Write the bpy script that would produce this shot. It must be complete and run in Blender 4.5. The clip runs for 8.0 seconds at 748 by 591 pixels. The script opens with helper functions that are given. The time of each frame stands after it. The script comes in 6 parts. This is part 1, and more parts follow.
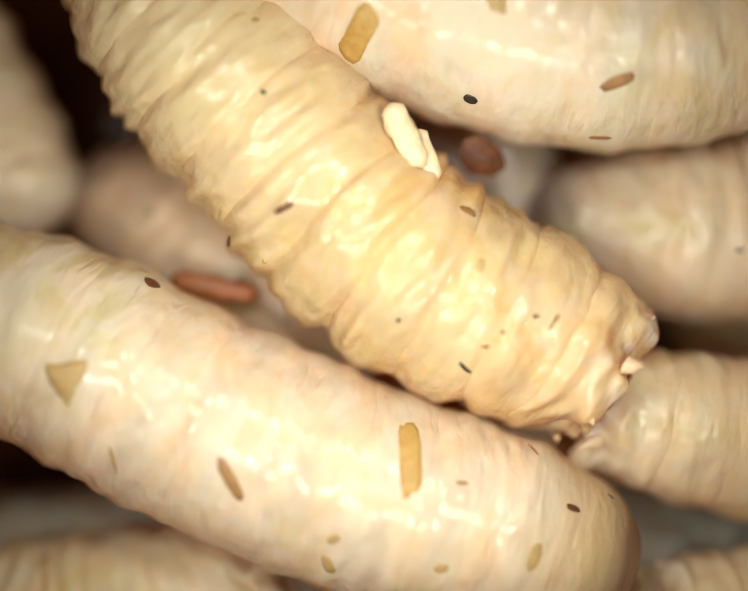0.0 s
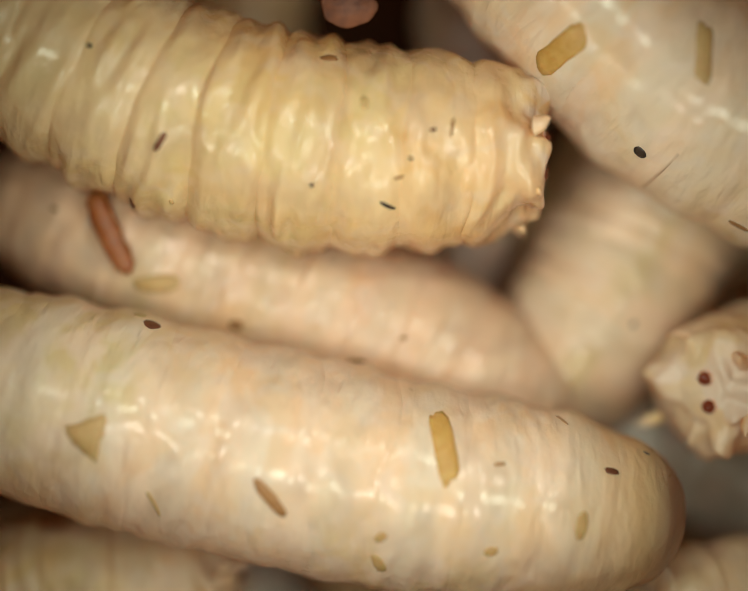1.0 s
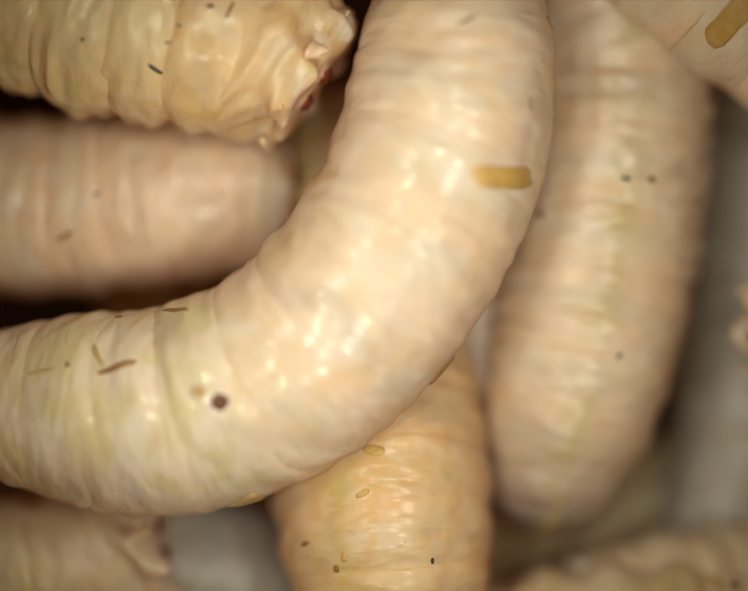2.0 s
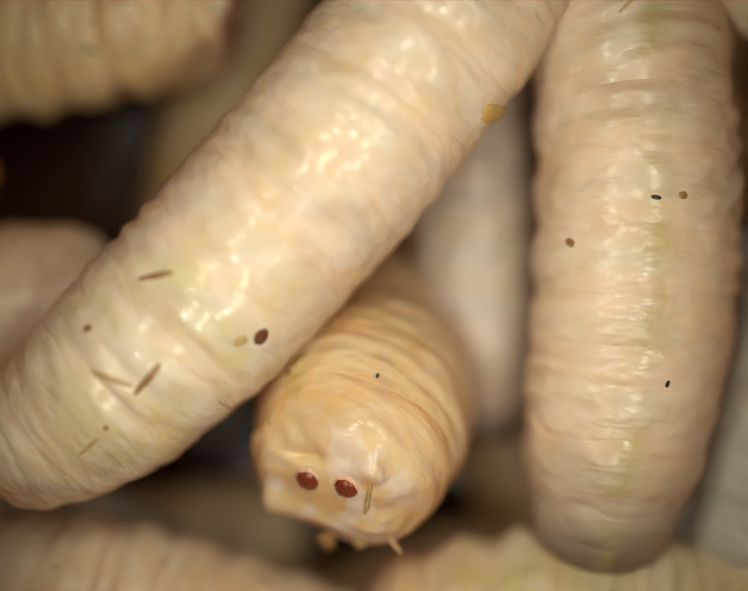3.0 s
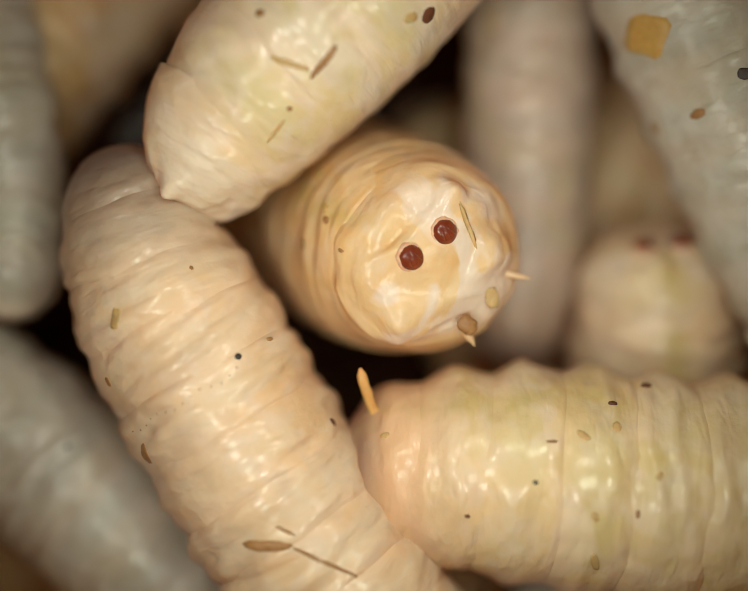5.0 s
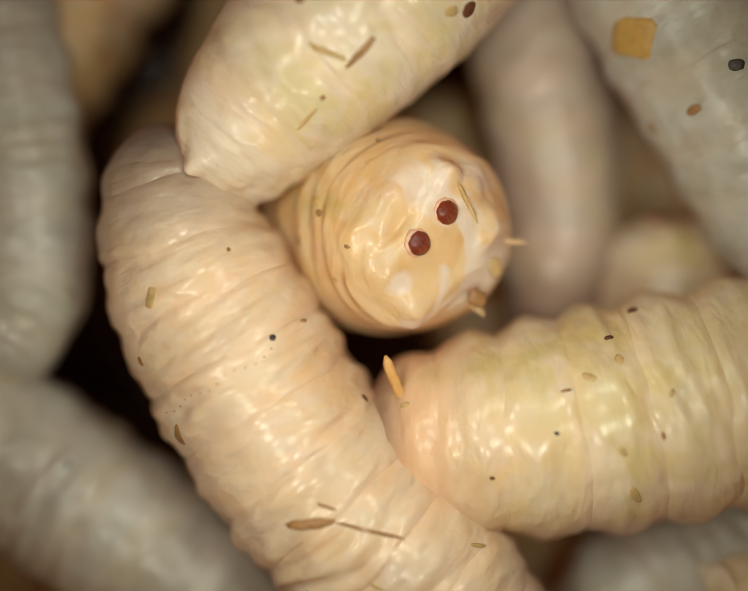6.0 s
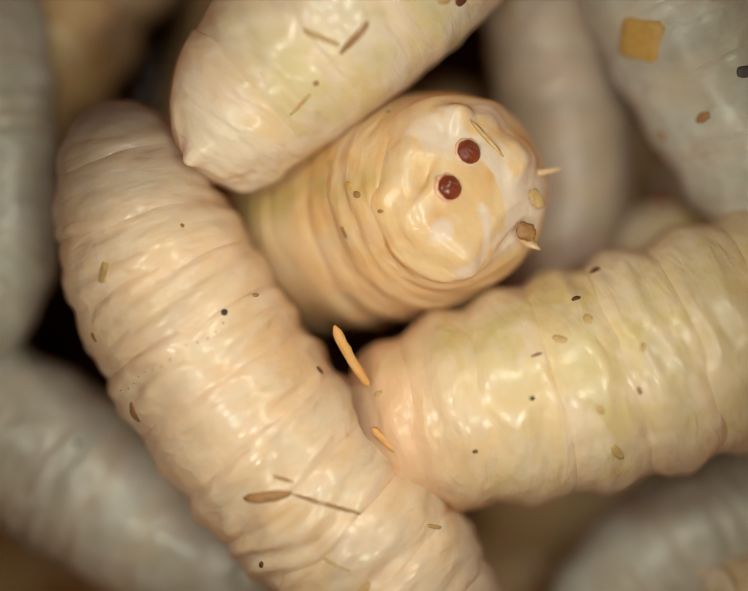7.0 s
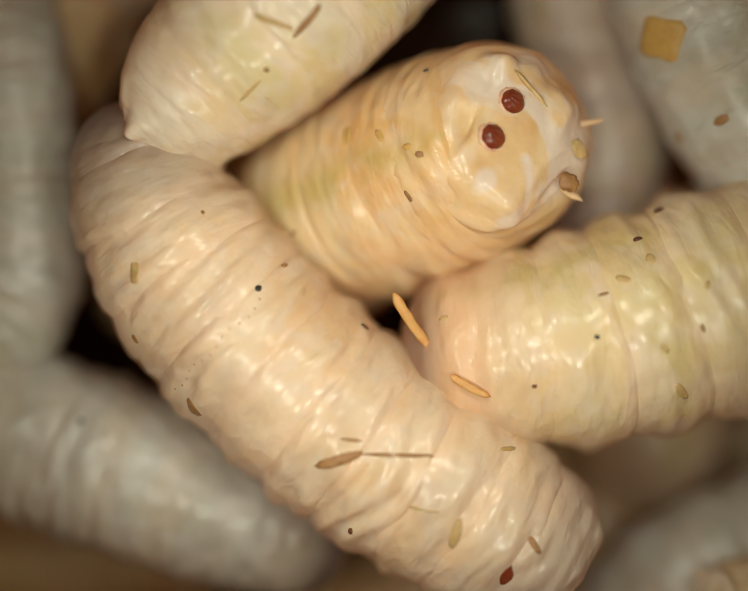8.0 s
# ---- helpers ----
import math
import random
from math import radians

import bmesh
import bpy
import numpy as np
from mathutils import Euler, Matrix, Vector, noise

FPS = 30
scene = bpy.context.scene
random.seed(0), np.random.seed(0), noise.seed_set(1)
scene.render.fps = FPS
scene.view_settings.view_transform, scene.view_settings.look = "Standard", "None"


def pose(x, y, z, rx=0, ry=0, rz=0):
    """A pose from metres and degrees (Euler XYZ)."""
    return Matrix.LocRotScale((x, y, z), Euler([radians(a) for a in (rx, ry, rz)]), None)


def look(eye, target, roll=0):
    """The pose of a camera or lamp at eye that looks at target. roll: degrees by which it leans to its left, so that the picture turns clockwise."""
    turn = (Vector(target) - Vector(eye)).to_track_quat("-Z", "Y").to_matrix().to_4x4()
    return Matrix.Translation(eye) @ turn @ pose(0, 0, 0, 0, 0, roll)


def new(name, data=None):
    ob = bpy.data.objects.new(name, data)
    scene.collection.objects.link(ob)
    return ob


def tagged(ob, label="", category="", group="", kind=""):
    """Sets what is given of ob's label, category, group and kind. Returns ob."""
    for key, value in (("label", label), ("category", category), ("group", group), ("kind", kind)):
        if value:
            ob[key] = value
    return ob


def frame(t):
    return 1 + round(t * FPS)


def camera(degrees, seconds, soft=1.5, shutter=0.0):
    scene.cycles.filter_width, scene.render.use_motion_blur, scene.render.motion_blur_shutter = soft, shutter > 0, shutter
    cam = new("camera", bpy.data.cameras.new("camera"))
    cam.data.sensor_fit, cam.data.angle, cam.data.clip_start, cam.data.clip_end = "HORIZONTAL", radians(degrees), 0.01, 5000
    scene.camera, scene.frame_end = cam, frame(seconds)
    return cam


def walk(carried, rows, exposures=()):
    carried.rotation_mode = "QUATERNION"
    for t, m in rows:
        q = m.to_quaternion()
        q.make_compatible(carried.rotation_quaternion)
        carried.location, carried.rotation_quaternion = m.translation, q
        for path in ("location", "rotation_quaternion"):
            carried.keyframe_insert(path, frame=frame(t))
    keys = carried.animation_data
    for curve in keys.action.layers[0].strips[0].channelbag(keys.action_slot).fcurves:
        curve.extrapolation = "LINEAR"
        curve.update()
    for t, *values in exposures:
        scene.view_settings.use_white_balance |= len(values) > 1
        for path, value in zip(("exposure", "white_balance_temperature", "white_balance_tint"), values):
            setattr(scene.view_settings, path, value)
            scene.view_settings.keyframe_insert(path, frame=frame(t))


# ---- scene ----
MM = 0.001
FOCUS = 8.5                       # height of the pile's upper layer, mm
VIEW = 30.0
REACH = 7.0 / math.tan(radians(VIEW / 2))   # eye above that layer, mm

cam = camera(VIEW, 8.0, soft=0.9)
cam.data.dof.use_dof = True
cam.data.dof.focus_distance = (REACH - 1.2) * MM
cam.data.dof.aperture_fstop = 22.0
walk(cam, [(0.0, pose(0, 0, (FOCUS + REACH) * MM)), (8.0, pose(0, 0, (FOCUS + REACH) * MM))],
     [(0.0, 0.13, 6280, 10), (0.1, 0.09, 6280, 10), (0.3, -0.36, 6550, 10), (0.5, -0.43, 6640, 10), (2.2, -0.41, 6640, 10), (4.0, -0.38, 6640, 10), (8.0, -0.41, 6640, 10)])

# ---- light: added orange ambient fill, ring of small lamps round the microscope's lens ----
world = bpy.data.worlds.new("orange_fill")
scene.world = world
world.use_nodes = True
# Orange ambient added to warm flanks and crevices; it has no known source.
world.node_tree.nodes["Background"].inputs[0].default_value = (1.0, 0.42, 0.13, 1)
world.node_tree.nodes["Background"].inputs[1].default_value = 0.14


def ring_light(count, radius, height, power):
    """Small lamps round the lens: every other one is a narrow warm beam, the rest are wide and a little greener."""
    for i in range(count):
        a = 2 * math.pi * (i + 0.5) / count
        narrow = i % 2 == 0
        data = bpy.data.lights.new("ring_lamp", "SPOT")
        data.energy, data.color = power * (1.2 if narrow else 1.0), ((1.0, 0.92, 0.82) if narrow else (0.91, 1.0, 0.81))
        data.spot_size, data.spot_blend = radians(64 if narrow else 96), 1.0
        data.shadow_soft_size = 0.9 * MM
        eye = (radius * math.cos(a) * MM, radius * math.sin(a) * MM, (FOCUS + height) * MM)
        new("ring_lamp", data).matrix_world = look(eye, (0.2 * MM, 0.0, FOCUS * MM))


ring_light(8, 6.3, 14.0, 0.00165)


# ---- materials ----
def nodes_of(name):
    m = bpy.data.materials.new(name)
    m.use_nodes = True
    t = m.node_tree
    return m, t, t.nodes["Principled BSDF"]


def add(t, kind, **values):
    n = t.nodes.new(kind)
    for key, v in values.items():
        n.inputs[key].default_value = v
    return n


def noise_at(t, vector, scale, detail=3.0, rough=0.55, distort=0.0):
    n = add(t, "ShaderNodeTexNoise", Scale=scale, Detail=detail, Roughness=rough, Distortion=distort)
    t.links.new(vector, n.inputs["Vector"])
    return n.outputs["Fac"]


def ramp(t, fac, stops):
    n = t.nodes.new("ShaderNodeValToRGB")
    while len(n.color_ramp.elements) < len(stops):
        n.color_ramp.elements.new(0.5)
    for e, (p, c) in zip(n.color_ramp.elements, stops):
        e.position, e.color = p, (*c, 1)
    t.links.new(fac, n.inputs["Fac"])
    return n.outputs["Color"]


def mix(t, fac, a, b):
    n = t.nodes.new("ShaderNodeMix")
    n.data_type = "RGBA"
    if isinstance(fac, float):
        n.inputs[0].default_value = fac
    else:
        t.links.new(fac, n.inputs[0])
    for socket, v in ((n.inputs[6], a), (n.inputs[7], b)):
        if isinstance(v, tuple):
            socket.default_value = (*v, 1)
        else:
            t.links.new(v, socket)
    return n.outputs[2]


def stretched(t, vector, scale):
    n = t.nodes.new("ShaderNodeVectorMath")
    n.operation = "MULTIPLY"
    n.inputs[1].default_value = scale
    t.links.new(vector, n.inputs[0])
    return n.outputs[0]


def skin(name, base, fat, stain, head, wet=0.30, gut=0.20, beads=0.42, through_light=0.36, front=0.82, tint=0.5, tail=None):
    """Moist translucent larval skin. 'rest' is the place on the straight body in mm, 'along' runs tail 0 to head 1."""
    m, t, p = nodes_of(name)
    rest = t.nodes.new("ShaderNodeAttribute")
    rest.attribute_name = "rest"
    v = rest.outputs["Vector"]
    along = t.nodes.new("ShaderNodeAttribute")
    along.attribute_name = "along"
    blot = noise_at(t, v, 0.34, 2.0, 0.5, 0.6)
    c = mix(t, ramp(t, blot, [(0.30, (0, 0, 0)), (0.68, (0.7, 0.7, 0.7))]), base, fat)
    drift = noise_at(t, v, 0.21, 1.0, 0.4, 0.4)
    c = mix(t, ramp(t, drift, [(0.50, (0, 0, 0)), (0.66, (tint,) * 3)]), c, (0.74, 0.74, 0.36))
    c = mix(t, ramp(t, drift, [(0.34, (tint,) * 3), (0.50, (0, 0, 0))]), c, (0.95, 0.74, 0.47))
    lobes = noise_at(t, stretched(t, v, (1.2, 0.8, 0.8)), 0.85, 2.5, 0.55, 0.9)
    c = mix(t, ramp(t, lobes, [(0.44, (0, 0, 0)), (0.58, (0.85, 0.85, 0.85))]), c, fat)
    lines = noise_at(t, stretched(t, v, (0.5, 1.0, 1.0)), 0.6, 2, 0.5, 1.2)
    c = mix(t, ramp(t, lines, [(0.54, (0, 0, 0)), (0.72, (gut, gut, gut))]), c, stain)
    curds = noise_at(t, v, 2.0, 1.0, 0.4, 0.8)
    c = mix(t, ramp(t, curds, [(0.48, (0, 0, 0)), (0.70, (0.5, 0.5, 0.5))]), c, tuple(k + 0.35 * (0.78 - k) for k in fat))
    clear = noise_at(t, stretched(t, v, (1.3, 0.8, 0.8)), 0.75, 2.5, 0.55, 0.7)
    c = mix(t, ramp(t, clear, [(0.50, (0, 0, 0)), (0.72, (0.5, 0.5, 0.5))]), c, tuple(0.45 * k + 0.30 * q for k, q in zip(base, (0.62, 0.60, 0.55))))
    grime = noise_at(t, v, 3.4, 5, 0.75)
    c = mix(t, ramp(t, grime, [(0.64, (0, 0, 0)), (0.80, (0.30, 0.30, 0.30))]), c, tuple(0.5 * k for k in stain))
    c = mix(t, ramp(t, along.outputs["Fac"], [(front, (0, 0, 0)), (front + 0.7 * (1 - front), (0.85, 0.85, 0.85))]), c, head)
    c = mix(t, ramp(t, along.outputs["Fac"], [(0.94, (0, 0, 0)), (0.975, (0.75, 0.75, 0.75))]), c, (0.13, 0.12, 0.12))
    if tail:
        c = mix(t, ramp(t, along.outputs["Fac"], [(0.05, (0.75, 0.75, 0.75)), (0.17, (0, 0, 0))]), c, tail)
    gut_line = t.nodes.new("ShaderNodeAttribute")
    gut_line.attribute_name = "stripe"
    broken = t.nodes.new("ShaderNodeMath")
    broken.operation = "MULTIPLY"
    t.links.new(gut_line.outputs["Fac"], broken.inputs[0])
    t.links.new(ramp(t, noise_at(t, v, 0.9, 2, 0.5, 0.8), [(0.40, (0.05, 0.05, 0.05)), (0.62, (0.62, 0.62, 0.62))]), broken.inputs[1])
    c = mix(t, broken.outputs[0], c, (0.52, 0.48, 0.13))
    patch = noise_at(t, v, 0.75, 2.5, 0.55, 1.0)
    face = ramp(t, along.outputs["Fac"], [(0.0, (1, 1, 1)), (0.012, (0.8, 0.8, 0.8)), (0.03, (0, 0, 0))])
    worn = t.nodes.new("ShaderNodeMix")
    worn.data_type = "RGBA"
    worn.blend_type = "MULTIPLY"
    worn.inputs[0].default_value = 1.0
    t.links.new(face, worn.inputs[6])
    t.links.new(ramp(t, patch, [(0.47, (0.0, 0.0, 0.0)), (0.55, (0.95, 0.95, 0.95))]), worn.inputs[7])
    c = mix(t, worn.outputs[2], c, (0.92, 0.85, 0.70))
    t.links.new(c, p.inputs["Base Color"])
    wetness = noise_at(t, v, 1.6, 3)
    t.links.new(ramp(t, wetness, [(0.3, (wet - 0.04,) * 3), (0.75, (wet + 0.22,) * 3)]), p.inputs["Roughness"])
    p.inputs["IOR"].default_value = 1.42
    t.links.new(ramp(t, noise_at(t, v, 1.1, 3, 0.6, 0.5), [(0.36, (0.2, 0.2, 0.2)), (0.62, (0.9, 0.9, 0.9))]), p.inputs["Coat Weight"])
    p.inputs["Coat Roughness"].default_value = 0.2
    folds = noise_at(t, stretched(t, v, (2.5, 0.85, 0.85)), 0.9, 1.5, 0.35, 0.6)
    fine = noise_at(t, stretched(t, v, (2.0, 0.7, 0.7)), 2.9, 1.2, 0.4, 0.5)
    b1 = add(t, "ShaderNodeBump", Strength=0.8, Distance=0.10 * MM)
    t.links.new(folds, b1.inputs["Height"])
    b2 = add(t, "ShaderNodeBump", Strength=0.75, Distance=0.05 * MM)
    t.links.new(fine, b2.inputs["Height"])
    t.links.new(b1.outputs["Normal"], b2.inputs["Normal"])
    bead = t.nodes.new("ShaderNodeTexVoronoi")
    bead.feature = "SMOOTH_F1"
    bead.inputs["Scale"].default_value = 2.4
    bead.inputs["Smoothness"].default_value = 0.6
    wobble = t.nodes.new("ShaderNodeVectorMath")
    wobble.operation = "MULTIPLY_ADD"
    wobble.inputs[1].default_value = (0.25, 0.25, 0.25)
    shift = add(t, "ShaderNodeTexNoise", Scale=1.8, Detail=2.0)
    t.links.new(v, shift.inputs["Vector"])
    t.links.new(shift.outputs["Color"], wobble.inputs[0])
    t.links.new(stretched(t, v, (1.5, 0.9, 0.9)), wobble.inputs[2])
    t.links.new(wobble.outputs[0], bead.inputs["Vector"])
    grain = add(t, "ShaderNodeBump", Strength=0.7, Distance=0.012 * MM)
    t.links.new(noise_at(t, v, 11.0, 2.0, 0.6), grain.inputs["Height"])
    t.links.new(b2.outputs["Normal"], grain.inputs["Normal"])
    b3 = add(t, "ShaderNodeBump", Strength=beads, Distance=0.07 * MM)
    b3.invert = True
    t.links.new(bead.outputs["Distance"], b3.inputs["Height"])
    t.links.new(grain.outputs["Normal"], b3.inputs["Normal"])
    t.links.new(b3.outputs["Normal"], p.inputs["Normal"])
    flesh = add(t, "ShaderNodeBsdfTranslucent", Color=(1.0, 0.50, 0.14, 1))
    both = t.nodes.new("ShaderNodeMixShader")
    both.inputs[0].default_value = through_light
    t.links.new(p.outputs[0], both.inputs[1])
    t.links.new(flesh.outputs[0], both.inputs[2])
    t.links.new(both.outputs[0], t.nodes["Material Output"].inputs["Surface"])
    return m


def matter(name, dark, light, rough=0.5, grain=6.0, sss=0.0, bump=0.04):
    """Grainy dull matter; grain in features per mm."""
    m, t, p = nodes_of(name)
    co = t.nodes.new("ShaderNodeTexCoord")
    n1 = noise_at(t, co.outputs["Object"], grain * 1000, 4, 0.65)
    n2 = noise_at(t, co.outputs["Object"], grain * 220, 2, 0.5)
    s = t.nodes.new("ShaderNodeMath")
    s.operation = "MULTIPLY_ADD"
    s.inputs[1].default_value = 0.5
    t.links.new(n1, s.inputs[0])
    half = t.nodes.new("ShaderNodeMath")
    half.operation = "MULTIPLY"
    half.inputs[1].default_value = 0.5
    t.links.new(n2, half.inputs[0])
    t.links.new(half.outputs[0], s.inputs[2])
    t.links.new(ramp(t, s.outputs[0], [(0.35, dark), (0.65, light)]), p.inputs["Base Color"])
    p.inputs["Roughness"].default_value = rough
    p.inputs["Subsurface Weight"].default_value = sss
    p.inputs["Subsurface Scale"].default_value = 0.15 * MM
    b = add(t, "ShaderNodeBump", Strength=0.6, Distance=bump * MM)
    t.links.new(n1, b.inputs["Height"])
    t.links.new(b.outputs["Normal"], p.inputs["Normal"])
    return m


SKIN = {
    "ivory": skin("ivory_skin", (0.91, 0.76, 0.49), (0.98, 0.91, 0.72), (0.76, 0.64, 0.26), (0.62, 0.49, 0.24), beads=0.3),
    "milk": skin("milk_skin", (0.89, 0.71, 0.40), (0.96, 0.86, 0.61), (0.72, 0.60, 0.18), (0.90, 0.61, 0.36), gut=0.45),
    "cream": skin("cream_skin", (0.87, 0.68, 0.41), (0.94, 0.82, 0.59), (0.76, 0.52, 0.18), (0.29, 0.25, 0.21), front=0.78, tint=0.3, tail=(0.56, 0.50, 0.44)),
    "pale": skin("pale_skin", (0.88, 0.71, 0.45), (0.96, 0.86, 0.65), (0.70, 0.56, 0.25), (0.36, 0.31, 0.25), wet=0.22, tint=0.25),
    "amber": skin("amber_skin", (0.86, 0.61, 0.26), (0.93, 0.77, 0.44), (0.80, 0.52, 0.14), (0.86, 0.78, 0.50), wet=0.2, gut=0.5, front=0.38),
    "honey": skin("honey_skin", (0.87, 0.58, 0.25), (0.94, 0.77, 0.45), (0.78, 0.47, 0.11), (0.56, 0.38, 0.18), gut=0.45),
    "pink": skin("pink_skin", (0.87, 0.63, 0.41), (0.93, 0.77, 0.55), (0.70, 0.42, 0.20), (0.50, 0.38, 0.26)),
    # Duller, greyer tones, given to the low, rear and edge larvae.
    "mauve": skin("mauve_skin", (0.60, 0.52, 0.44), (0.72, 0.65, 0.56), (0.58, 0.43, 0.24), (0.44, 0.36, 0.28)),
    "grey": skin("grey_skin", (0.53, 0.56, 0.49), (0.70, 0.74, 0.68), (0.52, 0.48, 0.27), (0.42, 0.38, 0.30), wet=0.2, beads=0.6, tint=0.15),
}
SPIRACLE = matter("spiracle_slit_horn", (0.13, 0.022, 0.010), (0.22, 0.05, 0.02), 0.10, 9.0)
SPIRACLE_RIM = matter("spiracle_horn", (0.12, 0.018, 0.008), (0.24, 0.050, 0.020), 0.10, 5.0, 0.0, 0.02)
HALO = matter("pink_rim", (0.62, 0.34, 0.22), (0.76, 0.50, 0.34), 0.3, 5.0, 0.4)
BRAN = matter("bran_flake", (0.44, 0.25, 0.055), (0.58, 0.37, 0.12), 0.45, 7.0, 0.2)
CHAFF = matter("tan_chaff", (0.42, 0.27, 0.10), (0.56, 0.39, 0.18), 0.5, 7.0, 0.2)
HUSK = matter("brown_husk", (0.07, 0.02, 0.008), (0.18, 0.058, 0.02), 0.6, 8.0)
ROD = matter("brown_bristle", (0.24, 0.11, 0.035), (0.38, 0.20, 0.075), 0.5, 8.0)
GRIT = matter("black_grit", (0.015, 0.01, 0.008), (0.06, 0.04, 0.03), 0.4, 10.0)
MUCK = matter("dark_wet_substrate", (0.018, 0.006, 0.003), (0.06, 0.018, 0.006), 0.16, 0.9, 0.0, 0.10)
PALE_HUSK = matter("pale_husk", (0.70, 0.55, 0.34), (0.82, 0.70, 0.50), 0.4, 5.0, 0.3)
RUST = matter("rusty_husk", (0.22, 0.065, 0.016), (0.36, 0.12, 0.03), 0.4, 6.0, 0.2)
STRAW = matter("straw_fibre", (0.52, 0.26, 0.07), (0.66, 0.38, 0.13), 0.42, 6.0, 0.3)


# ---- the ground under the pile ----
def ground():
    bm = bmesh.new()
    n, half = 90, 60.0
    grid = []
    for j in range(n + 1):
        row = []
        for i in range(n + 1):
            x, y = (2 * i / n - 1) * half, (2 * j / n - 1) * half
            h = 0.5 * noise.noise((x * 0.3, y * 0.3, 0)) + 0.06 * noise.noise((x * 1.3, y * 1.3, 5))
            row.append(bm.verts.new((x * MM, y * MM, h * MM)))
        grid.append(row)
    for j in range(n):
        for i in range(n):
            bm.faces.new((grid[j][i], grid[j][i + 1], grid[j + 1][i + 1], grid[j + 1][i]))
    me = bpy.data.meshes.new("ground")
    bm.to_mesh(me)
    bm.free()
    me.shade_smooth()
    me.materials.append(MUCK)
    tagged(new("ground", me), "dark moist brown feeding substrate under the larvae", "ground", kind="structure")


ground()


# ---- larvae ----
COUNT = 11          # body rings of one larva
TAPER_F = (0.0, 0.03, 0.08, 0.16, 0.30, 0.60, 0.74, 0.85, 0.93, 0.97, 1.0)
POINTED_R = (0.66, 0.78, 0.88, 0.96, 1.0, 1.0, 0.95, 0.80, 0.64, 0.47, 0.24)
SLIM_R = (0.46, 0.62, 0.76, 0.90, 1.0, 1.0, 0.97, 0.88, 0.72, 0.56, 0.30)
TAPER_R = (0.64, 0.78, 0.88, 0.96, 1.0, 1.0, 0.97, 0.88, 0.72, 0.56, 0.30)
LARVAE = {}


def wave_noise(seed, a, b, c, waves=6, scale=1.0):
    """Smooth noise of three arrays in about -1..1."""
    g = np.random.RandomState(seed)
    total = np.zeros_like(a)
    for _ in range(waves):
        k = g.normal(0, scale, 3)
        total += np.sin(k[0] * a + k[1] * b + k[2] * c + g.uniform(0, 6.28))
    return total / waves ** 0.5 / 1.2


def girth(spec, i, x, th):
    """Radius in mm of ring i at x mm from its middle and the angle th from the back."""
    r, d = spec["r"], spec["len"] / COUNT
    f = np.clip(((i + 0.5) * d + x) / spec["len"], 0, 1)
    base = r * np.interp(f, TAPER_F, spec["taper"])
    u = x / d
    swell = 1 - spec["crease"] * np.minimum(np.abs(2 * u), 2.2) ** 3
    seed = spec["seed"] * 31
    y, z = np.sin(th) * 2.2, np.cos(th) * 2.2
    body = wave_noise(seed, f * 14, y, z, 6, 0.9)
    warp = wave_noise(seed + 7 + i, u * 2, y, z, 5, 0.8)
    swing = wave_noise(seed + 13, f * 9, y, z, 5, 1.0)
    fold = np.sin(2 * math.pi * (2.1 * u + 0.5 * warp + 0.4 * swing) + spec["seed"] + i) * (0.45 + 0.8 * wave_noise(seed + i, u * 2, y, z, 4, 1.1))
    crumple = wave_noise(seed + 100 + i, u * 7, y * 2.0, z * 2.0, 8, 1.2)
    welt = spec["welt"] * np.exp(-(u / 0.27) ** 2) * np.exp(-((np.abs(np.arctan2(np.sin(th), np.cos(th))) - 1.75) / 0.5) ** 2)
    return base * np.maximum(swell, 0.4) * (1 + 0.018 * body + spec["fold"] * fold + 0.55 * spec["fold"] * crumple + welt)


def shag(spec, co, q):
    """Crumpled flesh on the blunt tail face: q is 0 in the middle of the face, 1 from the rim on."""
    d, r = spec["len"] / COUNT, spec["r"]
    x, y, z = co[:, 0], co[:, 1], co[:, 2]
    a = np.arctan2(y, z)
    s = 2.6 / r
    seed = spec["seed"] * 17
    lumps = 1 - 2.2 * np.abs(wave_noise(seed + 3, x * s, y * s, z * s, 7, 1.0)) + 0.5 * wave_noise(seed + 4, x * s, y * s, z * s, 7, 2.2) - 0.4 * np.abs(wave_noise(seed + 6, x * s, y * s, z * s, 9, 3.6))
    teeth = np.maximum(0, wave_noise(seed + 5, np.cos(a) * 3, np.sin(a) * 3, x * 1.5 / r, 8, 1.3)) ** 1.5
    fade = np.clip(1 - (x + 0.45 * d) / (0.75 * d), 0, 1) ** 1.5
    bare = 0.12 + 0.88 * np.clip((q - 0.55 + 0.9 * np.clip(-z / r, 0, 0.7)) / 0.3, 0, 1)
    push = spec["ragged"] * r * fade * bare * lumps
    rim = spec["ragged"] * 1.9 * r * teeth * np.exp(-((q - 0.93) / 0.16) ** 2) * np.clip(1 - (x + 0.62 * d) / (0.35 * d), 0, 1)
    c = np.sqrt(np.maximum(0, 1 - q * q))
    return co + np.stack([-c * push - 0.8 * rim, np.sin(a) * (q * push + 0.75 * rim), np.cos(a) * (q * push + 0.75 * rim)], 1)


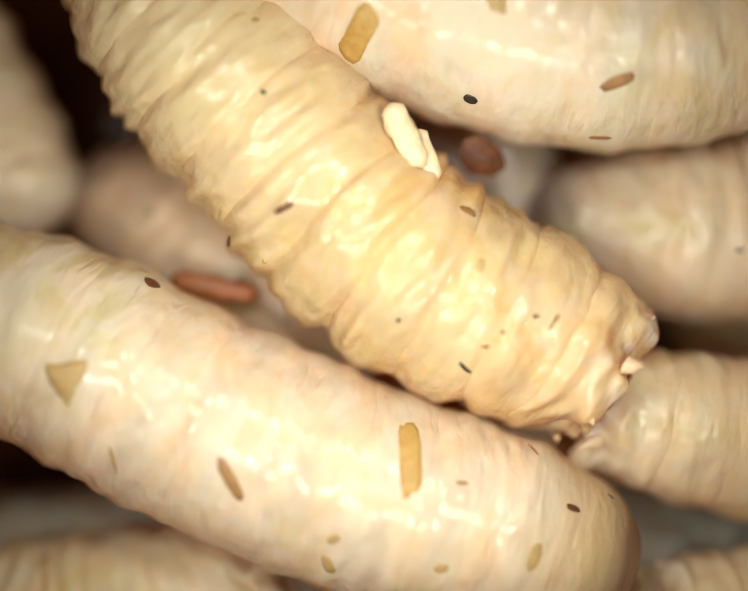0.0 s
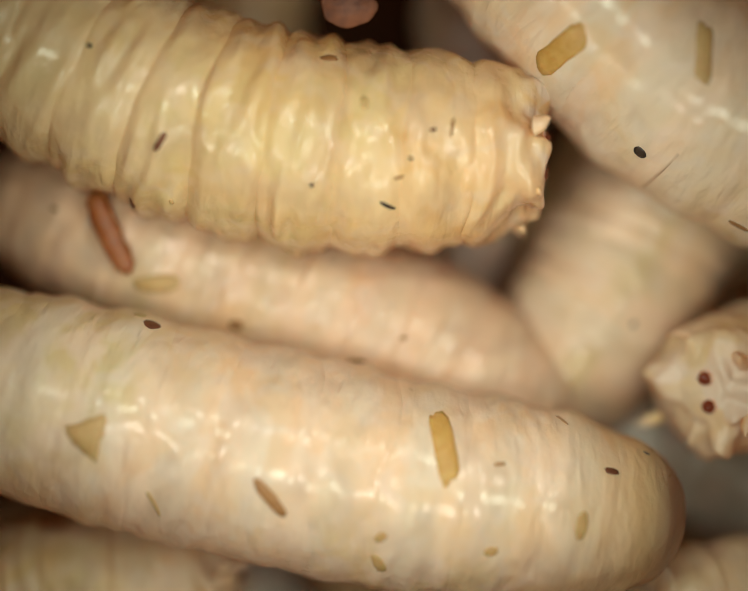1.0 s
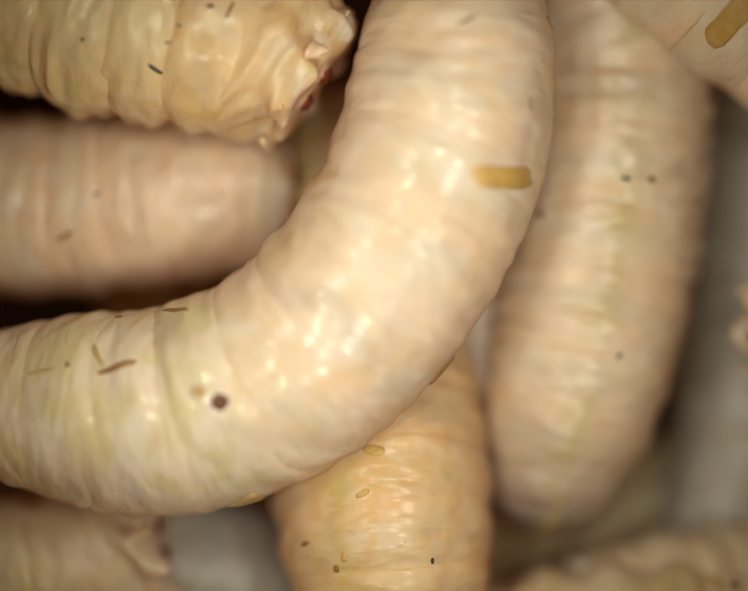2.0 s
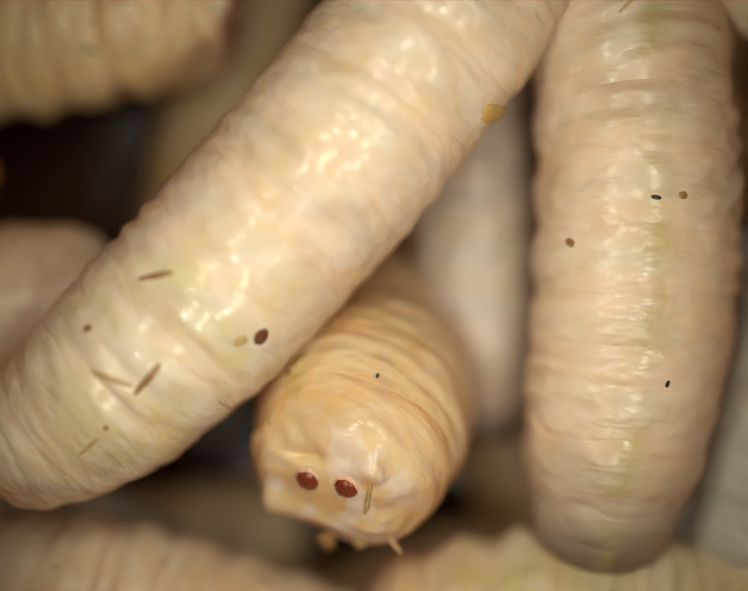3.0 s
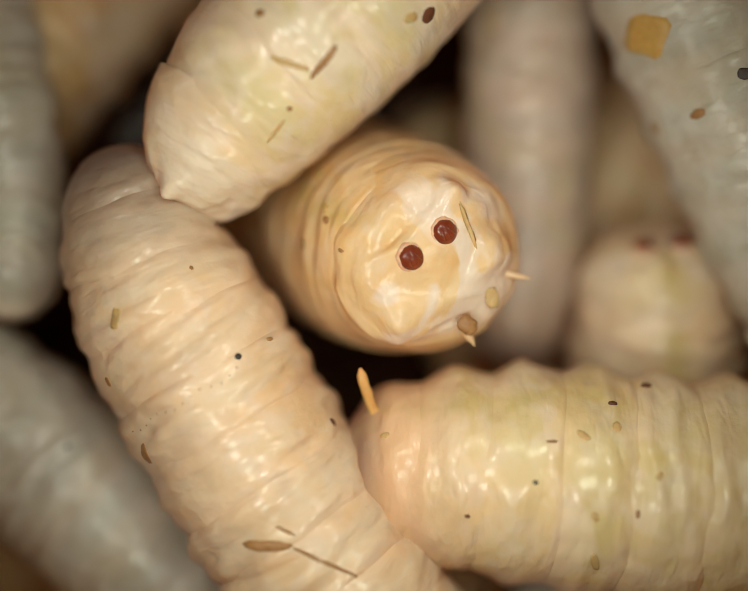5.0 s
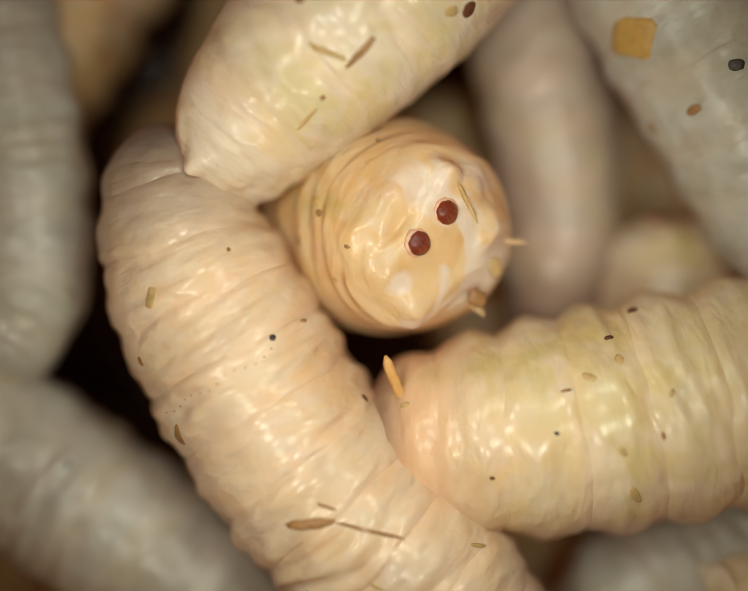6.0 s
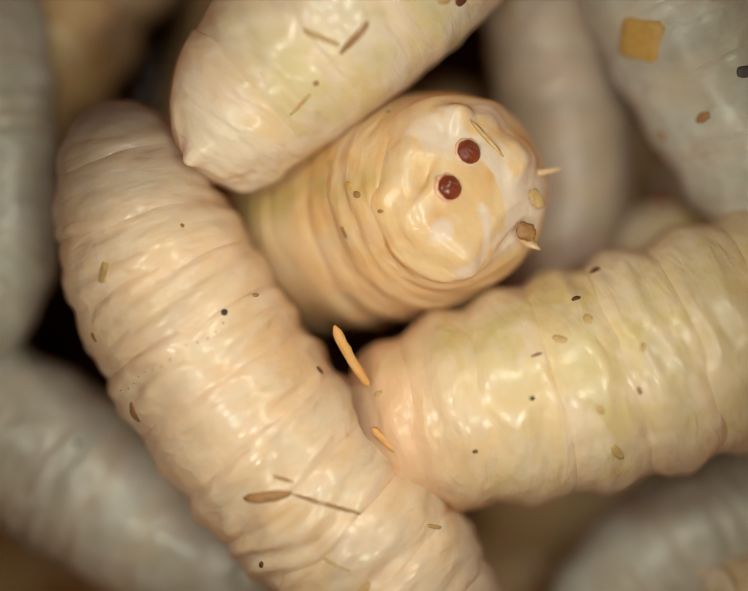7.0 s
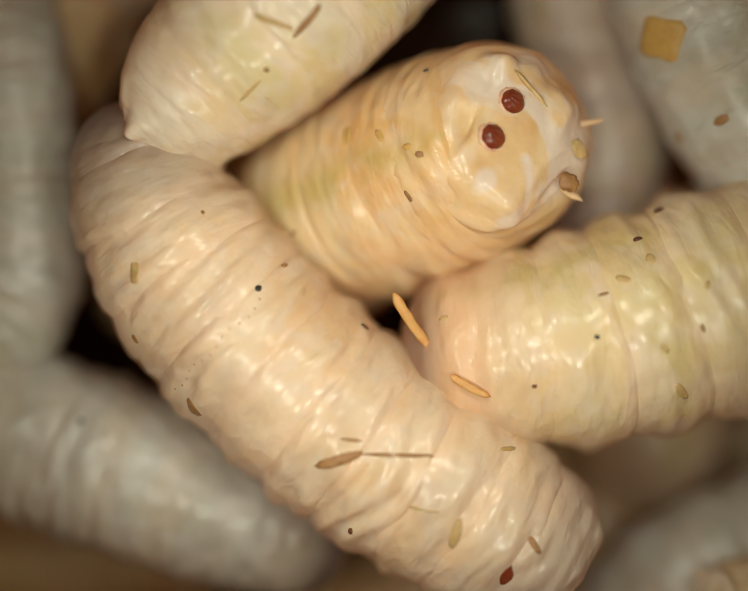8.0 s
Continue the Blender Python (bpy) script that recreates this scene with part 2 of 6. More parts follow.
def loft(name, spec, i, ring_x, ring_r=None, around=48):
    """Ring i as a mesh; ring_r scales the girth ring by ring."""
    th = np.linspace(0, 2 * math.pi, around, endpoint=False)
    x = np.repeat(np.array(ring_x), around)
    t = np.tile(th, len(ring_x))
    g = girth(spec, i, x, t)
    if ring_r is not None:
        g = g * np.repeat(np.array(ring_r), around)
    co = np.stack([x, g * np.sin(t), g * np.cos(t)], 1)
    if i == 0 and spec["ragged"]:
        co = shag(spec, co, np.repeat(np.minimum(1.0, np.array(ring_r)), around))
    n = len(ring_x)
    faces = []
    for a in range(n - 1):
        for b in range(around):
            c = (b + 1) % around
            faces.append((a * around + b, a * around + c, (a + 1) * around + c, (a + 1) * around + b))
    verts = [tuple(v) for v in co * MM]
    ends = []
    for a, sign in ((0, -1), (n - 1, 1)):
        middle = float(np.mean(co[a * around:(a + 1) * around, 0]))
        verts.append((middle * MM, 0, 0))
        ends.append(middle)
        tip = len(verts) - 1
        for b in range(around):
            c = (b + 1) % around
            pair = (a * around + b, a * around + c)
            faces.append((tip, pair[1], pair[0]) if sign < 0 else (tip, *pair))
    me = bpy.data.meshes.new(name)
    me.from_pydata(verts, [], faces)
    me.shade_smooth()
    d = spec["len"] / COUNT
    allco = np.concatenate([co, np.array([(e, 0, 0) for e in ends])])
    rest = allco + np.array([(i + 0.5) * d + spec["seed"] * 17.0, 0, 0])
    at = me.attributes.new("rest", "FLOAT_VECTOR", "POINT")
    at.data.foreach_set("vector", rest.astype(np.float32).ravel())
    al = me.attributes.new("along", "FLOAT", "POINT")
    al.data.foreach_set("value", np.clip(((i + 0.5) * d + allco[:, 0]) / spec["len"], 0, 1).astype(np.float32))
    if spec["stripe"] is not None:
        turn = np.arctan2(allco[:, 1], allco[:, 2]) - radians(spec["stripe"])
        st = me.attributes.new("stripe", "FLOAT", "POINT")
        st.data.foreach_set("value", np.exp(-((np.arctan2(np.sin(turn), np.cos(turn))) / 0.17) ** 2).astype(np.float32))
    me.materials.append(spec["skin"])
    return me


def larva(key, label, r, length, tone, seed, fold=0.015, welt=0.05, crease=0.03, stripe=None, ragged=0.0, taper=TAPER_R):
    """A fly larva in eleven rigid body rings, x from tail to head, back along z."""
    thing = tagged(new("fly_larva"), label, "larva", "heap of fly larvae")
    spec = dict(r=r, len=length, seed=seed, fold=fold, welt=welt, crease=crease, stripe=stripe, ragged=ragged, taper=taper, skin=SKIN[tone], thing=thing, rings=[], keys=[], ups=[])
    d = length / COUNT
    for i in range(COUNT):
        if i == 0:
            cap = np.linspace(0.06, 1.0, 22)
            xs = [float(np.interp(q, (0.0, 0.14, 0.32, 0.50, 0.70, 0.84, 0.94, 1.0), (-0.69, -0.69, -0.68, -0.66, -0.62, -0.57, -0.51, -0.45))) * d for q in cap] + list(np.linspace(-0.40 * d, 0.80 * d, 26))
            rs = [*cap, *np.linspace(1.015, 1.0, 26)]
            name = "tail_segment"
        elif i == COUNT - 1:
            xs = [*np.linspace(-0.80 * d, 0.36 * d, 22), 0.42 * d, 0.47 * d, 0.50 * d]
            rs = [*([1.0] * 22), 0.95, 0.75, 0.4]
            name = "head_segment"
        else:
            xs, rs, name = list(np.linspace(-0.80 * d, 0.80 * d, 30)), None, "body_segment"
        ob = new(name, loft(name, spec, i, xs, rs, 112 if i == 0 else 48))
        ob.parent = thing
        spec["rings"].append(ob)
    LARVAE[key] = spec
    return spec


def small(name, verts, faces, material, parent, label=""):
    me = bpy.data.meshes.new(name)
    me.from_pydata([tuple(v) for v in verts], [], faces)
    me.shade_smooth()
    me.materials.append(material)
    ob = new(name, me)
    ob.parent = parent
    if label:
        ob["label"] = label
    return ob


def speck(key, name, s, turn, long, wide, spin, material, thick=0.05, corners=0, label=""):
    """A bit of matter stuck on a larva s mm from the tail tip, turned from the back; follows the skin."""
    spec = LARVAE[key]
    d = spec["len"] / COUNT
    i = min(COUNT - 1, max(0, int(s / d)))
    g = np.random.RandomState(int(s * 97 + turn * 13) % 99991)
    x0, th0, sp = s - (i + 0.5) * d, radians(turn), radians(spin)
    n, rings = 20, (1.0, 0.93, 0.7, 0.35)
    wob = 1 + 0.10 * np.sin(2 * np.linspace(0, 6.283, n, endpoint=False) + g.uniform(0, 6)) + g.uniform(-0.06, 0.06, n)
    faces = []
    a = np.append(np.tile(np.arange(n) * 2 * math.pi / n, len(rings)), 0.0)
    q = np.append(np.repeat(rings, n), 0.0)
    ca, sa = np.cos(a), np.sin(a)
    if corners > 0:
        m = math.pi / corners
        k = math.cos(m) / np.cos((a % (2 * m)) - m)
    else:
        e = 9.0 if corners < 0 else 2.4
        k = (np.abs(ca) ** e + np.abs(sa) ** e) ** (-1 / e)
    k = k * np.append(np.tile(wob, len(rings)), 1.0) * q
    pa, pb = ca * k * long / 2, sa * k * wide / 2
    ex, ey = pa * math.cos(sp) - pb * math.sin(sp), pa * math.sin(sp) + pb * math.cos(sp)
    th = th0 - ey / spec["r"]
    h = np.where(q < 1, thick * (1 - q ** 5), -0.04)
    rr = girth(spec, i, x0 + ex, th) + h
    verts = np.stack([x0 + ex, rr * np.sin(th), rr * np.cos(th)], 1) * MM
    for j in range(len(rings) - 1):
        for b in range(n):
            c = (b + 1) % n
            faces.append((j * n + b, j * n + c, (j + 1) * n + c, (j + 1) * n + b))
    last = (len(rings) - 1) * n
    for b in range(n):
        faces.append((last + b, last + (b + 1) % n, len(verts) - 1))
    return small(name, verts, faces, material, spec["rings"][i], label)


def ball(rx, ry, rz, seed=0, rough=0.0, nu=18, nv=10):
    verts, faces = [], []
    for j in range(nv + 1):
        for i in range(nu):
            a, b = 2 * math.pi * i / nu, math.pi * j / nv
            p = Vector((math.sin(b) * math.cos(a), math.sin(b) * math.sin(a), math.cos(b)))
            k = 1 + rough * noise.noise(p * 2.1 + Vector((seed * 3.7, 0, 0)))
            verts.append((p.x * rx * k * MM, p.y * ry * k * MM, p.z * rz * k * MM))
    for j in range(nv):
        for i in range(nu):
            c = (i + 1) % nu
            faces.append((j * nu + i, (j + 1) * nu + i, (j + 1) * nu + c, j * nu + c))
    return verts, faces


def cone(length, wide, seed):
    """A fleshy cone along -x with a rounded, slightly bent tip."""
    n, rows = 12, 7
    g = np.random.RandomState(seed)
    bend = g.uniform(-0.12, 0.12, 2)
    verts, faces = [], []
    for j in range(rows):
        q = j / (rows - 1)
        w = wide * (1 - q ** 2.2) ** 0.9 * (1 + 0.12 * math.sin(7 * q + seed)) + 0.004
        for i in range(n):
            a = 2 * math.pi * i / n
            verts.append((-length * q * MM, (1.25 * w * math.cos(a) + bend[0] * q * q) * MM, (0.8 * w * math.sin(a) + bend[1] * q * q) * MM))
    for j in range(rows - 1):
        for i in range(n):
            c = (i + 1) % n
            faces.append((j * n + i, j * n + c, (j + 1) * n + c, (j + 1) * n + i))
    return verts, faces


def tail_plate(key, size=0.27, gap=0.35, lift=0.30, cones=10, cone_size=0.3, cone_wide=0.2, spot=0.0):
    """The blunt tail face: two brown spiracles on pale pads and a rim of fleshy cones."""
    spec = LARVAE[key]
    d, ring, r = spec["len"] / COUNT, spec["rings"][0], spec["r"]
    x = -0.66 * d
    for side in (-1, 1):
        v, f = ball(0.10, size * 1.22, size * 1.28, 6 + side, 0.12, 24, 14)
        small("spiracle_rim", v, f, HALO, ring, "pinkish rim of a spiracle").matrix_basis = pose((x + 0.035) * MM, side * gap * MM, lift * MM)
        v, f = ball(0.15, size, size * 1.05, 3 + side, 0.05, 30, 20)
        plate = small("spiracle", v, f, SPIRACLE_RIM, ring, "glossy red-brown breathing spiracle")
        plate.matrix_basis = pose((x + 0.01) * MM, side * gap * MM, lift * MM)
        for slit in (-1, 0, 1):
            v, f = ball(0.05, size * 0.14, size * 0.55, 5 + side, 0.0, 14, 10)
            ob = small("slit", v, f, SPIRACLE, ring)
            ob.matrix_basis = pose((x - 0.105) * MM, (side * gap + slit * size * 0.36) * MM, lift * MM, slit * 14)
    if spot:
        v, f = ball(0.09, 0.17, 0.19, 8, 0.35, 16, 10)
        small("brown_plug", v, f, ROD, ring, "small brown plug").matrix_basis = pose(-0.67 * d * MM, 0.25 * MM, -spot * MM)
        v, f = ball(0.02, 0.13, 0.19, 4, 0.35, 16, 10)
        small("chaff_flake", v, f, CHAFF, ring, "tan chaff flake").matrix_basis = pose(-0.60 * d * MM, -0.42 * MM, -1.16 * MM, 25)
        v, f = ball(0.05, 0.045, 0.52, 2, 0.3, 12, 14)
        small("bristle", v, f, CHAFF, ring, "thin tan bristle").matrix_basis = pose(-0.675 * d * MM, -0.78 * MM, 0.20 * MM, 14)
        for a, length, wide in ((222, 0.50, 0.05), (168, 0.45, 0.08)):
            v, f = cone(length, wide, a)
            ob = small("fleshy_spike", v, f, spec["skin"], ring, "pale fleshy spike")
            at = ob.data.attributes.new("rest", "FLOAT_VECTOR", "POINT")
            at.data.foreach_set("vector", (np.array(v, np.float32) * 1000 + a).ravel())
            al = ob.data.attributes.new("along", "FLOAT", "POINT")
            al.data.foreach_set("value", np.full(len(v), 0.06, np.float32))
            ob.matrix_basis = pose(-0.40 * d * MM, 0.62 * r * math.sin(radians(a)) * MM, 0.62 * r * math.cos(radians(a)) * MM) @ Matrix.Rotation(radians(-a), 4, "X") @ Matrix.Rotation(radians(68), 4, "Y")
    g = np.random.RandomState(spec["seed"])
    for k in range(cones):
        a = radians(360.0 * (k + g.uniform(0.3, 0.7)) / cones)
        v, f = cone(cone_size * g.uniform(0.45, 1.5), cone_wide * g.uniform(0.5, 1.3), k + spec["seed"])
        ob = small("fleshy_cone", v, f, spec["skin"], ring)
        at = ob.data.attributes.new("rest", "FLOAT_VECTOR", "POINT")
        at.data.foreach_set("vector", (np.array(v, np.float32) * 1000 + k).ravel())
        al = ob.data.attributes.new("along", "FLOAT", "POINT")
        al.data.foreach_set("value", np.full(len(v), 0.02, np.float32))
        rr = r * g.uniform(0.66, 0.78)
        ob.matrix_basis = pose((x + 0.24 * d) * MM, rr * math.sin(a) * MM, rr * math.cos(a) * MM) @ Matrix.Rotation(-a, 4, "X") @ Matrix.Rotation(radians(g.uniform(15, 50)), 4, "Y")


def scatter(key, count, seed, low=-70, high=70):
    """Small crumbs stuck here and there on a larva's back and sides."""
    g = np.random.RandomState(seed)
    for _ in range(count):
        kind, mat = (("crumb", CHAFF), ("crumb", ROD), ("grit", GRIT), ("bristle", ROD), ("bristle", CHAFF))[g.randint(5)]
        long = g.uniform(0.10, 0.22) if kind != "bristle" else g.uniform(0.3, 0.7)
        wide = long * g.uniform(0.5, 0.9) if kind != "bristle" else g.uniform(0.06, 0.1)
        if kind == "grit":
            long, wide = long * 0.7, wide * 0.7
        speck(key, kind, g.uniform(0.08, 0.85) * LARVAE[key]["len"], g.uniform(low, high), long, wide, g.uniform(-90, 90), mat, 0.02)


def path_of(points):
    """A smooth line through points: dense places and their arc lengths."""
    p = [np.array(q, float) for q in points]
    p = [2 * p[0] - p[1], *p, 2 * p[-1] - p[-2]]
    out = []
    for a, b, c, e in zip(p, p[1:], p[2:], p[3:]):
        for q in np.linspace(0, 1, 16, endpoint=False):
            out.append(0.5 * (2 * b + (c - a) * q + (2 * a - 5 * b + 4 * c - e) * q * q + (3 * b - a - 3 * c + e) * q ** 3))
    out.append(p[-2])
    out = np.array(out)
    return out, np.concatenate([[0], np.cumsum(np.linalg.norm(np.diff(out, axis=0), axis=1))])


def crawl(key, t, start, *points):
    """Notes that at t seconds the body's line passes these points (mm), tail to head; start: the first one's distance from the
    tail tip, or below zero when the last one is the head tip."""
    LARVAE[key]["keys"].append((t, start, points))


def back(key, t, *way):
    """Notes the way in which the larva's back faces at t seconds."""
    LARVAE[key]["ups"].append((t, way))


def body_rows(spec):
    d = spec["len"] / COUNT
    hub_rows, ring_rows = [], [[] for _ in range(COUNT)]
    ups = sorted(spec["ups"]) or [(0.0, (0.0, 0.0, 1.0))]
    for t, start, points in sorted(spec["keys"]):
        line, arc = path_of(points)
        if start < 0:
            start = spec["len"] - arc[-1]
        head, tail = line[-1] - line[-4], line[0] - line[3]
        head, tail = head / np.linalg.norm(head), tail / np.linalg.norm(tail)

        def at(s):
            q = s - start
            if q < 0:
                return line[0] + tail * -q
            if q > arc[-1]:
                return line[-1] + head * (q - arc[-1])
            return np.array([np.interp(q, arc, line[:, k]) for k in range(3)])

        ref = Vector([float(np.interp(t, [u[0] for u in ups], [u[1][k] for u in ups])) for k in range(3)])
        mids = [at((i + 0.5) * d) for i in range(COUNT)]
        hub = np.mean(mids, axis=0)
        hub_rows.append((t, pose(*(hub * MM))))
        for i in range(COUNT):
            way = Vector(at((i + 1.0) * d) - at(i * d)).normalized()
            side = ref.cross(way)
            if side.length < 0.15:
                side = Vector((0.3, 1, 0.2)).cross(way)
            side.normalize()
            top = way.cross(side)
            m = Matrix((way, side, top)).transposed().to_4x4()
            m.translation = Vector((mids[i] - hub) * MM)
            ring_rows[i].append((t, m))
    return hub_rows, ring_rows


# ---- the heap ----
larva("amber_tufted", "amber wrinkled fly larva with tufted tail crawling over the heap", 1.98, 12.95, "amber", 3, fold=0.03, welt=0.04, crease=0.05, stripe=None, ragged=0.14)
larva("great_white", "large glossy white fly larva with stuck chaff flakes", 1.98, 15.62, "ivory", 5, fold=0.012, welt=0.04, crease=0.012, stripe=None, ragged=0.045, taper=SLIM_R)
larva("broad_smooth", "broad smooth pale larva with bright wet highlights", 2.10, 15.18, "ivory", 8, fold=0.006, welt=0.04, crease=0.008, stripe=None, ragged=0)
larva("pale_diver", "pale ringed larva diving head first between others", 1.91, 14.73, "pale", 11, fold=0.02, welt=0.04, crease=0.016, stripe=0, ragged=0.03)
larva("ragged_tail", "cream larva with a ragged blunt tail end", 1.52, 12.95, "milk", 14, fold=0.02, welt=0.04, crease=0.028, stripe=0, ragged=0.17)
larva("ragged_low", "short cream larva with a ragged tail end", 1.47, 12.50, "milk", 17, fold=0.02, welt=0.04, crease=0.028, stripe=None, ragged=0.17)
larva("pink_under", "pinkish translucent larva squeezed beneath its neighbours", 1.80, 12.50, "pink", 19, fold=0.012, welt=0.04, crease=0.014, stripe=None, ragged=0.03)
larva("face_up", "amber larva with two red-brown tail spiracles facing upward", 2.14, 11.61, "honey", 23, fold=0.01, welt=0.04, crease=0.012, stripe=25, ragged=0.08)
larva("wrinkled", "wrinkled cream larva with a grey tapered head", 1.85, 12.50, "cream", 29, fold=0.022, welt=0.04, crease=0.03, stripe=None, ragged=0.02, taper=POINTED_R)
larva("banded", "plump banded cream larva with swollen side welts", 2.09, 14.29, "milk", 31, fold=0.014, welt=0.1, crease=0.028, stripe=-48, ragged=0)
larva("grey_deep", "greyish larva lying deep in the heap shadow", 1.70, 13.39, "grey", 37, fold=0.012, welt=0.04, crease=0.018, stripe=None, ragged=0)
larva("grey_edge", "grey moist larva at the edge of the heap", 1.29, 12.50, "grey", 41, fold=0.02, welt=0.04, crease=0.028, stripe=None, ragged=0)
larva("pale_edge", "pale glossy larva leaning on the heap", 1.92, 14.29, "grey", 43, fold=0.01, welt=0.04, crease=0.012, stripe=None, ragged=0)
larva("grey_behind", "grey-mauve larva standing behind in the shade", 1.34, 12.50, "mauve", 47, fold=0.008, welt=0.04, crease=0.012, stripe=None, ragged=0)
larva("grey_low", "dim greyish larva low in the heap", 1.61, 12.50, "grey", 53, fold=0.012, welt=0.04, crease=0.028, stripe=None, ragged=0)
larva("pale_corner", "pale blurred larva at the heap corner", 1.70, 12.50, "pale", 59, fold=0.012, welt=0.04, crease=0.028, stripe=None, ragged=0)
larva("pale_low", "pale larva with rough tail low in the heap", 1.47, 11.61, "milk", 61, fold=0.02, welt=0.04, crease=0.028, stripe=None, ragged=0.24)
# Amber skin here puts the warm glow of the deep gaps into colour.
larva("bottom_a", "dim larva at the dark bottom of the heap", 1.56, 11.16, "amber", 71, fold=0.012, welt=0.04, crease=0.028, stripe=None, ragged=0)
larva("bottom_b", "dim larva at the dark bottom of the heap", 1.56, 11.16, "amber", 73, fold=0.012, welt=0.04, crease=0.028, stripe=None, ragged=0)
larva("bottom_c", "dim larva at the dark bottom of the heap", 1.56, 11.16, "amber", 75, fold=0.012, welt=0.04, crease=0.028, stripe=None, ragged=0)
larva("bottom_d", "dim larva at the dark bottom of the heap", 1.56, 11.16, "amber", 77, fold=0.012, welt=0.04, crease=0.028, stripe=None, ragged=0)
larva("bottom_e", "dim larva at the dark bottom of the heap", 1.56, 11.16, "amber", 79, fold=0.012, welt=0.04, crease=0.028, stripe=None, ragged=0)
larva("bottom_f", "dim larva at the dark bottom of the heap", 1.56, 11.16, "amber", 81, fold=0.012, welt=0.04, crease=0.028, stripe=None, ragged=0)


# ---- tails and stuck matter ----
tail_plate("face_up", 0.225, 0.38, 0.40, 0, spot=1.25)
tail_plate("ragged_tail", 0.13, 0.26, 0.25, 6, cone_size=0.38, cone_wide=0.12)
tail_plate("ragged_low", 0.13, 0.26, 0.25, 6, cone_size=0.38, cone_wide=0.12)
tail_plate("amber_tufted", 0.2, 0.3, 0.3, 7, cone_size=0.26, cone_wide=0.12)
tail_plate("pale_low", 0.2, 0.3, 0.3, 5, cone_size=0.36, cone_wide=0.12)
tail_plate("pale_diver", 0.22, 0.36, 0.5, 0)
tail_plate("pink_under", 0.22, 0.36, 0.5, 0)
speck("amber_tufted", "crumb", 3.10, -18, 0.25, 0.17, 75, CHAFF, 0.014, 0, "")
speck("amber_tufted", "bristle", 2.58, 36, 0.33, 0.08, 30, GRIT, 0.014, 0, "")
speck("amber_tufted", "crumb", 1.88, -6, 0.12, 0.08, -29, HUSK, 0.014, 0, "")
speck("amber_tufted", "crumb", 6.39, 22, 0.38, 0.13, -81, HUSK, 0.014, 0, "")
speck("amber_tufted", "bristle", 2.39, 20, 0.23, 0.07, -13, ROD, 0.014, 0, "")
speck("amber_tufted", "crumb", 3.87, -44, 0.34, 0.17, -5, ROD, 0.014, 0, "")
speck("amber_tufted", "grit", 8.16, -8, 0.10, 0.10, -29, GRIT, 0.014, 0, "")
speck("amber_tufted", "crumb", 6.66, 71, 0.24, 0.17, -86, HUSK, 0.014, 0, "")
speck("banded", "grit", 10.87, -4, 0.09, 0.09, 9, GRIT, 0.014, 0, "")
speck("banded", "crumb", 8.74, -13, 0.17, 0.10, -51, CHAFF, 0.014, 0, "")
speck("banded", "bristle", 10.62, -25, 0.22, 0.06, -5, ROD, 0.014, 0, "")
speck("banded", "crumb", 13.51, -28, 0.19, 0.15, 2, CHAFF, 0.014, 0, "")
speck("banded", "crumb", 8.88, -69, 0.21, 0.18, 8, HUSK, 0.014, 0, "")
speck("banded", "crumb", 9.49, -36, 0.22, 0.15, 62, CHAFF, 0.014, 0, "")
speck("banded", "bristle", 9.66, 36, 0.45, 0.16, 74, CHAFF, 0.014, 0, "")
speck("banded", "crumb", 9.04, 7, 0.15, 0.08, 81, ROD, 0.014, 0, "")
speck("banded", "crumb", 9.54, -50, 0.17, 0.10, -3, HUSK, 0.014, 0, "")
speck("banded", "crumb", 10.08, -30, 0.27, 0.15, 41, CHAFF, 0.014, 0, "")
speck("banded", "grit", 12.00, 19, 0.09, 0.09, -3, HUSK, 0.014, 0, "")
speck("banded", "crumb", 9.78, 10, 0.19, 0.12, 65, CHAFF, 0.014, 0, "")
speck("broad_smooth", "grit", 6.77, -57, 0.26, 0.24, -6, GRIT, 0.014, 0, "")
speck("broad_smooth", "bristle", 8.80, -33, 0.72, 0.22, -29, ROD, 0.014, 0, "")
speck("broad_smooth", "crumb", 8.68, -69, 0.46, 0.12, -1, ROD, 0.014, 0, "")
speck("broad_smooth", "straw_flake", 4.71, -44, 1.24, 0.50, -82, BRAN, 0.04, -1, "yellow straw flake")
speck("broad_smooth", "straw_flake", 6.47, 2, 1.02, 0.31, 56, CHAFF, 0.04, -1, "yellow straw flake")
speck("face_up", "crumb", 1.17, 33, 0.15, 0.14, 24, ROD, 0.014, 0, "")
speck("face_up", "crumb", 1.70, 50, 0.24, 0.10, 82, ROD, 0.014, 0, "")
speck("face_up", "crumb", 2.25, 13, 0.31, 0.13, 78, BRAN, 0.014, 0, "")
speck("face_up", "crumb", 3.00, 5, 0.43, 0.22, -69, BRAN, 0.014, 0, "")
speck("face_up", "crumb", 0.39, 48, 0.10, 0.08, 41, ROD, 0.014, 0, "")
speck("face_up", "crumb", 1.35, 27, 0.19, 0.13, -1, BRAN, 0.014, 0, "")
speck("face_up", "crumb", 0.80, 69, 0.17, 0.12, 60, CHAFF, 0.014, 0, "")
speck("great_white", "chaff_flake", 4.86, -5, 1.16, 1.03, 60, CHAFF, 0.05, 3, "tan three-cornered chaff flake")
speck("great_white", "rod", 8.14, -14, 0.98, 0.22, 39, ROD, 0.05, 0, "dark brown rod")
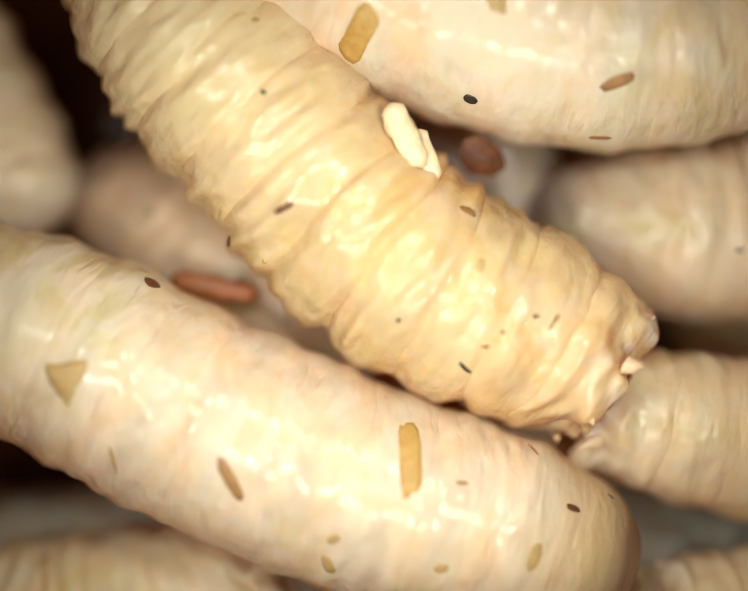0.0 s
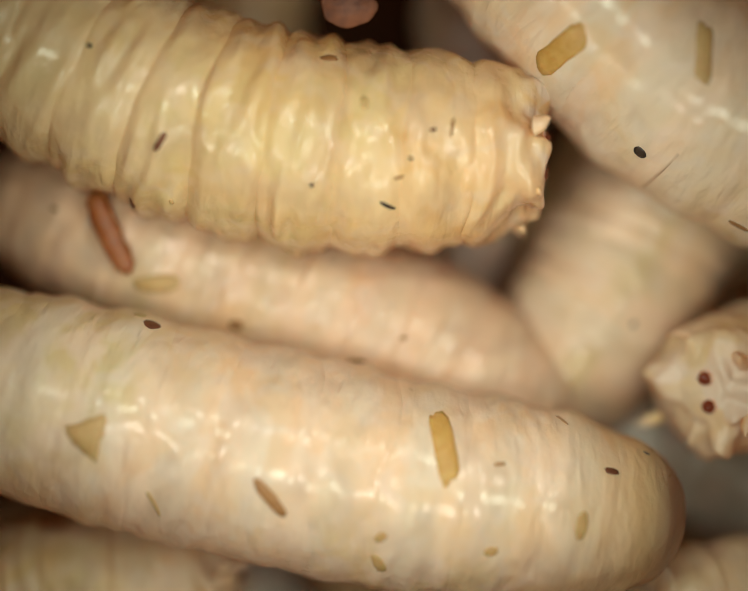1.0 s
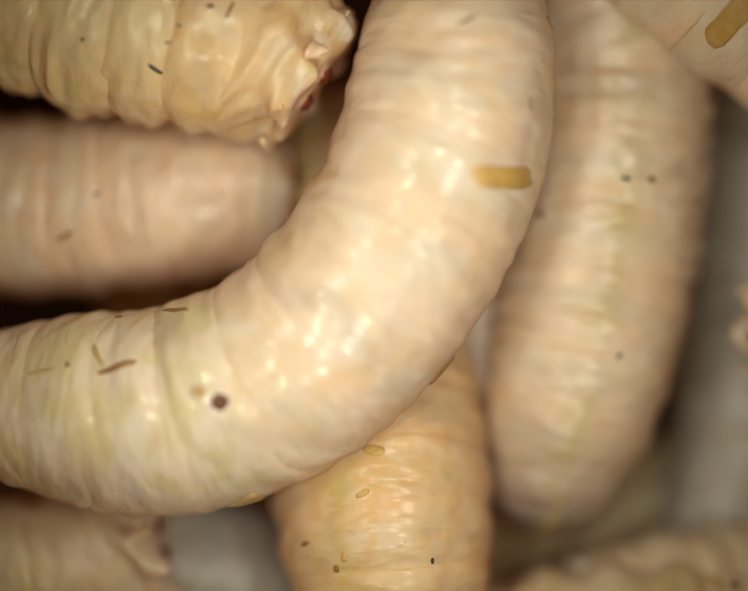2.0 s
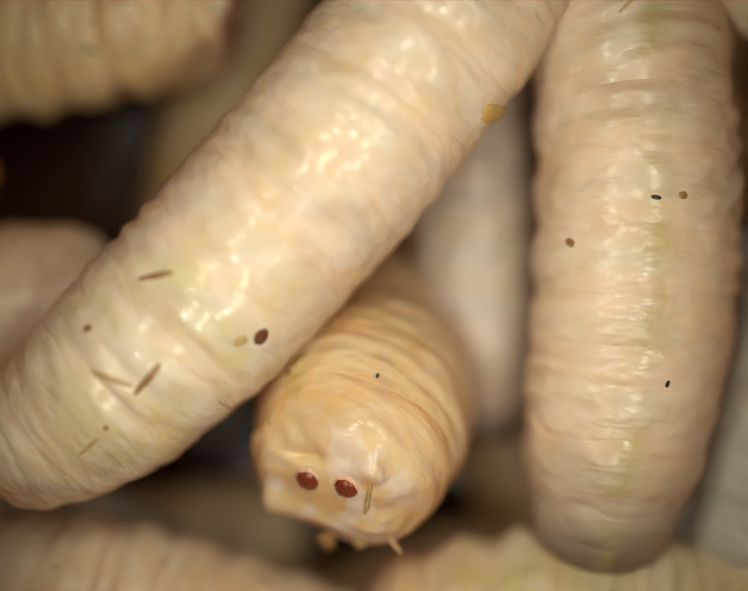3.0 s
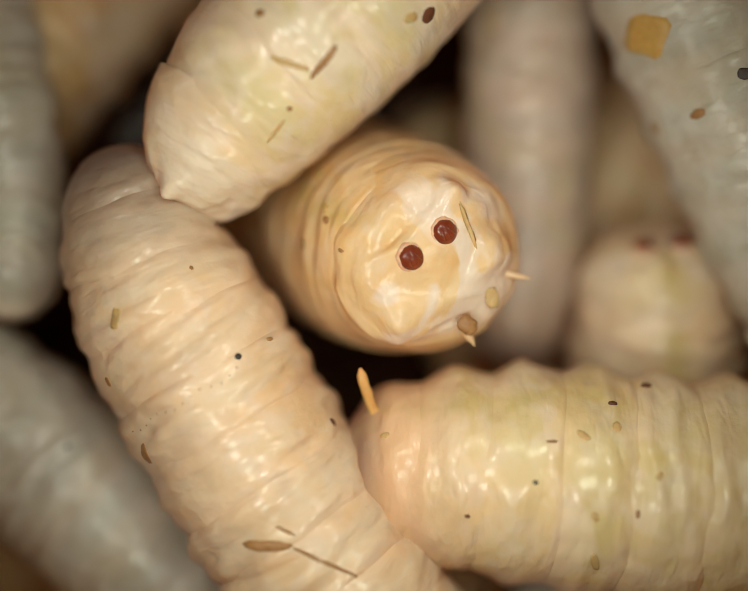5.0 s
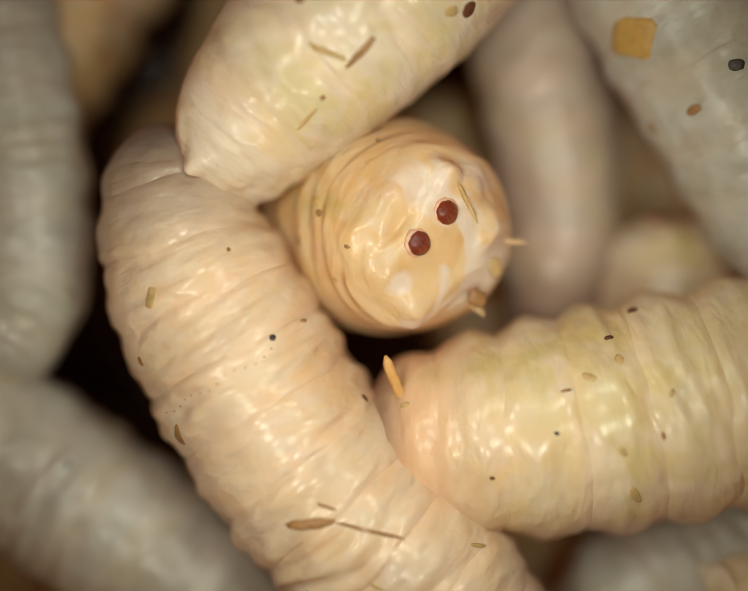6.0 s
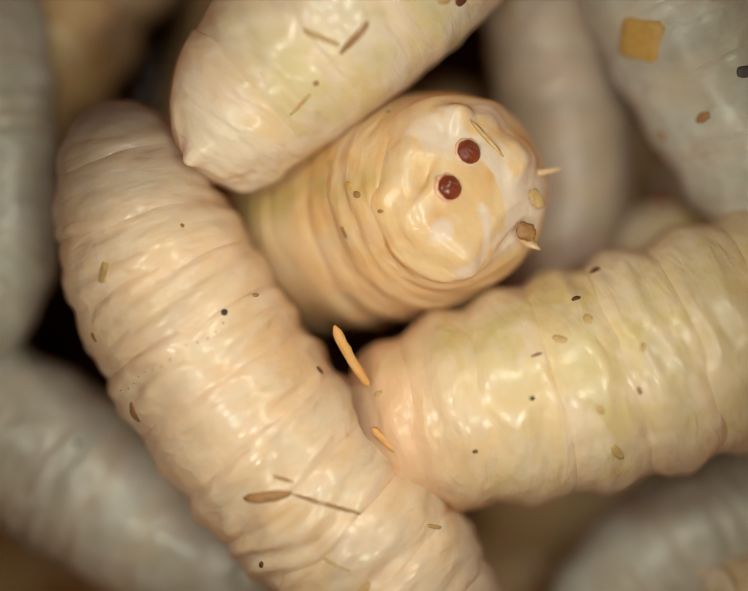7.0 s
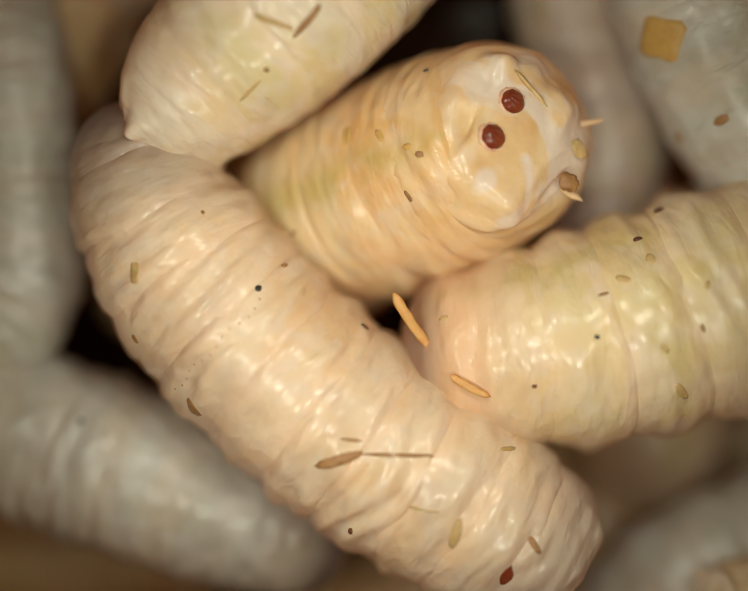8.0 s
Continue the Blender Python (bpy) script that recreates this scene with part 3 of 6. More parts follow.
speck("great_white", "straw_flake", 10.91, 32, 1.54, 0.40, 71, BRAN, 0.04, -1, "yellow straw flake")
speck("great_white", "bristle", 11.95, 26, 0.23, 0.07, -14, ROD, 0.014, 0, "")
speck("great_white", "crumb", 13.99, 35, 0.26, 0.19, -13, HUSK, 0.014, 0, "")
speck("great_white", "crumb", 10.17, -40, 0.44, 0.25, 66, CHAFF, 0.014, 0, "")
speck("great_white", "crumb", 10.11, -23, 0.27, 0.18, -60, CHAFF, 0.014, 0, "")
speck("great_white", "crumb", 12.00, -21, 0.25, 0.21, -15, CHAFF, 0.014, 0, "")
speck("great_white", "bristle", 6.20, -34, 0.68, 0.08, 58, CHAFF, 0.014, 0, "")
speck("great_white", "crumb", 13.50, -2, 0.59, 0.24, 89, CHAFF, 0.014, 0, "")
speck("great_white", "grit", 14.71, 65, 0.12, 0.12, 43, GRIT, 0.014, 0, "")
speck("great_white", "crumb", 5.25, 70, 0.34, 0.29, 45, HUSK, 0.014, 0, "")
speck("great_white", "crumb", 3.22, 137, 0.18, 0.15, 68, ROD, 0.014, 0, "")
speck("great_white", "bristle", 3.38, 95, 0.87, 0.13, -10, ROD, 0.014, 0, "")
speck("great_white", "bristle", 2.90, 110, 1.00, 0.13, 65, CHAFF, 0.014, 0, "")
speck("great_white", "bristle", 4.82, 132, 0.69, 0.12, 38, ROD, 0.014, 0, "")
speck("great_white", "crumb", 2.32, 90, 0.12, 0.10, 42, ROD, 0.014, 0, "")
speck("great_white", "bristle", 1.87, 86, 0.52, 0.10, -11, CHAFF, 0.014, 0, "")
speck("great_white", "crumb", 4.97, 78, 0.25, 0.23, 34, CHAFF, 0.014, 0, "")
speck("great_white", "bristle", 13.10, 68, 0.43, 0.06, 60, ROD, 0.014, 0, "")
speck("grey_behind", "bristle", 5.28, -42, 0.65, 0.19, 2, CHAFF, 0.014, 0, "")
speck("pale_diver", "bristle", 1.95, 49, 0.68, 0.21, 40, ROD, 0.014, 0, "")
speck("pale_diver", "crumb", 7.56, 14, 0.19, 0.14, 81, ROD, 0.014, 0, "")
speck("pale_diver", "crumb", 8.49, -49, 0.23, 0.17, -59, ROD, 0.014, 0, "")
speck("pale_diver", "grit", 7.61, -1, 0.18, 0.09, -74, GRIT, 0.014, 0, "")
speck("pale_diver", "crumb", 7.79, 56, 0.44, 0.21, -89, CHAFF, 0.014, 0, "")
speck("pale_diver", "grit", 0.12, -47, 0.09, 0.09, 87, HUSK, 0.014, 0, "")
speck("pale_edge", "straw_flake", 6.78, -53, 0.95, 0.86, -50, BRAN, 0.05, -1, "yellow square straw flake")
speck("pale_edge", "crumb", 8.51, -42, 0.34, 0.18, -81, ROD, 0.014, 0, "")
speck("pale_edge", "crumb", 8.19, -10, 0.29, 0.25, -60, GRIT, 0.014, 0, "")
speck("pale_edge", "crumb", 8.41, -77, 0.30, 0.20, -20, ROD, 0.014, 0, "")
speck("pink_under", "bristle", 4.14, 23, 0.38, 0.11, -26, ROD, 0.014, 0, "")
speck("pink_under", "crumb", 6.61, 24, 0.31, 0.22, -33, ROD, 0.014, 0, "")
speck("pink_under", "husk_sliver", 8.13, 14, 1.23, 0.35, -24, CHAFF, 0.06, 0, "orange-brown husk sliver")
speck("pink_under", "crumb", 10.58, -4, 0.15, 0.13, 6, ROD, 0.014, 0, "")
speck("pink_under", "crumb", 3.47, -2, 0.18, 0.09, -29, ROD, 0.014, 0, "")
speck("wrinkled", "grit", 7.85, -30, 0.13, 0.12, -45, GRIT, 0.014, 0, "")
speck("wrinkled", "crumb", 7.18, 53, 0.41, 0.26, 36, ROD, 0.014, 0, "")
speck("wrinkled", "rod", 4.75, 12, 1.07, 0.18, -55, ROD, 0.05, 0, "dark brown rod")
speck("wrinkled", "hair", 3.96, -9, 1.25, 0.08, -32, ROD, 0.014, 0, "")
speck("wrinkled", "crumb", 9.44, 25, 0.44, 0.22, 32, CHAFF, 0.014, 0, "")
speck("wrinkled", "crumb", 7.84, -54, 0.14, 0.09, -72, ROD, 0.014, 0, "")
speck("wrinkled", "crumb", 9.73, -31, 0.09, 0.08, -57, ROD, 0.014, 0, "")
speck("wrinkled", "crumb", 5.93, -66, 0.17, 0.11, -20, HUSK, 0.014, 0, "")
speck("wrinkled", "crumb", 3.92, 46, 0.11, 0.10, -24, HUSK, 0.014, 0, "")
speck("wrinkled", "spiracle", 1.18, 19, 0.50, 0.24, 82, SPIRACLE_RIM, 0.03, 0, "dark tail spiracle")
speck("wrinkled", "spiracle", 1.11, -7, 0.43, 0.15, 27, ROD, 0.03, 0, "dark tail spiracle")
speck("wrinkled", "crumb", 2.38, 13, 0.61, 0.21, 78, CHAFF, 0.014, 0, "")
speck("wrinkled", "hair", 3.36, 14, 1.18, 0.06, -24, CHAFF, 0.014, 0, "")
speck("wrinkled", "crumb", 8.59, 54, 0.21, 0.14, 4, ROD, 0.014, 0, "")
for k in range(14):
    speck("wrinkled", "pore", 7.65 + 0.05 * math.sin(5 * k), 52 - 6 * k, 0.035, 0.03, 0, ROD, 0.006)
for key, count, seed in (("broad_smooth", 1, 2), ("amber_tufted", 5, 3), ("pale_diver", 2, 4), ("ragged_tail", 5, 5),
                         ("ragged_low", 4, 6), ("pink_under", 2, 7), ("face_up", 3, 8), ("wrinkled", 2, 9), ("banded", 2, 10),
                         ("grey_edge", 3, 12), ("grey_deep", 2, 13), ("pale_low", 4, 14)):
    scatter(key, count, seed)


# ---- loose straw between the larvae ----
def straw(label, length, wide, seed):
    """A split, curved straw splinter along x."""
    g = np.random.RandomState(seed)
    n, rows = 10, 12
    verts, faces = [], []
    for j in range(rows):
        q = j / (rows - 1)
        w = wide * (0.45 + 0.55 * math.sin(math.pi * min(1, 0.15 + 0.85 * q)) ** 0.5) * (0.35 if j in (0, rows - 1) else 1)
        for i in range(n):
            a = 2 * math.pi * i / n
            k = 1 + g.uniform(-0.12, 0.12)
            verts.append(((q - 0.5) * length * MM, (w * k * math.cos(a) + 0.12 * length * (q - 0.5) ** 2) * MM, 0.5 * w * k * math.sin(a) * MM))
    for j in range(rows - 1):
        for i in range(n):
            c = (i + 1) % n
            faces.append((j * n + i, j * n + c, (j + 1) * n + c, (j + 1) * n + i))
    faces += [tuple(range(n))[::-1], tuple(range((rows - 1) * n, rows * n))]
    me = bpy.data.meshes.new("straw_splinter")
    me.from_pydata(verts, [], faces)
    me.shade_smooth()
    me.materials.append(STRAW)
    return tagged(new("straw_splinter", me), label, "straw")


STRAWS = [straw("orange straw splinter wedged between two larvae", 1.35, 0.095, 1), straw("pale thin straw splinter lying between two larvae", 0.8, 0.075, 2)]


def seed_husk():
    """A dished oval seed husk with a raised middle rib."""
    n, rings = 28, (1.0, 0.96, 0.8, 0.55, 0.25)
    verts, faces = [], []
    for side in (1, -1):
        for q in rings:
            for b in range(n):
                a = 2 * math.pi * b / n
                k = q * (1 + 0.05 * math.sin(3 * a + 1) + 0.03 * math.sin(7 * a))
                y = 0.35 * k * math.sin(a)
                h = 0.10 * (1 - q * q) + 0.05 * math.exp(-(y / 0.07) ** 2) * (1 - q) if side > 0 else -0.05 * (1 - q * q)
                verts.append((0.49 * k * math.cos(a) * MM, y * MM, (h + 0.02 * side) * MM))
    half = len(rings) * n
    for base, flip in ((0, False), (half, True)):
        for j in range(len(rings) - 1):
            for b in range(n):
                c = (b + 1) % n
                f = (base + j * n + b, base + j * n + c, base + (j + 1) * n + c, base + (j + 1) * n + b)
                faces.append(f[::-1] if flip else f)
        last = tuple(base + (len(rings) - 1) * n + b for b in range(n))
        faces.append(last[::-1] if flip else last)
    for b in range(n):
        c = (b + 1) % n
        faces.append((b, half + b, half + c, c))
    me = bpy.data.meshes.new("seed_husk")
    me.from_pydata(verts, [], faces)
    me.shade_smooth()
    me.materials.append(HUSK)
    return tagged(new("seed_husk", me), "dark brown oval seed husk resting between two larvae", "husk")


SEED_HUSK = seed_husk()
FLAKES = [straw("pale torn husk flake wedged beside an amber larva", 1.25, 0.25, 7), straw("pale torn husk flake wedged beside an amber larva", 0.95, 0.20, 8)]
for flake in FLAKES:
    flake.name = flake.data.name = "husk_flake"
    flake.data.materials[0] = PALE_HUSK
SLIVER = straw("orange-brown husk sliver lying on a pinkish larva", 1.7, 0.24, 5)
SLIVER.name = SLIVER.data.name = "husk_sliver"
SLIVER.data.materials[0] = RUST


# ---- what moves ----
def motions():
    crawl("amber_tufted", 0.0, 0, (4.24, -1.60, 8.68), (2.89, -0.63, 8.68), (1.03, 0.26, 8.68), (-0.39, 1.32, 8.68), (-1.85, 3.05, 8.68), (-3.23, 4.51, 8.68), (-4.29, 5.84, 8.68))
    crawl("amber_tufted", 0.1, 0, (4.58, -1.52, 8.68), (3.25, -0.72, 8.68), (1.03, 0.52, 8.68), (-1.19, 2.21, 8.68), (-3.14, 4.34, 8.68), (-4.91, 6.02, 8.68))
    crawl("amber_tufted", 0.2, 0, (4.31, -1.61, 8.68), (3.25, -0.72, 8.68), (1.03, 0.70, 8.68), (-1.19, 2.21, 8.68), (-3.41, 3.98, 8.68), (-5.18, 5.67, 8.68))
    crawl("amber_tufted", 0.3, 0, (3.95, -1.78, 8.68), (2.98, -0.72, 8.68), (1.03, 0.79, 8.68), (-1.19, 2.30, 8.68), (-3.41, 3.80, 8.68), (-5.62, 5.49, 8.68))
    crawl("amber_tufted", 0.4, 0, (3.69, -1.34, 8.68), (2.62, -0.19, 8.68), (0.59, 1.32, 8.68), (-1.63, 2.74, 8.68), (-3.85, 4.07, 8.68), (-6.07, 5.49, 8.68))
    crawl("amber_tufted", 0.5, 0, (3.25, -1.07, 8.68), (2.36, 0.08, 8.68), (0.14, 1.68, 8.68), (-2.08, 2.92, 8.68), (-4.29, 4.16, 8.68), (-6.51, 5.49, 8.68))
    crawl("amber_tufted", 0.6, 0, (2.89, -0.63, 8.68), (2.09, 0.26, 8.68), (0.32, 1.76, 8.68), (-1.81, 3.27, 8.68), (-3.85, 4.51, 8.68), (-6.07, 5.67, 8.68))
    crawl("amber_tufted", 0.7, 0, (3.07, 0.17, 8.68), (2.27, 0.79, 8.68), (0.32, 1.94, 8.68), (-1.81, 3.09, 8.68), (-3.85, 4.25, 8.68), (-6.07, 5.49, 8.68))
    crawl("amber_tufted", 0.8, 0, (4.22, 1.59, 8.68), (2.80, 1.59, 8.68), (0.14, 2.03, 8.68), (-2.52, 2.83, 8.68), (-4.74, 3.80, 8.68), (-6.95, 5.05, 8.68))
    crawl("amber_tufted", 0.9, 0, (3.07, 2.83, 8.68), (1.92, 2.74, 8.68), (-0.21, 2.83, 8.68), (-2.52, 3.18, 8.68), (-4.74, 3.98, 8.68), (-6.95, 5.22, 8.68))
    crawl("amber_tufted", 1.0, 0, (2.89, 2.56, 8.68), (1.47, 2.65, 8.68), (-0.74, 2.78, 8.68), (-2.96, 3.18, 8.68), (-5.18, 4.16, 8.68), (-7.40, 5.31, 8.68))
    crawl("amber_tufted", 1.1, 0, (2.89, 3.01, 8.68), (1.47, 3.18, 8.68), (-0.74, 3.36, 8.68), (-2.96, 3.72, 8.68), (-5.18, 4.34, 8.68), (-7.40, 5.31, 8.68))
    crawl("amber_tufted", 1.2, 0, (1.65, 2.65, 8.68), (0.59, 3.45, 8.68), (-1.19, 3.89, 8.68), (-3.41, 4.16, 8.68), (-5.62, 4.78, 8.68), (-7.66, 5.49, 8.68))
    crawl("amber_tufted", 1.3, 0, (1.38, 2.56, 8.68), (0.14, 3.36, 8.68), (-1.63, 4.07, 8.68), (-3.85, 4.34, 8.68), (-6.07, 4.96, 8.68), (-8.02, 5.49, 8.68))
    crawl("amber_tufted", 1.4, 0, (0.94, 3.72, 8.68), (-0.39, 4.16, 8.68), (-2.34, 4.60, 8.68), (-4.47, 4.96, 8.68), (-6.77, 5.31, 8.68), (-8.73, 5.67, 8.68))
    crawl("amber_tufted", 1.5, 0, (0.23, 2.92, 8.68), (-0.74, 3.80, 8.68), (-2.16, 4.69, 8.68), (-4.03, 5.31, 8.68), (-6.15, 5.84, 8.68), (-8.28, 6.20, 8.68))
    crawl("amber_tufted", 1.6, 0, (-0.30, 1.68, 8.68), (-0.83, 2.92, 8.68), (-1.72, 4.51, 8.68), (-3.05, 5.58, 8.68), (-5.18, 6.02, 8.68), (-7.40, 6.38, 8.68))
    crawl("amber_tufted", 1.7, 0, (-0.39, 1.23, 8.68), (-0.74, 2.65, 8.68), (-1.63, 4.42, 8.68), (-3.14, 5.49, 8.68), (-5.18, 6.02, 8.68), (-7.40, 6.38, 8.68))
    crawl("amber_tufted", 1.8, 0, (-1.28, 1.76, 8.68), (-1.63, 2.92, 8.68), (-2.34, 4.42, 8.68), (-3.58, 5.49, 8.68), (-5.36, 6.02, 8.68), (-7.40, 6.38, 8.68))
    crawl("amber_tufted", 1.9, 0, (-1.28, 3.72, 8.68), (-2.16, 4.42, 8.68), (-3.58, 5.13, 8.68), (-5.18, 5.49, 8.68), (-6.95, 6.02, 8.68), (-8.28, 6.38, 8.68))
    crawl("amber_tufted", 2.0, 0, (-1.28, 3.89, 8.68), (-2.16, 4.51, 8.68), (-3.58, 5.05, 8.68), (-5.18, 5.40, 8.68), (-6.95, 6.02, 8.68), (-8.28, 6.38, 8.68))
    crawl("amber_tufted", 2.1, 0, (-1.63, 3.72, 8.68), (-2.34, 4.51, 8.68), (-3.58, 5.22, 8.68), (-5.18, 5.49, 8.68), (-6.95, 6.02, 8.68), (-8.28, 6.38, 8.68))
    crawl("amber_tufted", 2.2, 0, (-1.28, 4.69, 8.68), (-2.16, 5.31, 8.68), (-3.58, 5.84, 8.68), (-5.18, 6.02, 8.68), (-6.95, 6.38, 8.68), (-8.28, 6.73, 8.68))
    crawl("amber_tufted", 2.7, 0, (-2.07, 5.53, 7.61), (-3.08, 5.90, 7.61), (-5.43, 6.13, 7.43), (-7.29, 6.31, 7.43))
    crawl("amber_tufted", 3.3, 0, (-4.12, 5.91, 4.75), (-5.04, 5.91, 4.75), (-6.78, 5.50, 4.75), (-8.41, 4.89, 4.75))
    crawl("amber_tufted", 3.6, 0, (-5.04, 6.12, 4.75), (-6.06, 5.91, 4.75), (-7.39, 5.30, 4.75), (-8.41, 4.69, 4.75))
    crawl("amber_tufted", 4.0, 0, (-5.86, 6.52, 4.75), (-6.78, 5.91, 4.75), (-7.80, 4.69, 4.75), (-8.41, 3.97, 4.75))
    crawl("amber_tufted", 8.0, 0, (-5.76, 6.32, 4.75), (-6.58, 5.91, 4.75), (-7.60, 4.79, 4.75), (-8.41, 3.97, 4.75))
    back("great_white", 0.0, 0, 0, 1)
    back("great_white", 1.0, 0, 0, 1)
    back("great_white", 1.5, 0.59, -0.52, 0.62)
    back("great_white", 2.2, 0.75, -0.6, 0.2)
    back("great_white", 3.3, 0.65, -0.57, -0.5)
    crawl("great_white", 0.0, -1, (-7.81, -0.19, 8.77), (-5.60, -1.07, 8.77), (-3.22, -2.31, 8.77), (-0.30, -3.54, 8.77), (2.35, -4.34, 8.77), (4.83, -5.05, 8.77))
    crawl("great_white", 0.1, -1, (-7.81, -0.19, 8.77), (-5.60, -1.16, 8.77), (-3.22, -2.31, 8.77), (-0.74, -3.28, 8.77), (1.47, -3.99, 8.77), (3.76, -4.43, 8.77))
    crawl("great_white", 0.2, -1, (-7.81, -0.27, 8.77), (-5.60, -1.25, 8.77), (-3.22, -2.31, 8.77), (-0.74, -3.19, 8.77), (1.29, -3.63, 8.77), (3.15, -3.99, 8.77))
    crawl("great_white", 0.3, -1, (-7.81, -0.27, 8.77), (-5.60, -1.16, 8.77), (-3.22, -2.22, 8.77), (-0.74, -3.28, 8.77), (1.47, -3.90, 8.77), (3.59, -4.16, 8.77))
    crawl("great_white", 0.4, -1, (-7.81, -0.19, 8.77), (-5.60, -1.07, 8.77), (-3.22, -2.22, 8.77), (-0.74, -3.37, 8.77), (1.91, -4.52, 8.77), (4.83, -5.66, 8.77))
    crawl("great_white", 0.5, -1, (-7.81, -0.19, 8.77), (-5.60, -0.98, 8.77), (-3.22, -1.86, 8.77), (-0.74, -2.84, 8.77), (1.91, -3.99, 8.77), (5.27, -5.66, 8.77))
    crawl("great_white", 0.6, -1, (-7.81, -0.19, 8.77), (-5.60, -1.07, 8.77), (-3.22, -1.78, 8.77), (-0.74, -2.66, 8.77), (1.91, -3.72, 8.77), (4.38, -4.96, 8.77))
    crawl("great_white", 0.7, -1, (-7.81, -0.36, 8.77), (-5.60, -1.16, 8.77), (-3.22, -1.95, 8.77), (-0.74, -2.84, 8.77), (1.91, -3.99, 8.77), (4.47, -5.22, 8.77))
    crawl("great_white", 0.8, -1, (-7.81, -0.63, 8.77), (-5.60, -1.51, 8.77), (-3.22, -2.39, 8.77), (-0.74, -3.28, 8.77), (1.91, -4.07, 8.77), (5.62, -5.22, 8.77))
    crawl("great_white", 0.9, -1, (-7.81, -1.07, 8.77), (-5.60, -1.78, 8.77), (-3.22, -2.39, 8.77), (-0.74, -3.01, 8.77), (1.91, -3.72, 8.77), (5.44, -4.69, 8.77))
    crawl("great_white", 1.0, -1, (-7.81, -1.42, 8.77), (-5.60, -2.04, 8.77), (-3.22, -2.66, 8.77), (-0.74, -3.23, 8.77), (1.91, -3.72, 8.77), (5.71, -4.16, 8.77))
    crawl("great_white", 1.1, -1, (-7.81, -1.25, 8.77), (-5.60, -1.95, 8.77), (-3.22, -2.57, 8.77), (-0.74, -3.10, 8.77), (1.91, -3.63, 8.77), (5.89, -4.25, 8.77))
    crawl("great_white", 1.2, -1, (-7.81, -2.04, 8.77), (-5.60, -2.31, 8.77), (-3.22, -2.57, 8.77), (-0.74, -2.84, 8.77), (1.91, -3.19, 8.77), (5.00, -4.07, 8.77))
    crawl("great_white", 1.3, -1, (-7.37, -2.93, 8.77), (-4.72, -3.10, 8.77), (-2.07, -3.01, 8.77), (0.14, -2.75, 8.77), (2.35, -2.48, 8.77), (4.56, -2.31, 8.77))
    crawl("great_white", 1.4, -1, (-7.81, -2.31, 8.77), (-5.58, -2.74, 8.86), (-3.37, -2.82, 8.95), (-1.17, -1.93, 9.12), (1.00, -0.61, 9.30), (2.73, 0.86, 9.30), (4.41, 2.26, 9.12))
    crawl("great_white", 1.5, -1, (-7.81, -1.86, 8.77), (-5.58, -2.21, 8.86), (-3.37, -2.20, 8.95), (-1.17, -1.49, 9.12), (0.83, -0.01, 9.30), (2.39, 1.38, 9.30), (4.15, 3.04, 9.12))
    crawl("great_white", 1.6, -1, (-7.81, -2.04, 8.77), (-5.58, -2.39, 8.86), (-3.37, -2.29, 8.95), (-1.17, -1.32, 9.12), (1.00, 0.25, 9.30), (2.73, 1.90, 9.30), (4.50, 3.39, 9.12))
    crawl("great_white", 1.7, -1, (-7.64, -1.86, 8.77), (-5.58, -2.39, 8.86), (-3.37, -2.55, 8.95), (-1.17, -1.75, 9.12), (1.00, -0.27, 9.30), (2.99, 1.46, 9.30), (5.11, 2.78, 9.12))
    crawl("great_white", 1.8, -1, (-7.10, -1.86, 8.77), (-5.85, -2.39, 8.86), (-3.81, -2.64, 8.95), (-1.60, -1.58, 9.12), (0.40, 0.34, 9.30), (2.04, 2.50, 9.30), (3.02, 4.61, 9.12), (3.21, 6.49, 8.95))
    crawl("great_white", 1.9, 0, (-6.84, -1.51, 8.77), (-5.85, -2.21, 8.86), (-3.81, -2.47, 8.95), (-1.60, -1.58, 9.12), (0.40, 0.51, 9.30), (1.61, 2.67, 9.30), (2.14, 4.87, 9.12), (2.25, 6.75, 8.95))
    crawl("great_white", 2.0, 0, (-7.64, -1.86, 8.77), (-5.85, -2.03, 8.86), (-3.81, -2.12, 8.95), (-1.60, -1.32, 9.12), (0.14, 0.42, 9.30), (1.18, 2.50, 9.30), (1.53, 4.87, 9.12), (1.54, 6.75, 8.95))
    crawl("great_white", 2.1, 0, (-7.64, -1.51, 8.77), (-5.85, -1.77, 8.86), (-3.81, -1.76, 8.95), (-1.60, -0.79, 9.12), (0.14, 0.86, 9.30), (1.00, 2.93, 9.30), (1.27, 4.87, 9.12), (1.19, 6.75, 8.95))
    crawl("great_white", 2.2, 0, (-7.99, -1.95, 8.77), (-5.85, -2.03, 8.86), (-3.81, -1.68, 8.95), (-1.60, -0.62, 9.12), (0.23, 1.20, 9.30), (1.09, 3.19, 9.30), (1.45, 5.05, 9.12), (1.54, 6.75, 8.95))
    crawl("great_white", 2.7, 0, (-7.46, -2.48, 8.77), (-5.34, -1.86, 8.77), (-3.22, -0.63, 8.77), (-1.27, 1.23, 8.77), (0.32, 3.26, 8.77), (1.47, 5.47, 8.77))
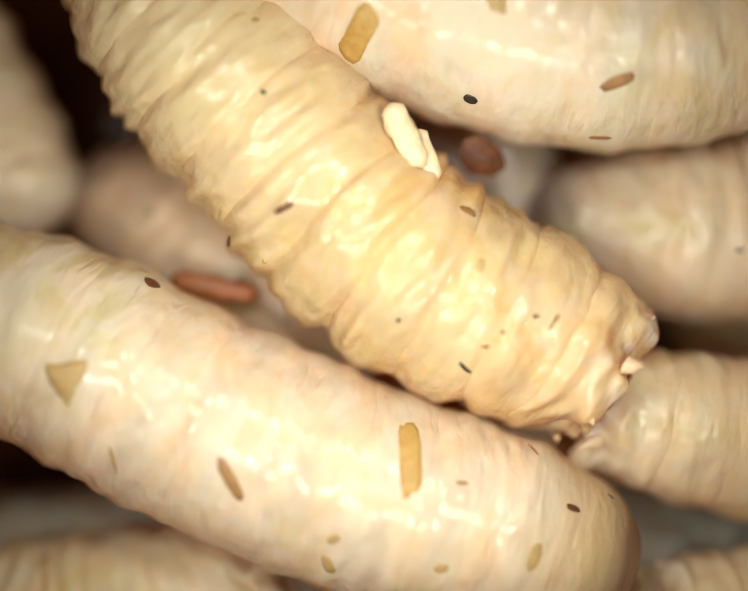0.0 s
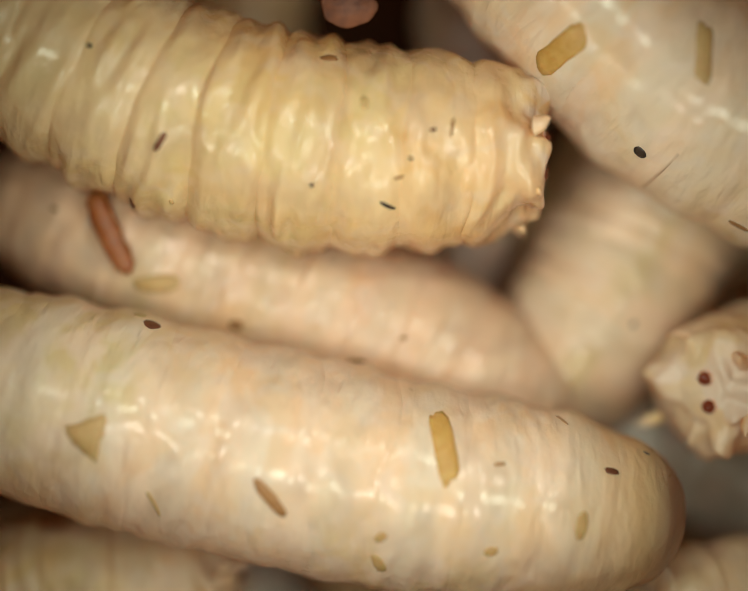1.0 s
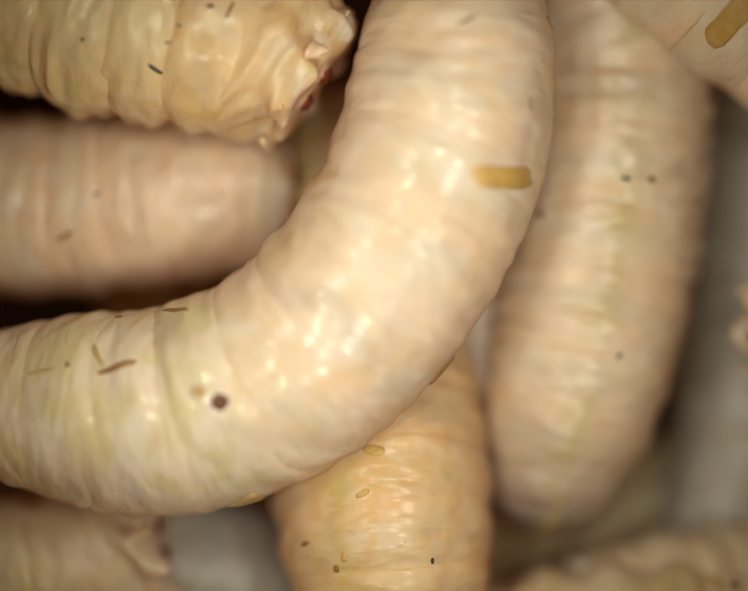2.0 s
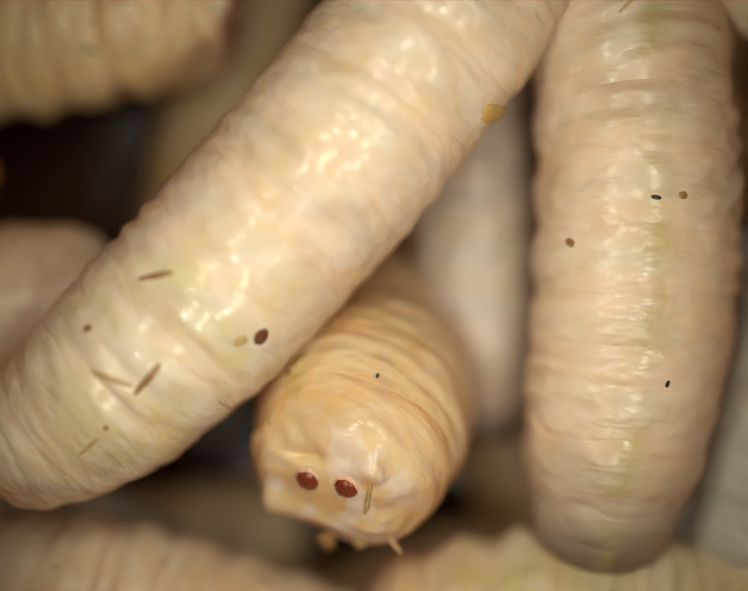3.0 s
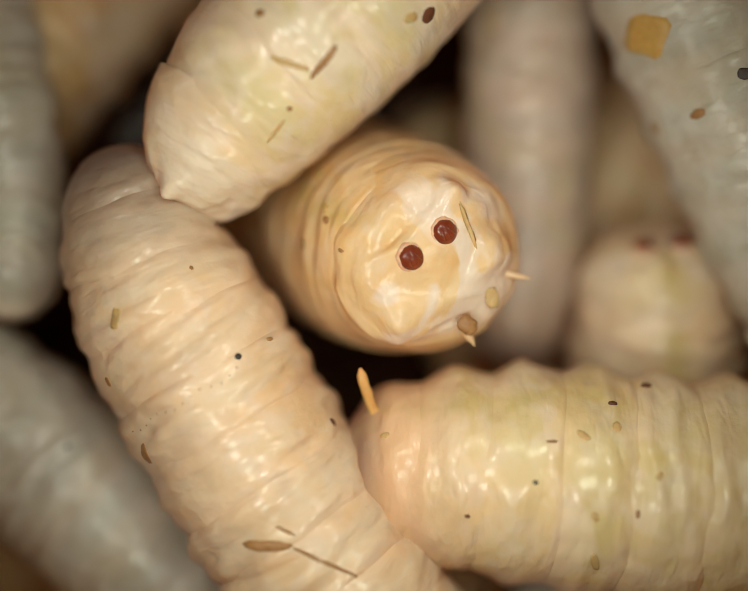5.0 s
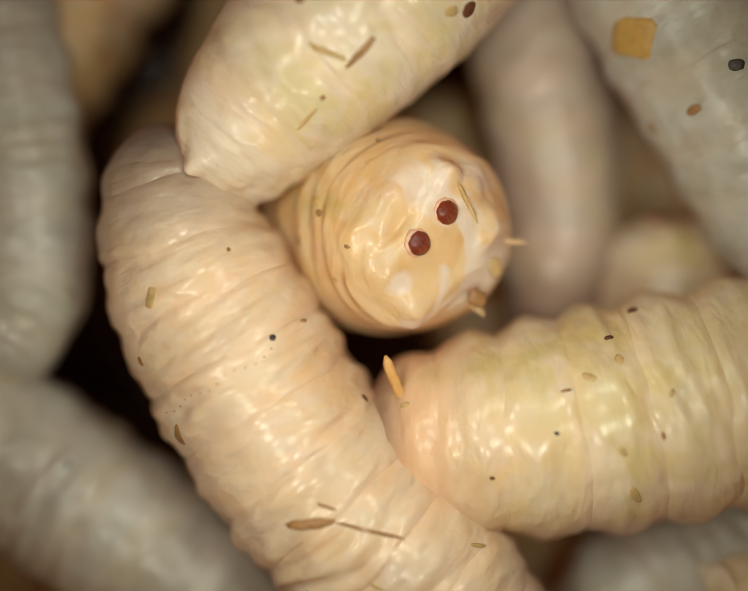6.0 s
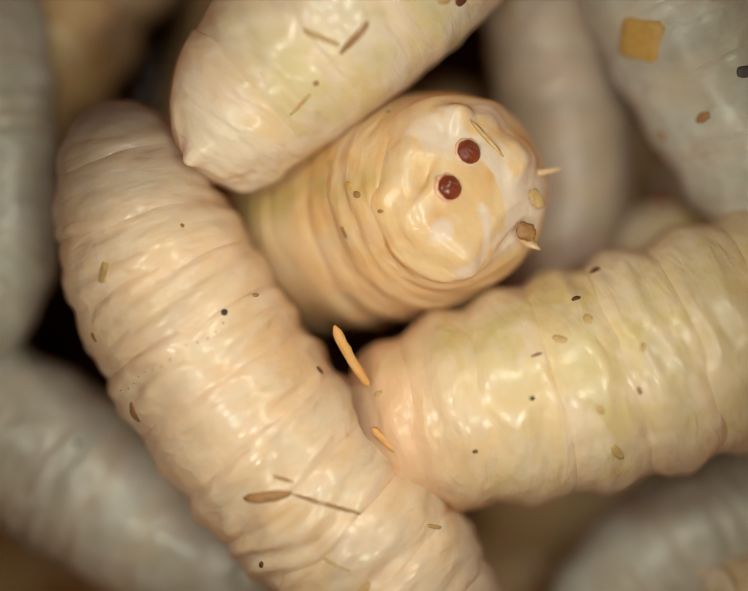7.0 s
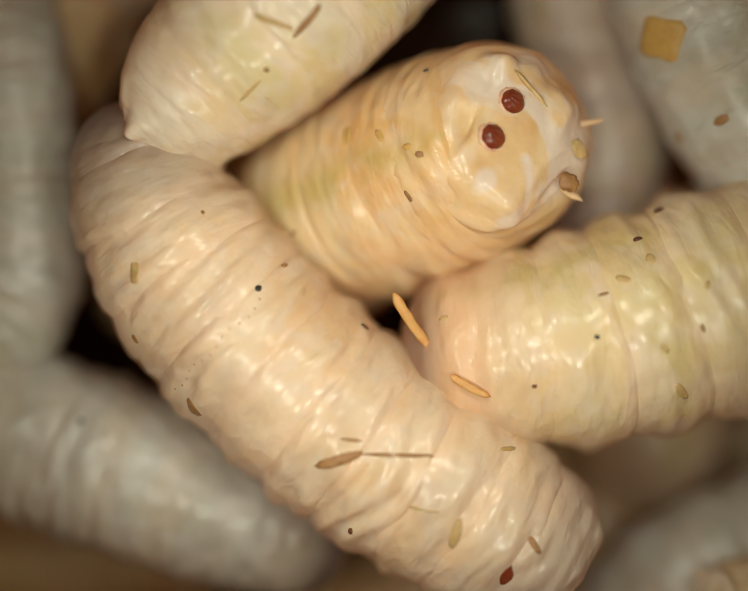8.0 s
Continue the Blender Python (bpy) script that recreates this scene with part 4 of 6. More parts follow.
    crawl("great_white", 3.3, 0, (-6.40, -2.93, 8.77), (-4.98, -1.60, 8.77), (-3.39, 0.17, 8.77), (-1.80, 1.94, 8.77), (-0.12, 3.70, 8.77), (1.56, 5.47, 8.77))
    crawl("great_white", 3.4, 0, (-6.40, -1.33, 8.77), (-4.98, -0.45, 8.77), (-3.22, 0.87, 8.77), (-1.45, 2.55, 8.77), (0.14, 4.32, 8.77), (1.29, 5.91, 8.77))
    crawl("great_white", 3.5, 0, (-6.66, -0.54, 8.77), (-5.51, 0.26, 8.77), (-3.92, 1.49, 8.77), (-2.16, 3.08, 8.77), (-0.57, 4.94, 8.77), (0.32, 6.35, 8.77))
    crawl("great_white", 3.6, 0, (-6.31, -0.19, 8.77), (-5.16, 0.70, 8.77), (-3.57, 2.20, 8.77), (-1.98, 3.88, 8.77), (-0.57, 5.47, 8.77), (0.32, 6.53, 8.77))
    crawl("great_white", 3.7, 0, (-6.40, -0.19, 8.77), (-5.16, 0.87, 8.77), (-3.66, 2.38, 8.77), (-2.33, 3.97, 8.77), (-1.18, 5.47, 8.77), (-0.21, 6.80, 8.77))
    crawl("great_white", 3.8, 0, (-5.87, -0.72, 8.77), (-4.90, 0.52, 8.77), (-3.75, 2.11, 8.77), (-2.69, 3.79, 8.77), (-1.89, 5.47, 8.77), (-1.18, 6.80, 8.77))
    crawl("great_white", 3.9, 0, (-5.61, -0.63, 8.77), (-4.81, 0.65, 8.77), (-3.79, 2.29, 8.77), (-2.82, 3.88, 8.77), (-2.03, 5.47, 8.77), (-1.36, 6.80, 8.77))
    crawl("great_white", 4.0, 0, (-5.16, -0.67, 8.77), (-4.85, 0.34, 8.77), (-4.28, 1.94, 8.77), (-3.66, 3.53, 8.77), (-3.04, 5.12, 8.77), (-2.51, 6.53, 8.77))
    crawl("great_white", 4.1, 0, (-5.61, 0.34, 8.77), (-4.90, 1.49, 8.77), (-3.88, 3.04, 8.77), (-3.09, 4.41, 8.77), (-2.42, 5.82, 8.77), (-1.89, 7.24, 8.77))
    crawl("great_white", 4.2, 0, (-5.43, 0.79, 8.77), (-4.63, 1.85, 8.77), (-3.39, 3.53, 8.77), (-2.11, 5.03, 8.77), (-1.32, 6.35, 8.77), (-0.65, 7.68, 8.77))
    crawl("great_white", 4.3, 0, (-4.81, 1.32, 8.77), (-3.92, 2.29, 8.77), (-2.69, 3.70, 8.77), (-1.63, 4.94, 8.77), (-0.74, 6.18, 8.77), (0.14, 7.24, 8.77))
    crawl("great_white", 4.4, 0, (-3.84, 1.76, 8.77), (-3.31, 2.91, 8.77), (-2.42, 4.32, 8.77), (-1.54, 5.47, 8.77), (-0.74, 6.71, 8.77), (0.05, 7.86, 8.77))
    crawl("great_white", 4.5, 0, (-3.75, 1.76, 8.77), (-3.22, 3.00, 8.77), (-2.24, 4.41, 8.77), (-1.27, 5.56, 8.77), (-0.39, 6.71, 8.77), (0.41, 7.86, 8.77))
    crawl("great_white", 4.7, 0, (-3.66, 1.85, 8.77), (-3.13, 3.00, 8.77), (-2.16, 4.32, 8.77), (-1.10, 5.47, 8.77), (-0.12, 6.53, 8.77), (0.76, 7.59, 8.77))
    crawl("great_white", 5.3, 0, (-3.39, 1.94, 8.77), (-2.69, 3.04, 8.77), (-1.63, 4.23, 8.77), (-0.57, 5.29, 8.77), (0.41, 6.44, 8.77), (1.29, 7.50, 8.77))
    crawl("great_white", 5.8, 0, (-3.22, 2.11, 8.77), (-2.33, 3.22, 8.77), (-1.27, 4.32, 8.77), (-0.12, 5.38, 8.77), (0.85, 6.44, 8.77), (1.73, 7.50, 8.77))
    crawl("great_white", 6.0, 0, (-3.04, 2.29, 8.77), (-2.16, 3.39, 8.77), (-1.10, 4.50, 8.77), (0.05, 5.56, 8.77), (1.03, 6.62, 8.77), (1.91, 7.68, 8.77))
    crawl("great_white", 6.5, 0, (-3.53, 2.34, 8.77), (-2.73, 3.44, 8.77), (-1.67, 4.55, 8.77), (-0.43, 5.61, 8.77), (0.54, 6.67, 8.77), (1.42, 7.73, 8.77))
    crawl("great_white", 7.0, 0, (-3.04, 2.47, 8.77), (-2.34, 3.57, 8.77), (-1.28, 4.68, 8.77), (-0.13, 5.74, 8.77), (0.93, 6.80, 8.77), (1.82, 7.86, 8.77))
    crawl("great_white", 7.5, 0, (-2.91, 3.09, 8.77), (-2.29, 4.07, 8.77), (-1.23, 5.21, 8.77), (0.01, 6.19, 8.77), (1.16, 6.98, 8.77), (2.39, 7.87, 8.77))
    crawl("great_white", 8.0, 0, (-4.10, 2.91, 8.77), (-3.22, 3.88, 8.77), (-2.11, 4.94, 8.77), (-1.05, 6.00, 8.77), (-0.04, 7.15, 8.77), (0.85, 8.21, 8.77))
    crawl("broad_smooth", 0.0, 2.68, (-1.46, 6.84, 8.59), (1.03, 5.60, 8.59), (3.26, 4.97, 8.59), (5.48, 4.89, 8.59), (7.71, 5.33, 8.59))
    crawl("broad_smooth", 0.1, 2.68, (-1.46, 7.11, 8.59), (1.03, 5.69, 8.59), (3.26, 5.15, 8.59), (5.48, 5.15, 8.59), (7.71, 5.51, 8.59))
    crawl("broad_smooth", 0.2, 2.68, (-2.35, 6.93, 8.59), (0.14, 5.51, 8.59), (2.81, 5.33, 8.59), (5.48, 5.42, 8.59), (7.71, 6.04, 8.59))
    crawl("broad_smooth", 0.3, 2.68, (-1.99, 6.84, 8.59), (0.32, 5.51, 8.59), (2.63, 4.44, 8.59), (5.04, 4.17, 8.59), (7.71, 4.35, 8.59))
    crawl("broad_smooth", 0.4, 2.68, (-1.46, 6.84, 8.59), (1.03, 5.51, 8.59), (3.26, 4.97, 8.59), (5.48, 4.80, 8.59), (7.71, 4.97, 8.59))
    crawl("broad_smooth", 0.5, 2.68, (-0.57, 6.84, 8.59), (1.48, 5.60, 8.59), (3.26, 5.15, 8.59), (5.48, 5.06, 8.59), (7.71, 5.42, 8.59))
    crawl("broad_smooth", 0.6, 2.68, (0.14, 7.29, 8.59), (1.92, 5.51, 8.59), (3.70, 4.26, 8.59), (5.48, 3.46, 8.59), (7.71, 2.75, 8.59))
    crawl("broad_smooth", 0.7, 2.68, (-0.30, 7.29, 8.59), (1.48, 5.77, 8.59), (3.26, 4.71, 8.59), (5.48, 3.82, 8.59), (7.71, 3.02, 8.59))
    crawl("broad_smooth", 0.8, 2.68, (1.48, 7.29, 8.59), (3.26, 5.95, 8.59), (5.04, 4.71, 8.59), (6.82, 3.73, 8.59), (8.60, 2.93, 8.59))
    crawl("broad_smooth", 0.9, 2.68, (2.81, 7.29, 8.59), (4.15, 5.69, 8.59), (5.48, 4.35, 8.59), (7.08, 3.28, 8.59), (8.60, 2.39, 8.59))
    crawl("broad_smooth", 1.0, 2.68, (2.99, 6.84, 8.59), (4.32, 5.33, 8.59), (5.66, 4.08, 8.59), (7.26, 3.19, 8.59), (8.60, 2.48, 8.59))
    crawl("broad_smooth", 1.1, 2.68, (2.63, 6.84, 8.59), (3.97, 5.24, 8.59), (5.48, 3.82, 8.59), (7.08, 2.75, 8.59), (8.60, 1.95, 8.59))
    crawl("broad_smooth", 1.2, 2.68, (1.74, 6.84, 8.59), (3.26, 5.15, 8.59), (4.86, 3.91, 8.59), (6.64, 2.93, 8.59), (8.60, 2.04, 8.59))
    crawl("broad_smooth", 1.3, 2.68, (1.03, 6.84, 8.59), (2.81, 5.24, 8.59), (4.59, 3.91, 8.59), (6.64, 2.93, 8.59), (8.60, 2.13, 8.59))
    crawl("broad_smooth", 1.4, 2.68, (1.48, 7.29, 8.59), (3.08, 5.69, 8.59), (4.77, 4.53, 8.59), (6.64, 3.82, 8.59), (8.60, 3.28, 8.59))
    crawl("broad_smooth", 1.5, 2.68, (3.26, 7.11, 8.59), (4.59, 5.51, 8.59), (5.93, 4.44, 8.59), (7.44, 3.73, 8.59), (9.04, 3.19, 8.59))
    crawl("broad_smooth", 1.7, 2.68, (5.04, 7.73, 8.59), (6.19, 6.58, 8.59), (7.44, 5.69, 8.59), (8.60, 4.97, 8.59), (9.93, 4.62, 8.59))
    crawl("broad_smooth", 2.2, 2.68, (5.48, 7.29, 8.59), (6.64, 6.31, 8.59), (7.97, 5.51, 8.59), (9.04, 4.80, 8.59), (10.38, 4.62, 8.59))
    crawl("broad_smooth", 3.3, 2.68, (6.37, 8.18, 8.59), (7.71, 7.29, 8.59), (9.04, 6.40, 8.59), (10.38, 5.51, 8.59), (11.26, 4.80, 8.59))
    crawl("broad_smooth", 8.0, 2.68, (6.37, 8.18, 8.59), (7.71, 7.29, 8.59), (9.04, 6.40, 8.59), (10.38, 5.51, 8.59), (11.26, 4.80, 8.59))
    crawl("pale_diver", 0.0, -1, (10.68, 1.71, 6.62), (8.77, 1.52, 6.62), (6.85, 1.33, 6.62), (5.42, 1.33, 6.62), (3.02, 1.23, 6.62))
    crawl("pale_diver", 0.2, -1, (10.68, 2.48, 6.62), (8.77, 2.10, 6.62), (6.85, 1.62, 6.62), (5.42, 1.23, 6.62), (3.02, 0.95, 6.62))
    crawl("pale_diver", 0.3, -1, (10.68, 2.29, 6.62), (8.77, 1.52, 6.62), (6.85, 0.95, 6.62), (5.42, 0.56, 6.62), (3.22, 0.28, 6.62))
    crawl("pale_diver", 0.5, -1, (10.68, 3.53, 6.62), (8.77, 2.57, 6.62), (6.85, 1.90, 6.62), (5.42, 1.52, 6.62), (3.02, 0.95, 6.62))
    crawl("pale_diver", 0.6, -1, (10.68, 3.53, 6.62), (8.77, 2.38, 6.62), (6.85, 1.52, 6.62), (5.22, 0.76, 6.62), (2.55, -0.58, 6.62))
    crawl("pale_diver", 0.7, -1, (10.68, 3.82, 6.62), (8.77, 2.77, 6.62), (6.85, 1.62, 6.62), (4.94, 0.66, 6.62), (2.07, -1.35, 6.62))
    crawl("pale_diver", 0.8, -1, (10.68, 3.53, 6.62), (8.77, 2.29, 6.62), (6.85, 0.95, 6.62), (4.94, -0.39, 6.62), (2.26, -2.21, 6.62))
    crawl("pale_diver", 0.9, -1, (9.24, 4.97, 6.62), (7.62, 3.05, 6.62), (6.18, 1.43, 6.62), (4.75, -0.01, 6.62), (2.23, -3.29, 6.36))
    crawl("pale_diver", 1.0, -1, (8.06, 6.11, 5.73), (6.87, 3.64, 5.73), (5.79, 1.67, 5.73), (4.70, -0.21, 5.73), (2.70, -3.50, 5.46))
    crawl("pale_diver", 1.1, -1, (7.07, 6.61, 5.73), (6.08, 4.14, 5.73), (5.29, 1.97, 5.73), (4.60, -0.01, 5.73), (3.00, -3.60, 5.46))
    crawl("pale_diver", 1.2, -1, (6.28, 6.61, 5.73), (5.59, 4.14, 5.73), (5.00, 1.87, 5.73), (4.40, -0.31, 5.73), (3.20, -4.10, 5.46))
    crawl("pale_diver", 1.3, -1, (6.28, 6.11, 5.73), (5.69, 3.64, 5.73), (5.10, 1.37, 5.73), (4.50, -1.00, 5.73), (2.63, -3.76, 5.73))
    crawl("pale_diver", 1.4, -1, (7.66, 5.52, 5.73), (6.77, 3.15, 5.73), (5.59, 0.58, 5.73), (3.91, -2.28, 5.73), (0.16, -6.92, 5.73))
    crawl("pale_diver", 1.5, -1, (7.07, 5.52, 5.73), (6.28, 3.15, 5.73), (5.10, 0.58, 5.73), (3.22, -2.28, 5.73), (-0.04, -6.92, 5.73))
    crawl("pale_diver", 1.6, -1, (6.08, 7.10, 5.73), (6.18, 4.63, 5.73), (5.69, 1.97, 5.73), (4.11, -1.59, 5.73), (0.65, -6.53, 5.73))
    crawl("pale_diver", 1.7, -1, (6.09, 6.88, 6.62), (6.47, 4.49, 6.62), (6.18, 1.90, 6.62), (4.75, -1.35, 6.62), (1.59, -5.75, 6.62))
    crawl("pale_diver", 1.8, -1, (5.80, 6.88, 6.62), (5.89, 4.01, 6.62), (5.42, 1.43, 6.62), (3.98, -1.54, 6.62), (1.68, -4.41, 6.62))
    crawl("pale_diver", 1.9, -1, (5.22, 7.84, 6.62), (5.61, 4.97, 6.62), (5.51, 2.57, 6.62), (4.46, -0.30, 6.62), (1.88, -4.32, 6.62))
    crawl("pale_diver", 2.0, -1, (4.46, 8.32, 6.62), (4.84, 5.44, 6.62), (4.84, 3.05, 6.62), (4.36, -0.01, 6.62), (3.31, -4.79, 6.62))
    crawl("pale_diver", 2.1, -1, (4.65, 8.32, 6.62), (4.84, 5.44, 6.62), (4.84, 3.05, 6.62), (4.27, -0.01, 6.62), (3.12, -4.22, 6.62))
    crawl("pale_diver", 2.2, -1, (5.51, 8.32, 6.62), (5.51, 5.44, 6.62), (5.22, 3.05, 6.62), (4.56, -0.01, 6.62), (3.50, -3.74, 6.62))
    crawl("pale_diver", 2.7, -1, (4.97, 7.74, 6.98), (5.06, 4.90, 6.98), (5.06, 2.07, 6.98), (4.78, -1.24, 6.98), (4.12, -4.83, 6.98))
    crawl("pale_diver", 3.3, -1, (4.16, 7.76, 8.50), (4.43, 5.08, 8.50), (4.70, 2.40, 8.50), (4.52, -0.72, 8.50), (3.89, -5.46, 8.50))
    crawl("pale_diver", 3.4, -1, (3.27, 7.76, 8.50), (3.36, 5.08, 8.50), (3.36, 2.40, 8.50), (3.54, -0.72, 8.50), (3.80, -5.37, 8.50))
    crawl("pale_diver", 3.5, -1, (2.96, 7.76, 8.50), (3.05, 5.08, 8.50), (3.05, 2.40, 8.50), (3.14, -0.72, 8.50), (3.58, -5.10, 8.50))
    crawl("pale_diver", 3.6, -1, (3.09, 7.76, 8.50), (3.09, 5.08, 8.50), (2.91, 2.40, 8.50), (2.82, -0.72, 8.50), (3.27, -5.10, 8.50))
    crawl("pale_diver", 3.7, -1, (3.36, 7.31, 8.50), (3.27, 5.08, 8.50), (2.91, 2.40, 8.50), (2.64, -0.72, 8.50), (3.18, -5.10, 8.50))
    crawl("pale_diver", 3.8, -1, (2.64, 7.31, 8.50), (2.73, 5.08, 8.50), (3.00, 2.40, 8.50), (3.71, -1.17, 8.50), (5.41, -6.35, 8.50))
    crawl("pale_diver", 3.9, 0, (3.07, 5.17, 9.39), (3.16, 4.42, 8.68), (3.18, 2.67, 8.50), (3.62, -0.28, 8.50), (4.88, -3.85, 8.50), (6.32, -6.64, 8.05))
    crawl("pale_diver", 4.0, 0, (2.77, 4.91, 9.39), (2.76, 4.25, 8.68), (2.69, 2.85, 8.50), (3.27, 0.17, 8.50), (4.43, -2.96, 8.50), (5.93, -6.25, 7.79))
    crawl("pale_diver", 4.1, 0, (2.14, 4.15, 8.14), (2.68, 3.07, 8.14), (3.33, 1.54, 7.96), (4.40, -0.93, 7.61), (5.84, -3.61, 6.89), (7.54, -6.21, 5.82))
    crawl("pale_diver", 4.2, 0, (3.07, 2.79, 9.04), (3.46, 2.22, 8.05), (3.92, 1.28, 7.70), (4.86, -0.95, 7.07), (6.03, -3.24, 6.00), (7.31, -5.42, 4.75))
    crawl("pale_diver", 4.3, 0, (2.78, 3.34, 8.86), (3.16, 2.73, 7.88), (3.77, 1.38, 7.43), (4.83, -0.77, 6.71), (5.76, -2.81, 5.38), (6.65, -4.51, 4.04))
    crawl("pale_diver", 4.4, 0, (5.21, 2.09, 6.71), (5.22, 0.85, 6.62), (5.31, -0.79, 6.18), (5.57, -2.66, 4.75), (5.87, -4.10, 3.14))
    crawl("pale_diver", 4.5, 0, (5.21, 1.71, 6.71), (5.22, 0.56, 6.62), (5.31, -0.98, 6.18), (5.57, -2.66, 4.75), (5.87, -4.10, 3.14))
    crawl("pale_diver", 4.7, 0, (5.50, 1.07, 7.16), (5.64, 0.28, 6.45), (5.73, -0.99, 6.00), (5.92, -2.68, 4.57), (6.25, -4.20, 2.34))
    crawl("pale_diver", 5.3, 0, (5.97, 0.97, 5.82), (6.00, -0.21, 5.64), (6.05, -1.63, 4.93), (6.20, -2.97, 3.68), (6.26, -4.22, 2.25))
    crawl("pale_diver", 8.0, 0, (6.36, 1.99, 5.38), (6.40, 0.59, 5.20), (6.31, -0.83, 4.66), (6.34, -2.56, 3.50), (6.30, -4.24, 2.07))
    crawl("ragged_tail", 0.0, 0, (4.25, -2.10, 7.96), (5.61, -2.47, 7.96), (7.44, -2.83, 7.96), (10.17, -3.29, 7.96))
    crawl("ragged_tail", 0.2, 0, (4.15, -2.01, 7.96), (5.61, -2.38, 7.96), (7.44, -2.56, 7.96), (10.17, -2.83, 7.96))
    crawl("ragged_tail", 0.3, 0, (4.15, -2.74, 7.96), (5.61, -2.74, 7.96), (7.44, -2.74, 7.96), (10.17, -2.83, 7.96))
    crawl("ragged_tail", 0.4, 0, (3.79, -2.38, 7.96), (5.61, -2.56, 7.96), (7.44, -2.83, 7.96), (10.17, -3.02, 7.96))
    crawl("ragged_tail", 0.5, 0, (3.70, -1.74, 7.96), (5.61, -2.10, 7.96), (7.44, -2.38, 7.96), (10.17, -2.83, 7.96))
    crawl("ragged_tail", 0.6, 0, (3.33, -2.20, 7.96), (5.16, -2.47, 7.96), (7.44, -2.65, 7.96), (10.17, -2.92, 7.96))
    crawl("ragged_tail", 0.7, 0, (3.43, -2.92, 7.96), (5.16, -3.02, 7.96), (7.44, -3.11, 7.96), (10.17, -3.20, 7.96))
    crawl("ragged_tail", 0.8, 0, (5.70, -3.29, 7.96), (7.07, -3.29, 7.96), (8.80, -3.38, 7.96), (10.62, -3.47, 7.96))
    crawl("ragged_tail", 0.9, 0, (6.75, -2.43, 7.43), (7.86, -2.15, 7.43), (9.54, -1.96, 7.43), (10.93, -1.87, 7.43))
    crawl("ragged_tail", 1.0, 0, (6.10, -1.79, 8.59), (7.49, -1.59, 7.43), (9.16, -1.31, 7.43), (11.49, -1.12, 7.43))
    crawl("ragged_tail", 1.1, 0, (5.84, -1.70, 8.59), (7.31, -1.50, 7.43), (9.16, -1.31, 7.43), (11.49, -1.12, 7.43))
    crawl("ragged_tail", 1.2, 0, (5.48, -2.32, 8.59), (7.12, -2.15, 7.43), (9.16, -1.96, 7.43), (11.49, -1.87, 7.43))
    crawl("ragged_tail", 1.3, 0, (5.84, -2.41, 8.59), (7.31, -2.33, 7.43), (9.16, -2.15, 7.43), (11.49, -2.05, 7.43))
    crawl("ragged_tail", 1.4, 0, (5.75, -1.88, 8.59), (7.21, -1.68, 7.43), (9.16, -1.50, 7.43), (11.49, -1.40, 7.43))
    crawl("ragged_tail", 1.5, 0, (5.84, -1.43, 8.59), (7.21, -1.22, 7.43), (9.16, -1.03, 7.43), (11.49, -0.94, 7.43))
    crawl("ragged_tail", 1.6, 0, (6.56, -1.03, 7.43), (7.68, -0.75, 7.43), (9.54, -0.66, 7.43), (11.40, -0.66, 7.43))
    crawl("ragged_tail", 1.8, 0, (7.44, -1.01, 7.96), (8.53, -0.74, 7.96), (10.17, -0.65, 7.96), (11.99, -0.65, 7.96))
    crawl("ragged_tail", 8.0, 0, (7.89, -1.01, 7.96), (8.89, -0.74, 7.96), (10.62, -0.65, 7.96), (11.99, -0.65, 7.96))
    crawl("ragged_low", 0.0, 0, (5.65, -6.25, 7.79), (7.12, -6.25, 7.79), (9.32, -6.25, 7.79), (11.15, -6.25, 7.79))
    crawl("ragged_low", 1.2, 0, (5.28, -5.88, 7.79), (7.12, -5.79, 7.79), (9.32, -5.70, 7.79), (11.15, -5.60, 7.79))
    crawl("ragged_low", 1.4, 0, (5.03, -4.94, 7.43), (6.70, -4.94, 7.43), (9.03, -4.94, 7.43), (11.35, -4.94, 7.43))
    crawl("ragged_low", 1.5, 0, (4.84, -4.38, 7.43), (6.52, -4.66, 7.43), (9.03, -4.94, 7.43), (11.35, -5.03, 7.43))
    crawl("ragged_low", 1.6, 0, (4.84, -4.10, 7.43), (6.52, -4.10, 7.43), (9.03, -4.10, 7.43), (11.35, -4.10, 7.43))
    crawl("ragged_low", 1.7, 0, (4.37, -3.86, 7.79), (5.93, -3.86, 7.79), (8.40, -3.86, 7.79), (10.70, -3.86, 7.79))
    crawl("ragged_low", 1.8, 0, (5.19, -5.73, 6.27), (6.94, -5.53, 6.27), (8.88, -5.34, 6.27), (11.30, -5.15, 6.27))
    crawl("ragged_low", 2.0, 0, (4.32, -6.50, 6.27), (6.26, -6.21, 6.27), (8.88, -5.92, 6.27), (11.30, -5.73, 6.27))
    crawl("ragged_low", 2.2, 0, (4.03, -6.31, 6.27), (6.26, -6.12, 6.27), (8.88, -5.92, 6.27), (11.30, -5.73, 6.27))
    crawl("ragged_low", 3.3, 0, (6.57, -6.25, 7.79), (7.94, -6.06, 7.79), (9.78, -5.88, 7.79), (11.61, -5.79, 7.79))
    crawl("ragged_low", 8.0, 0, (6.57, -6.43, 7.79), (7.94, -6.25, 7.79), (9.78, -6.06, 7.79), (11.61, -5.88, 7.79))
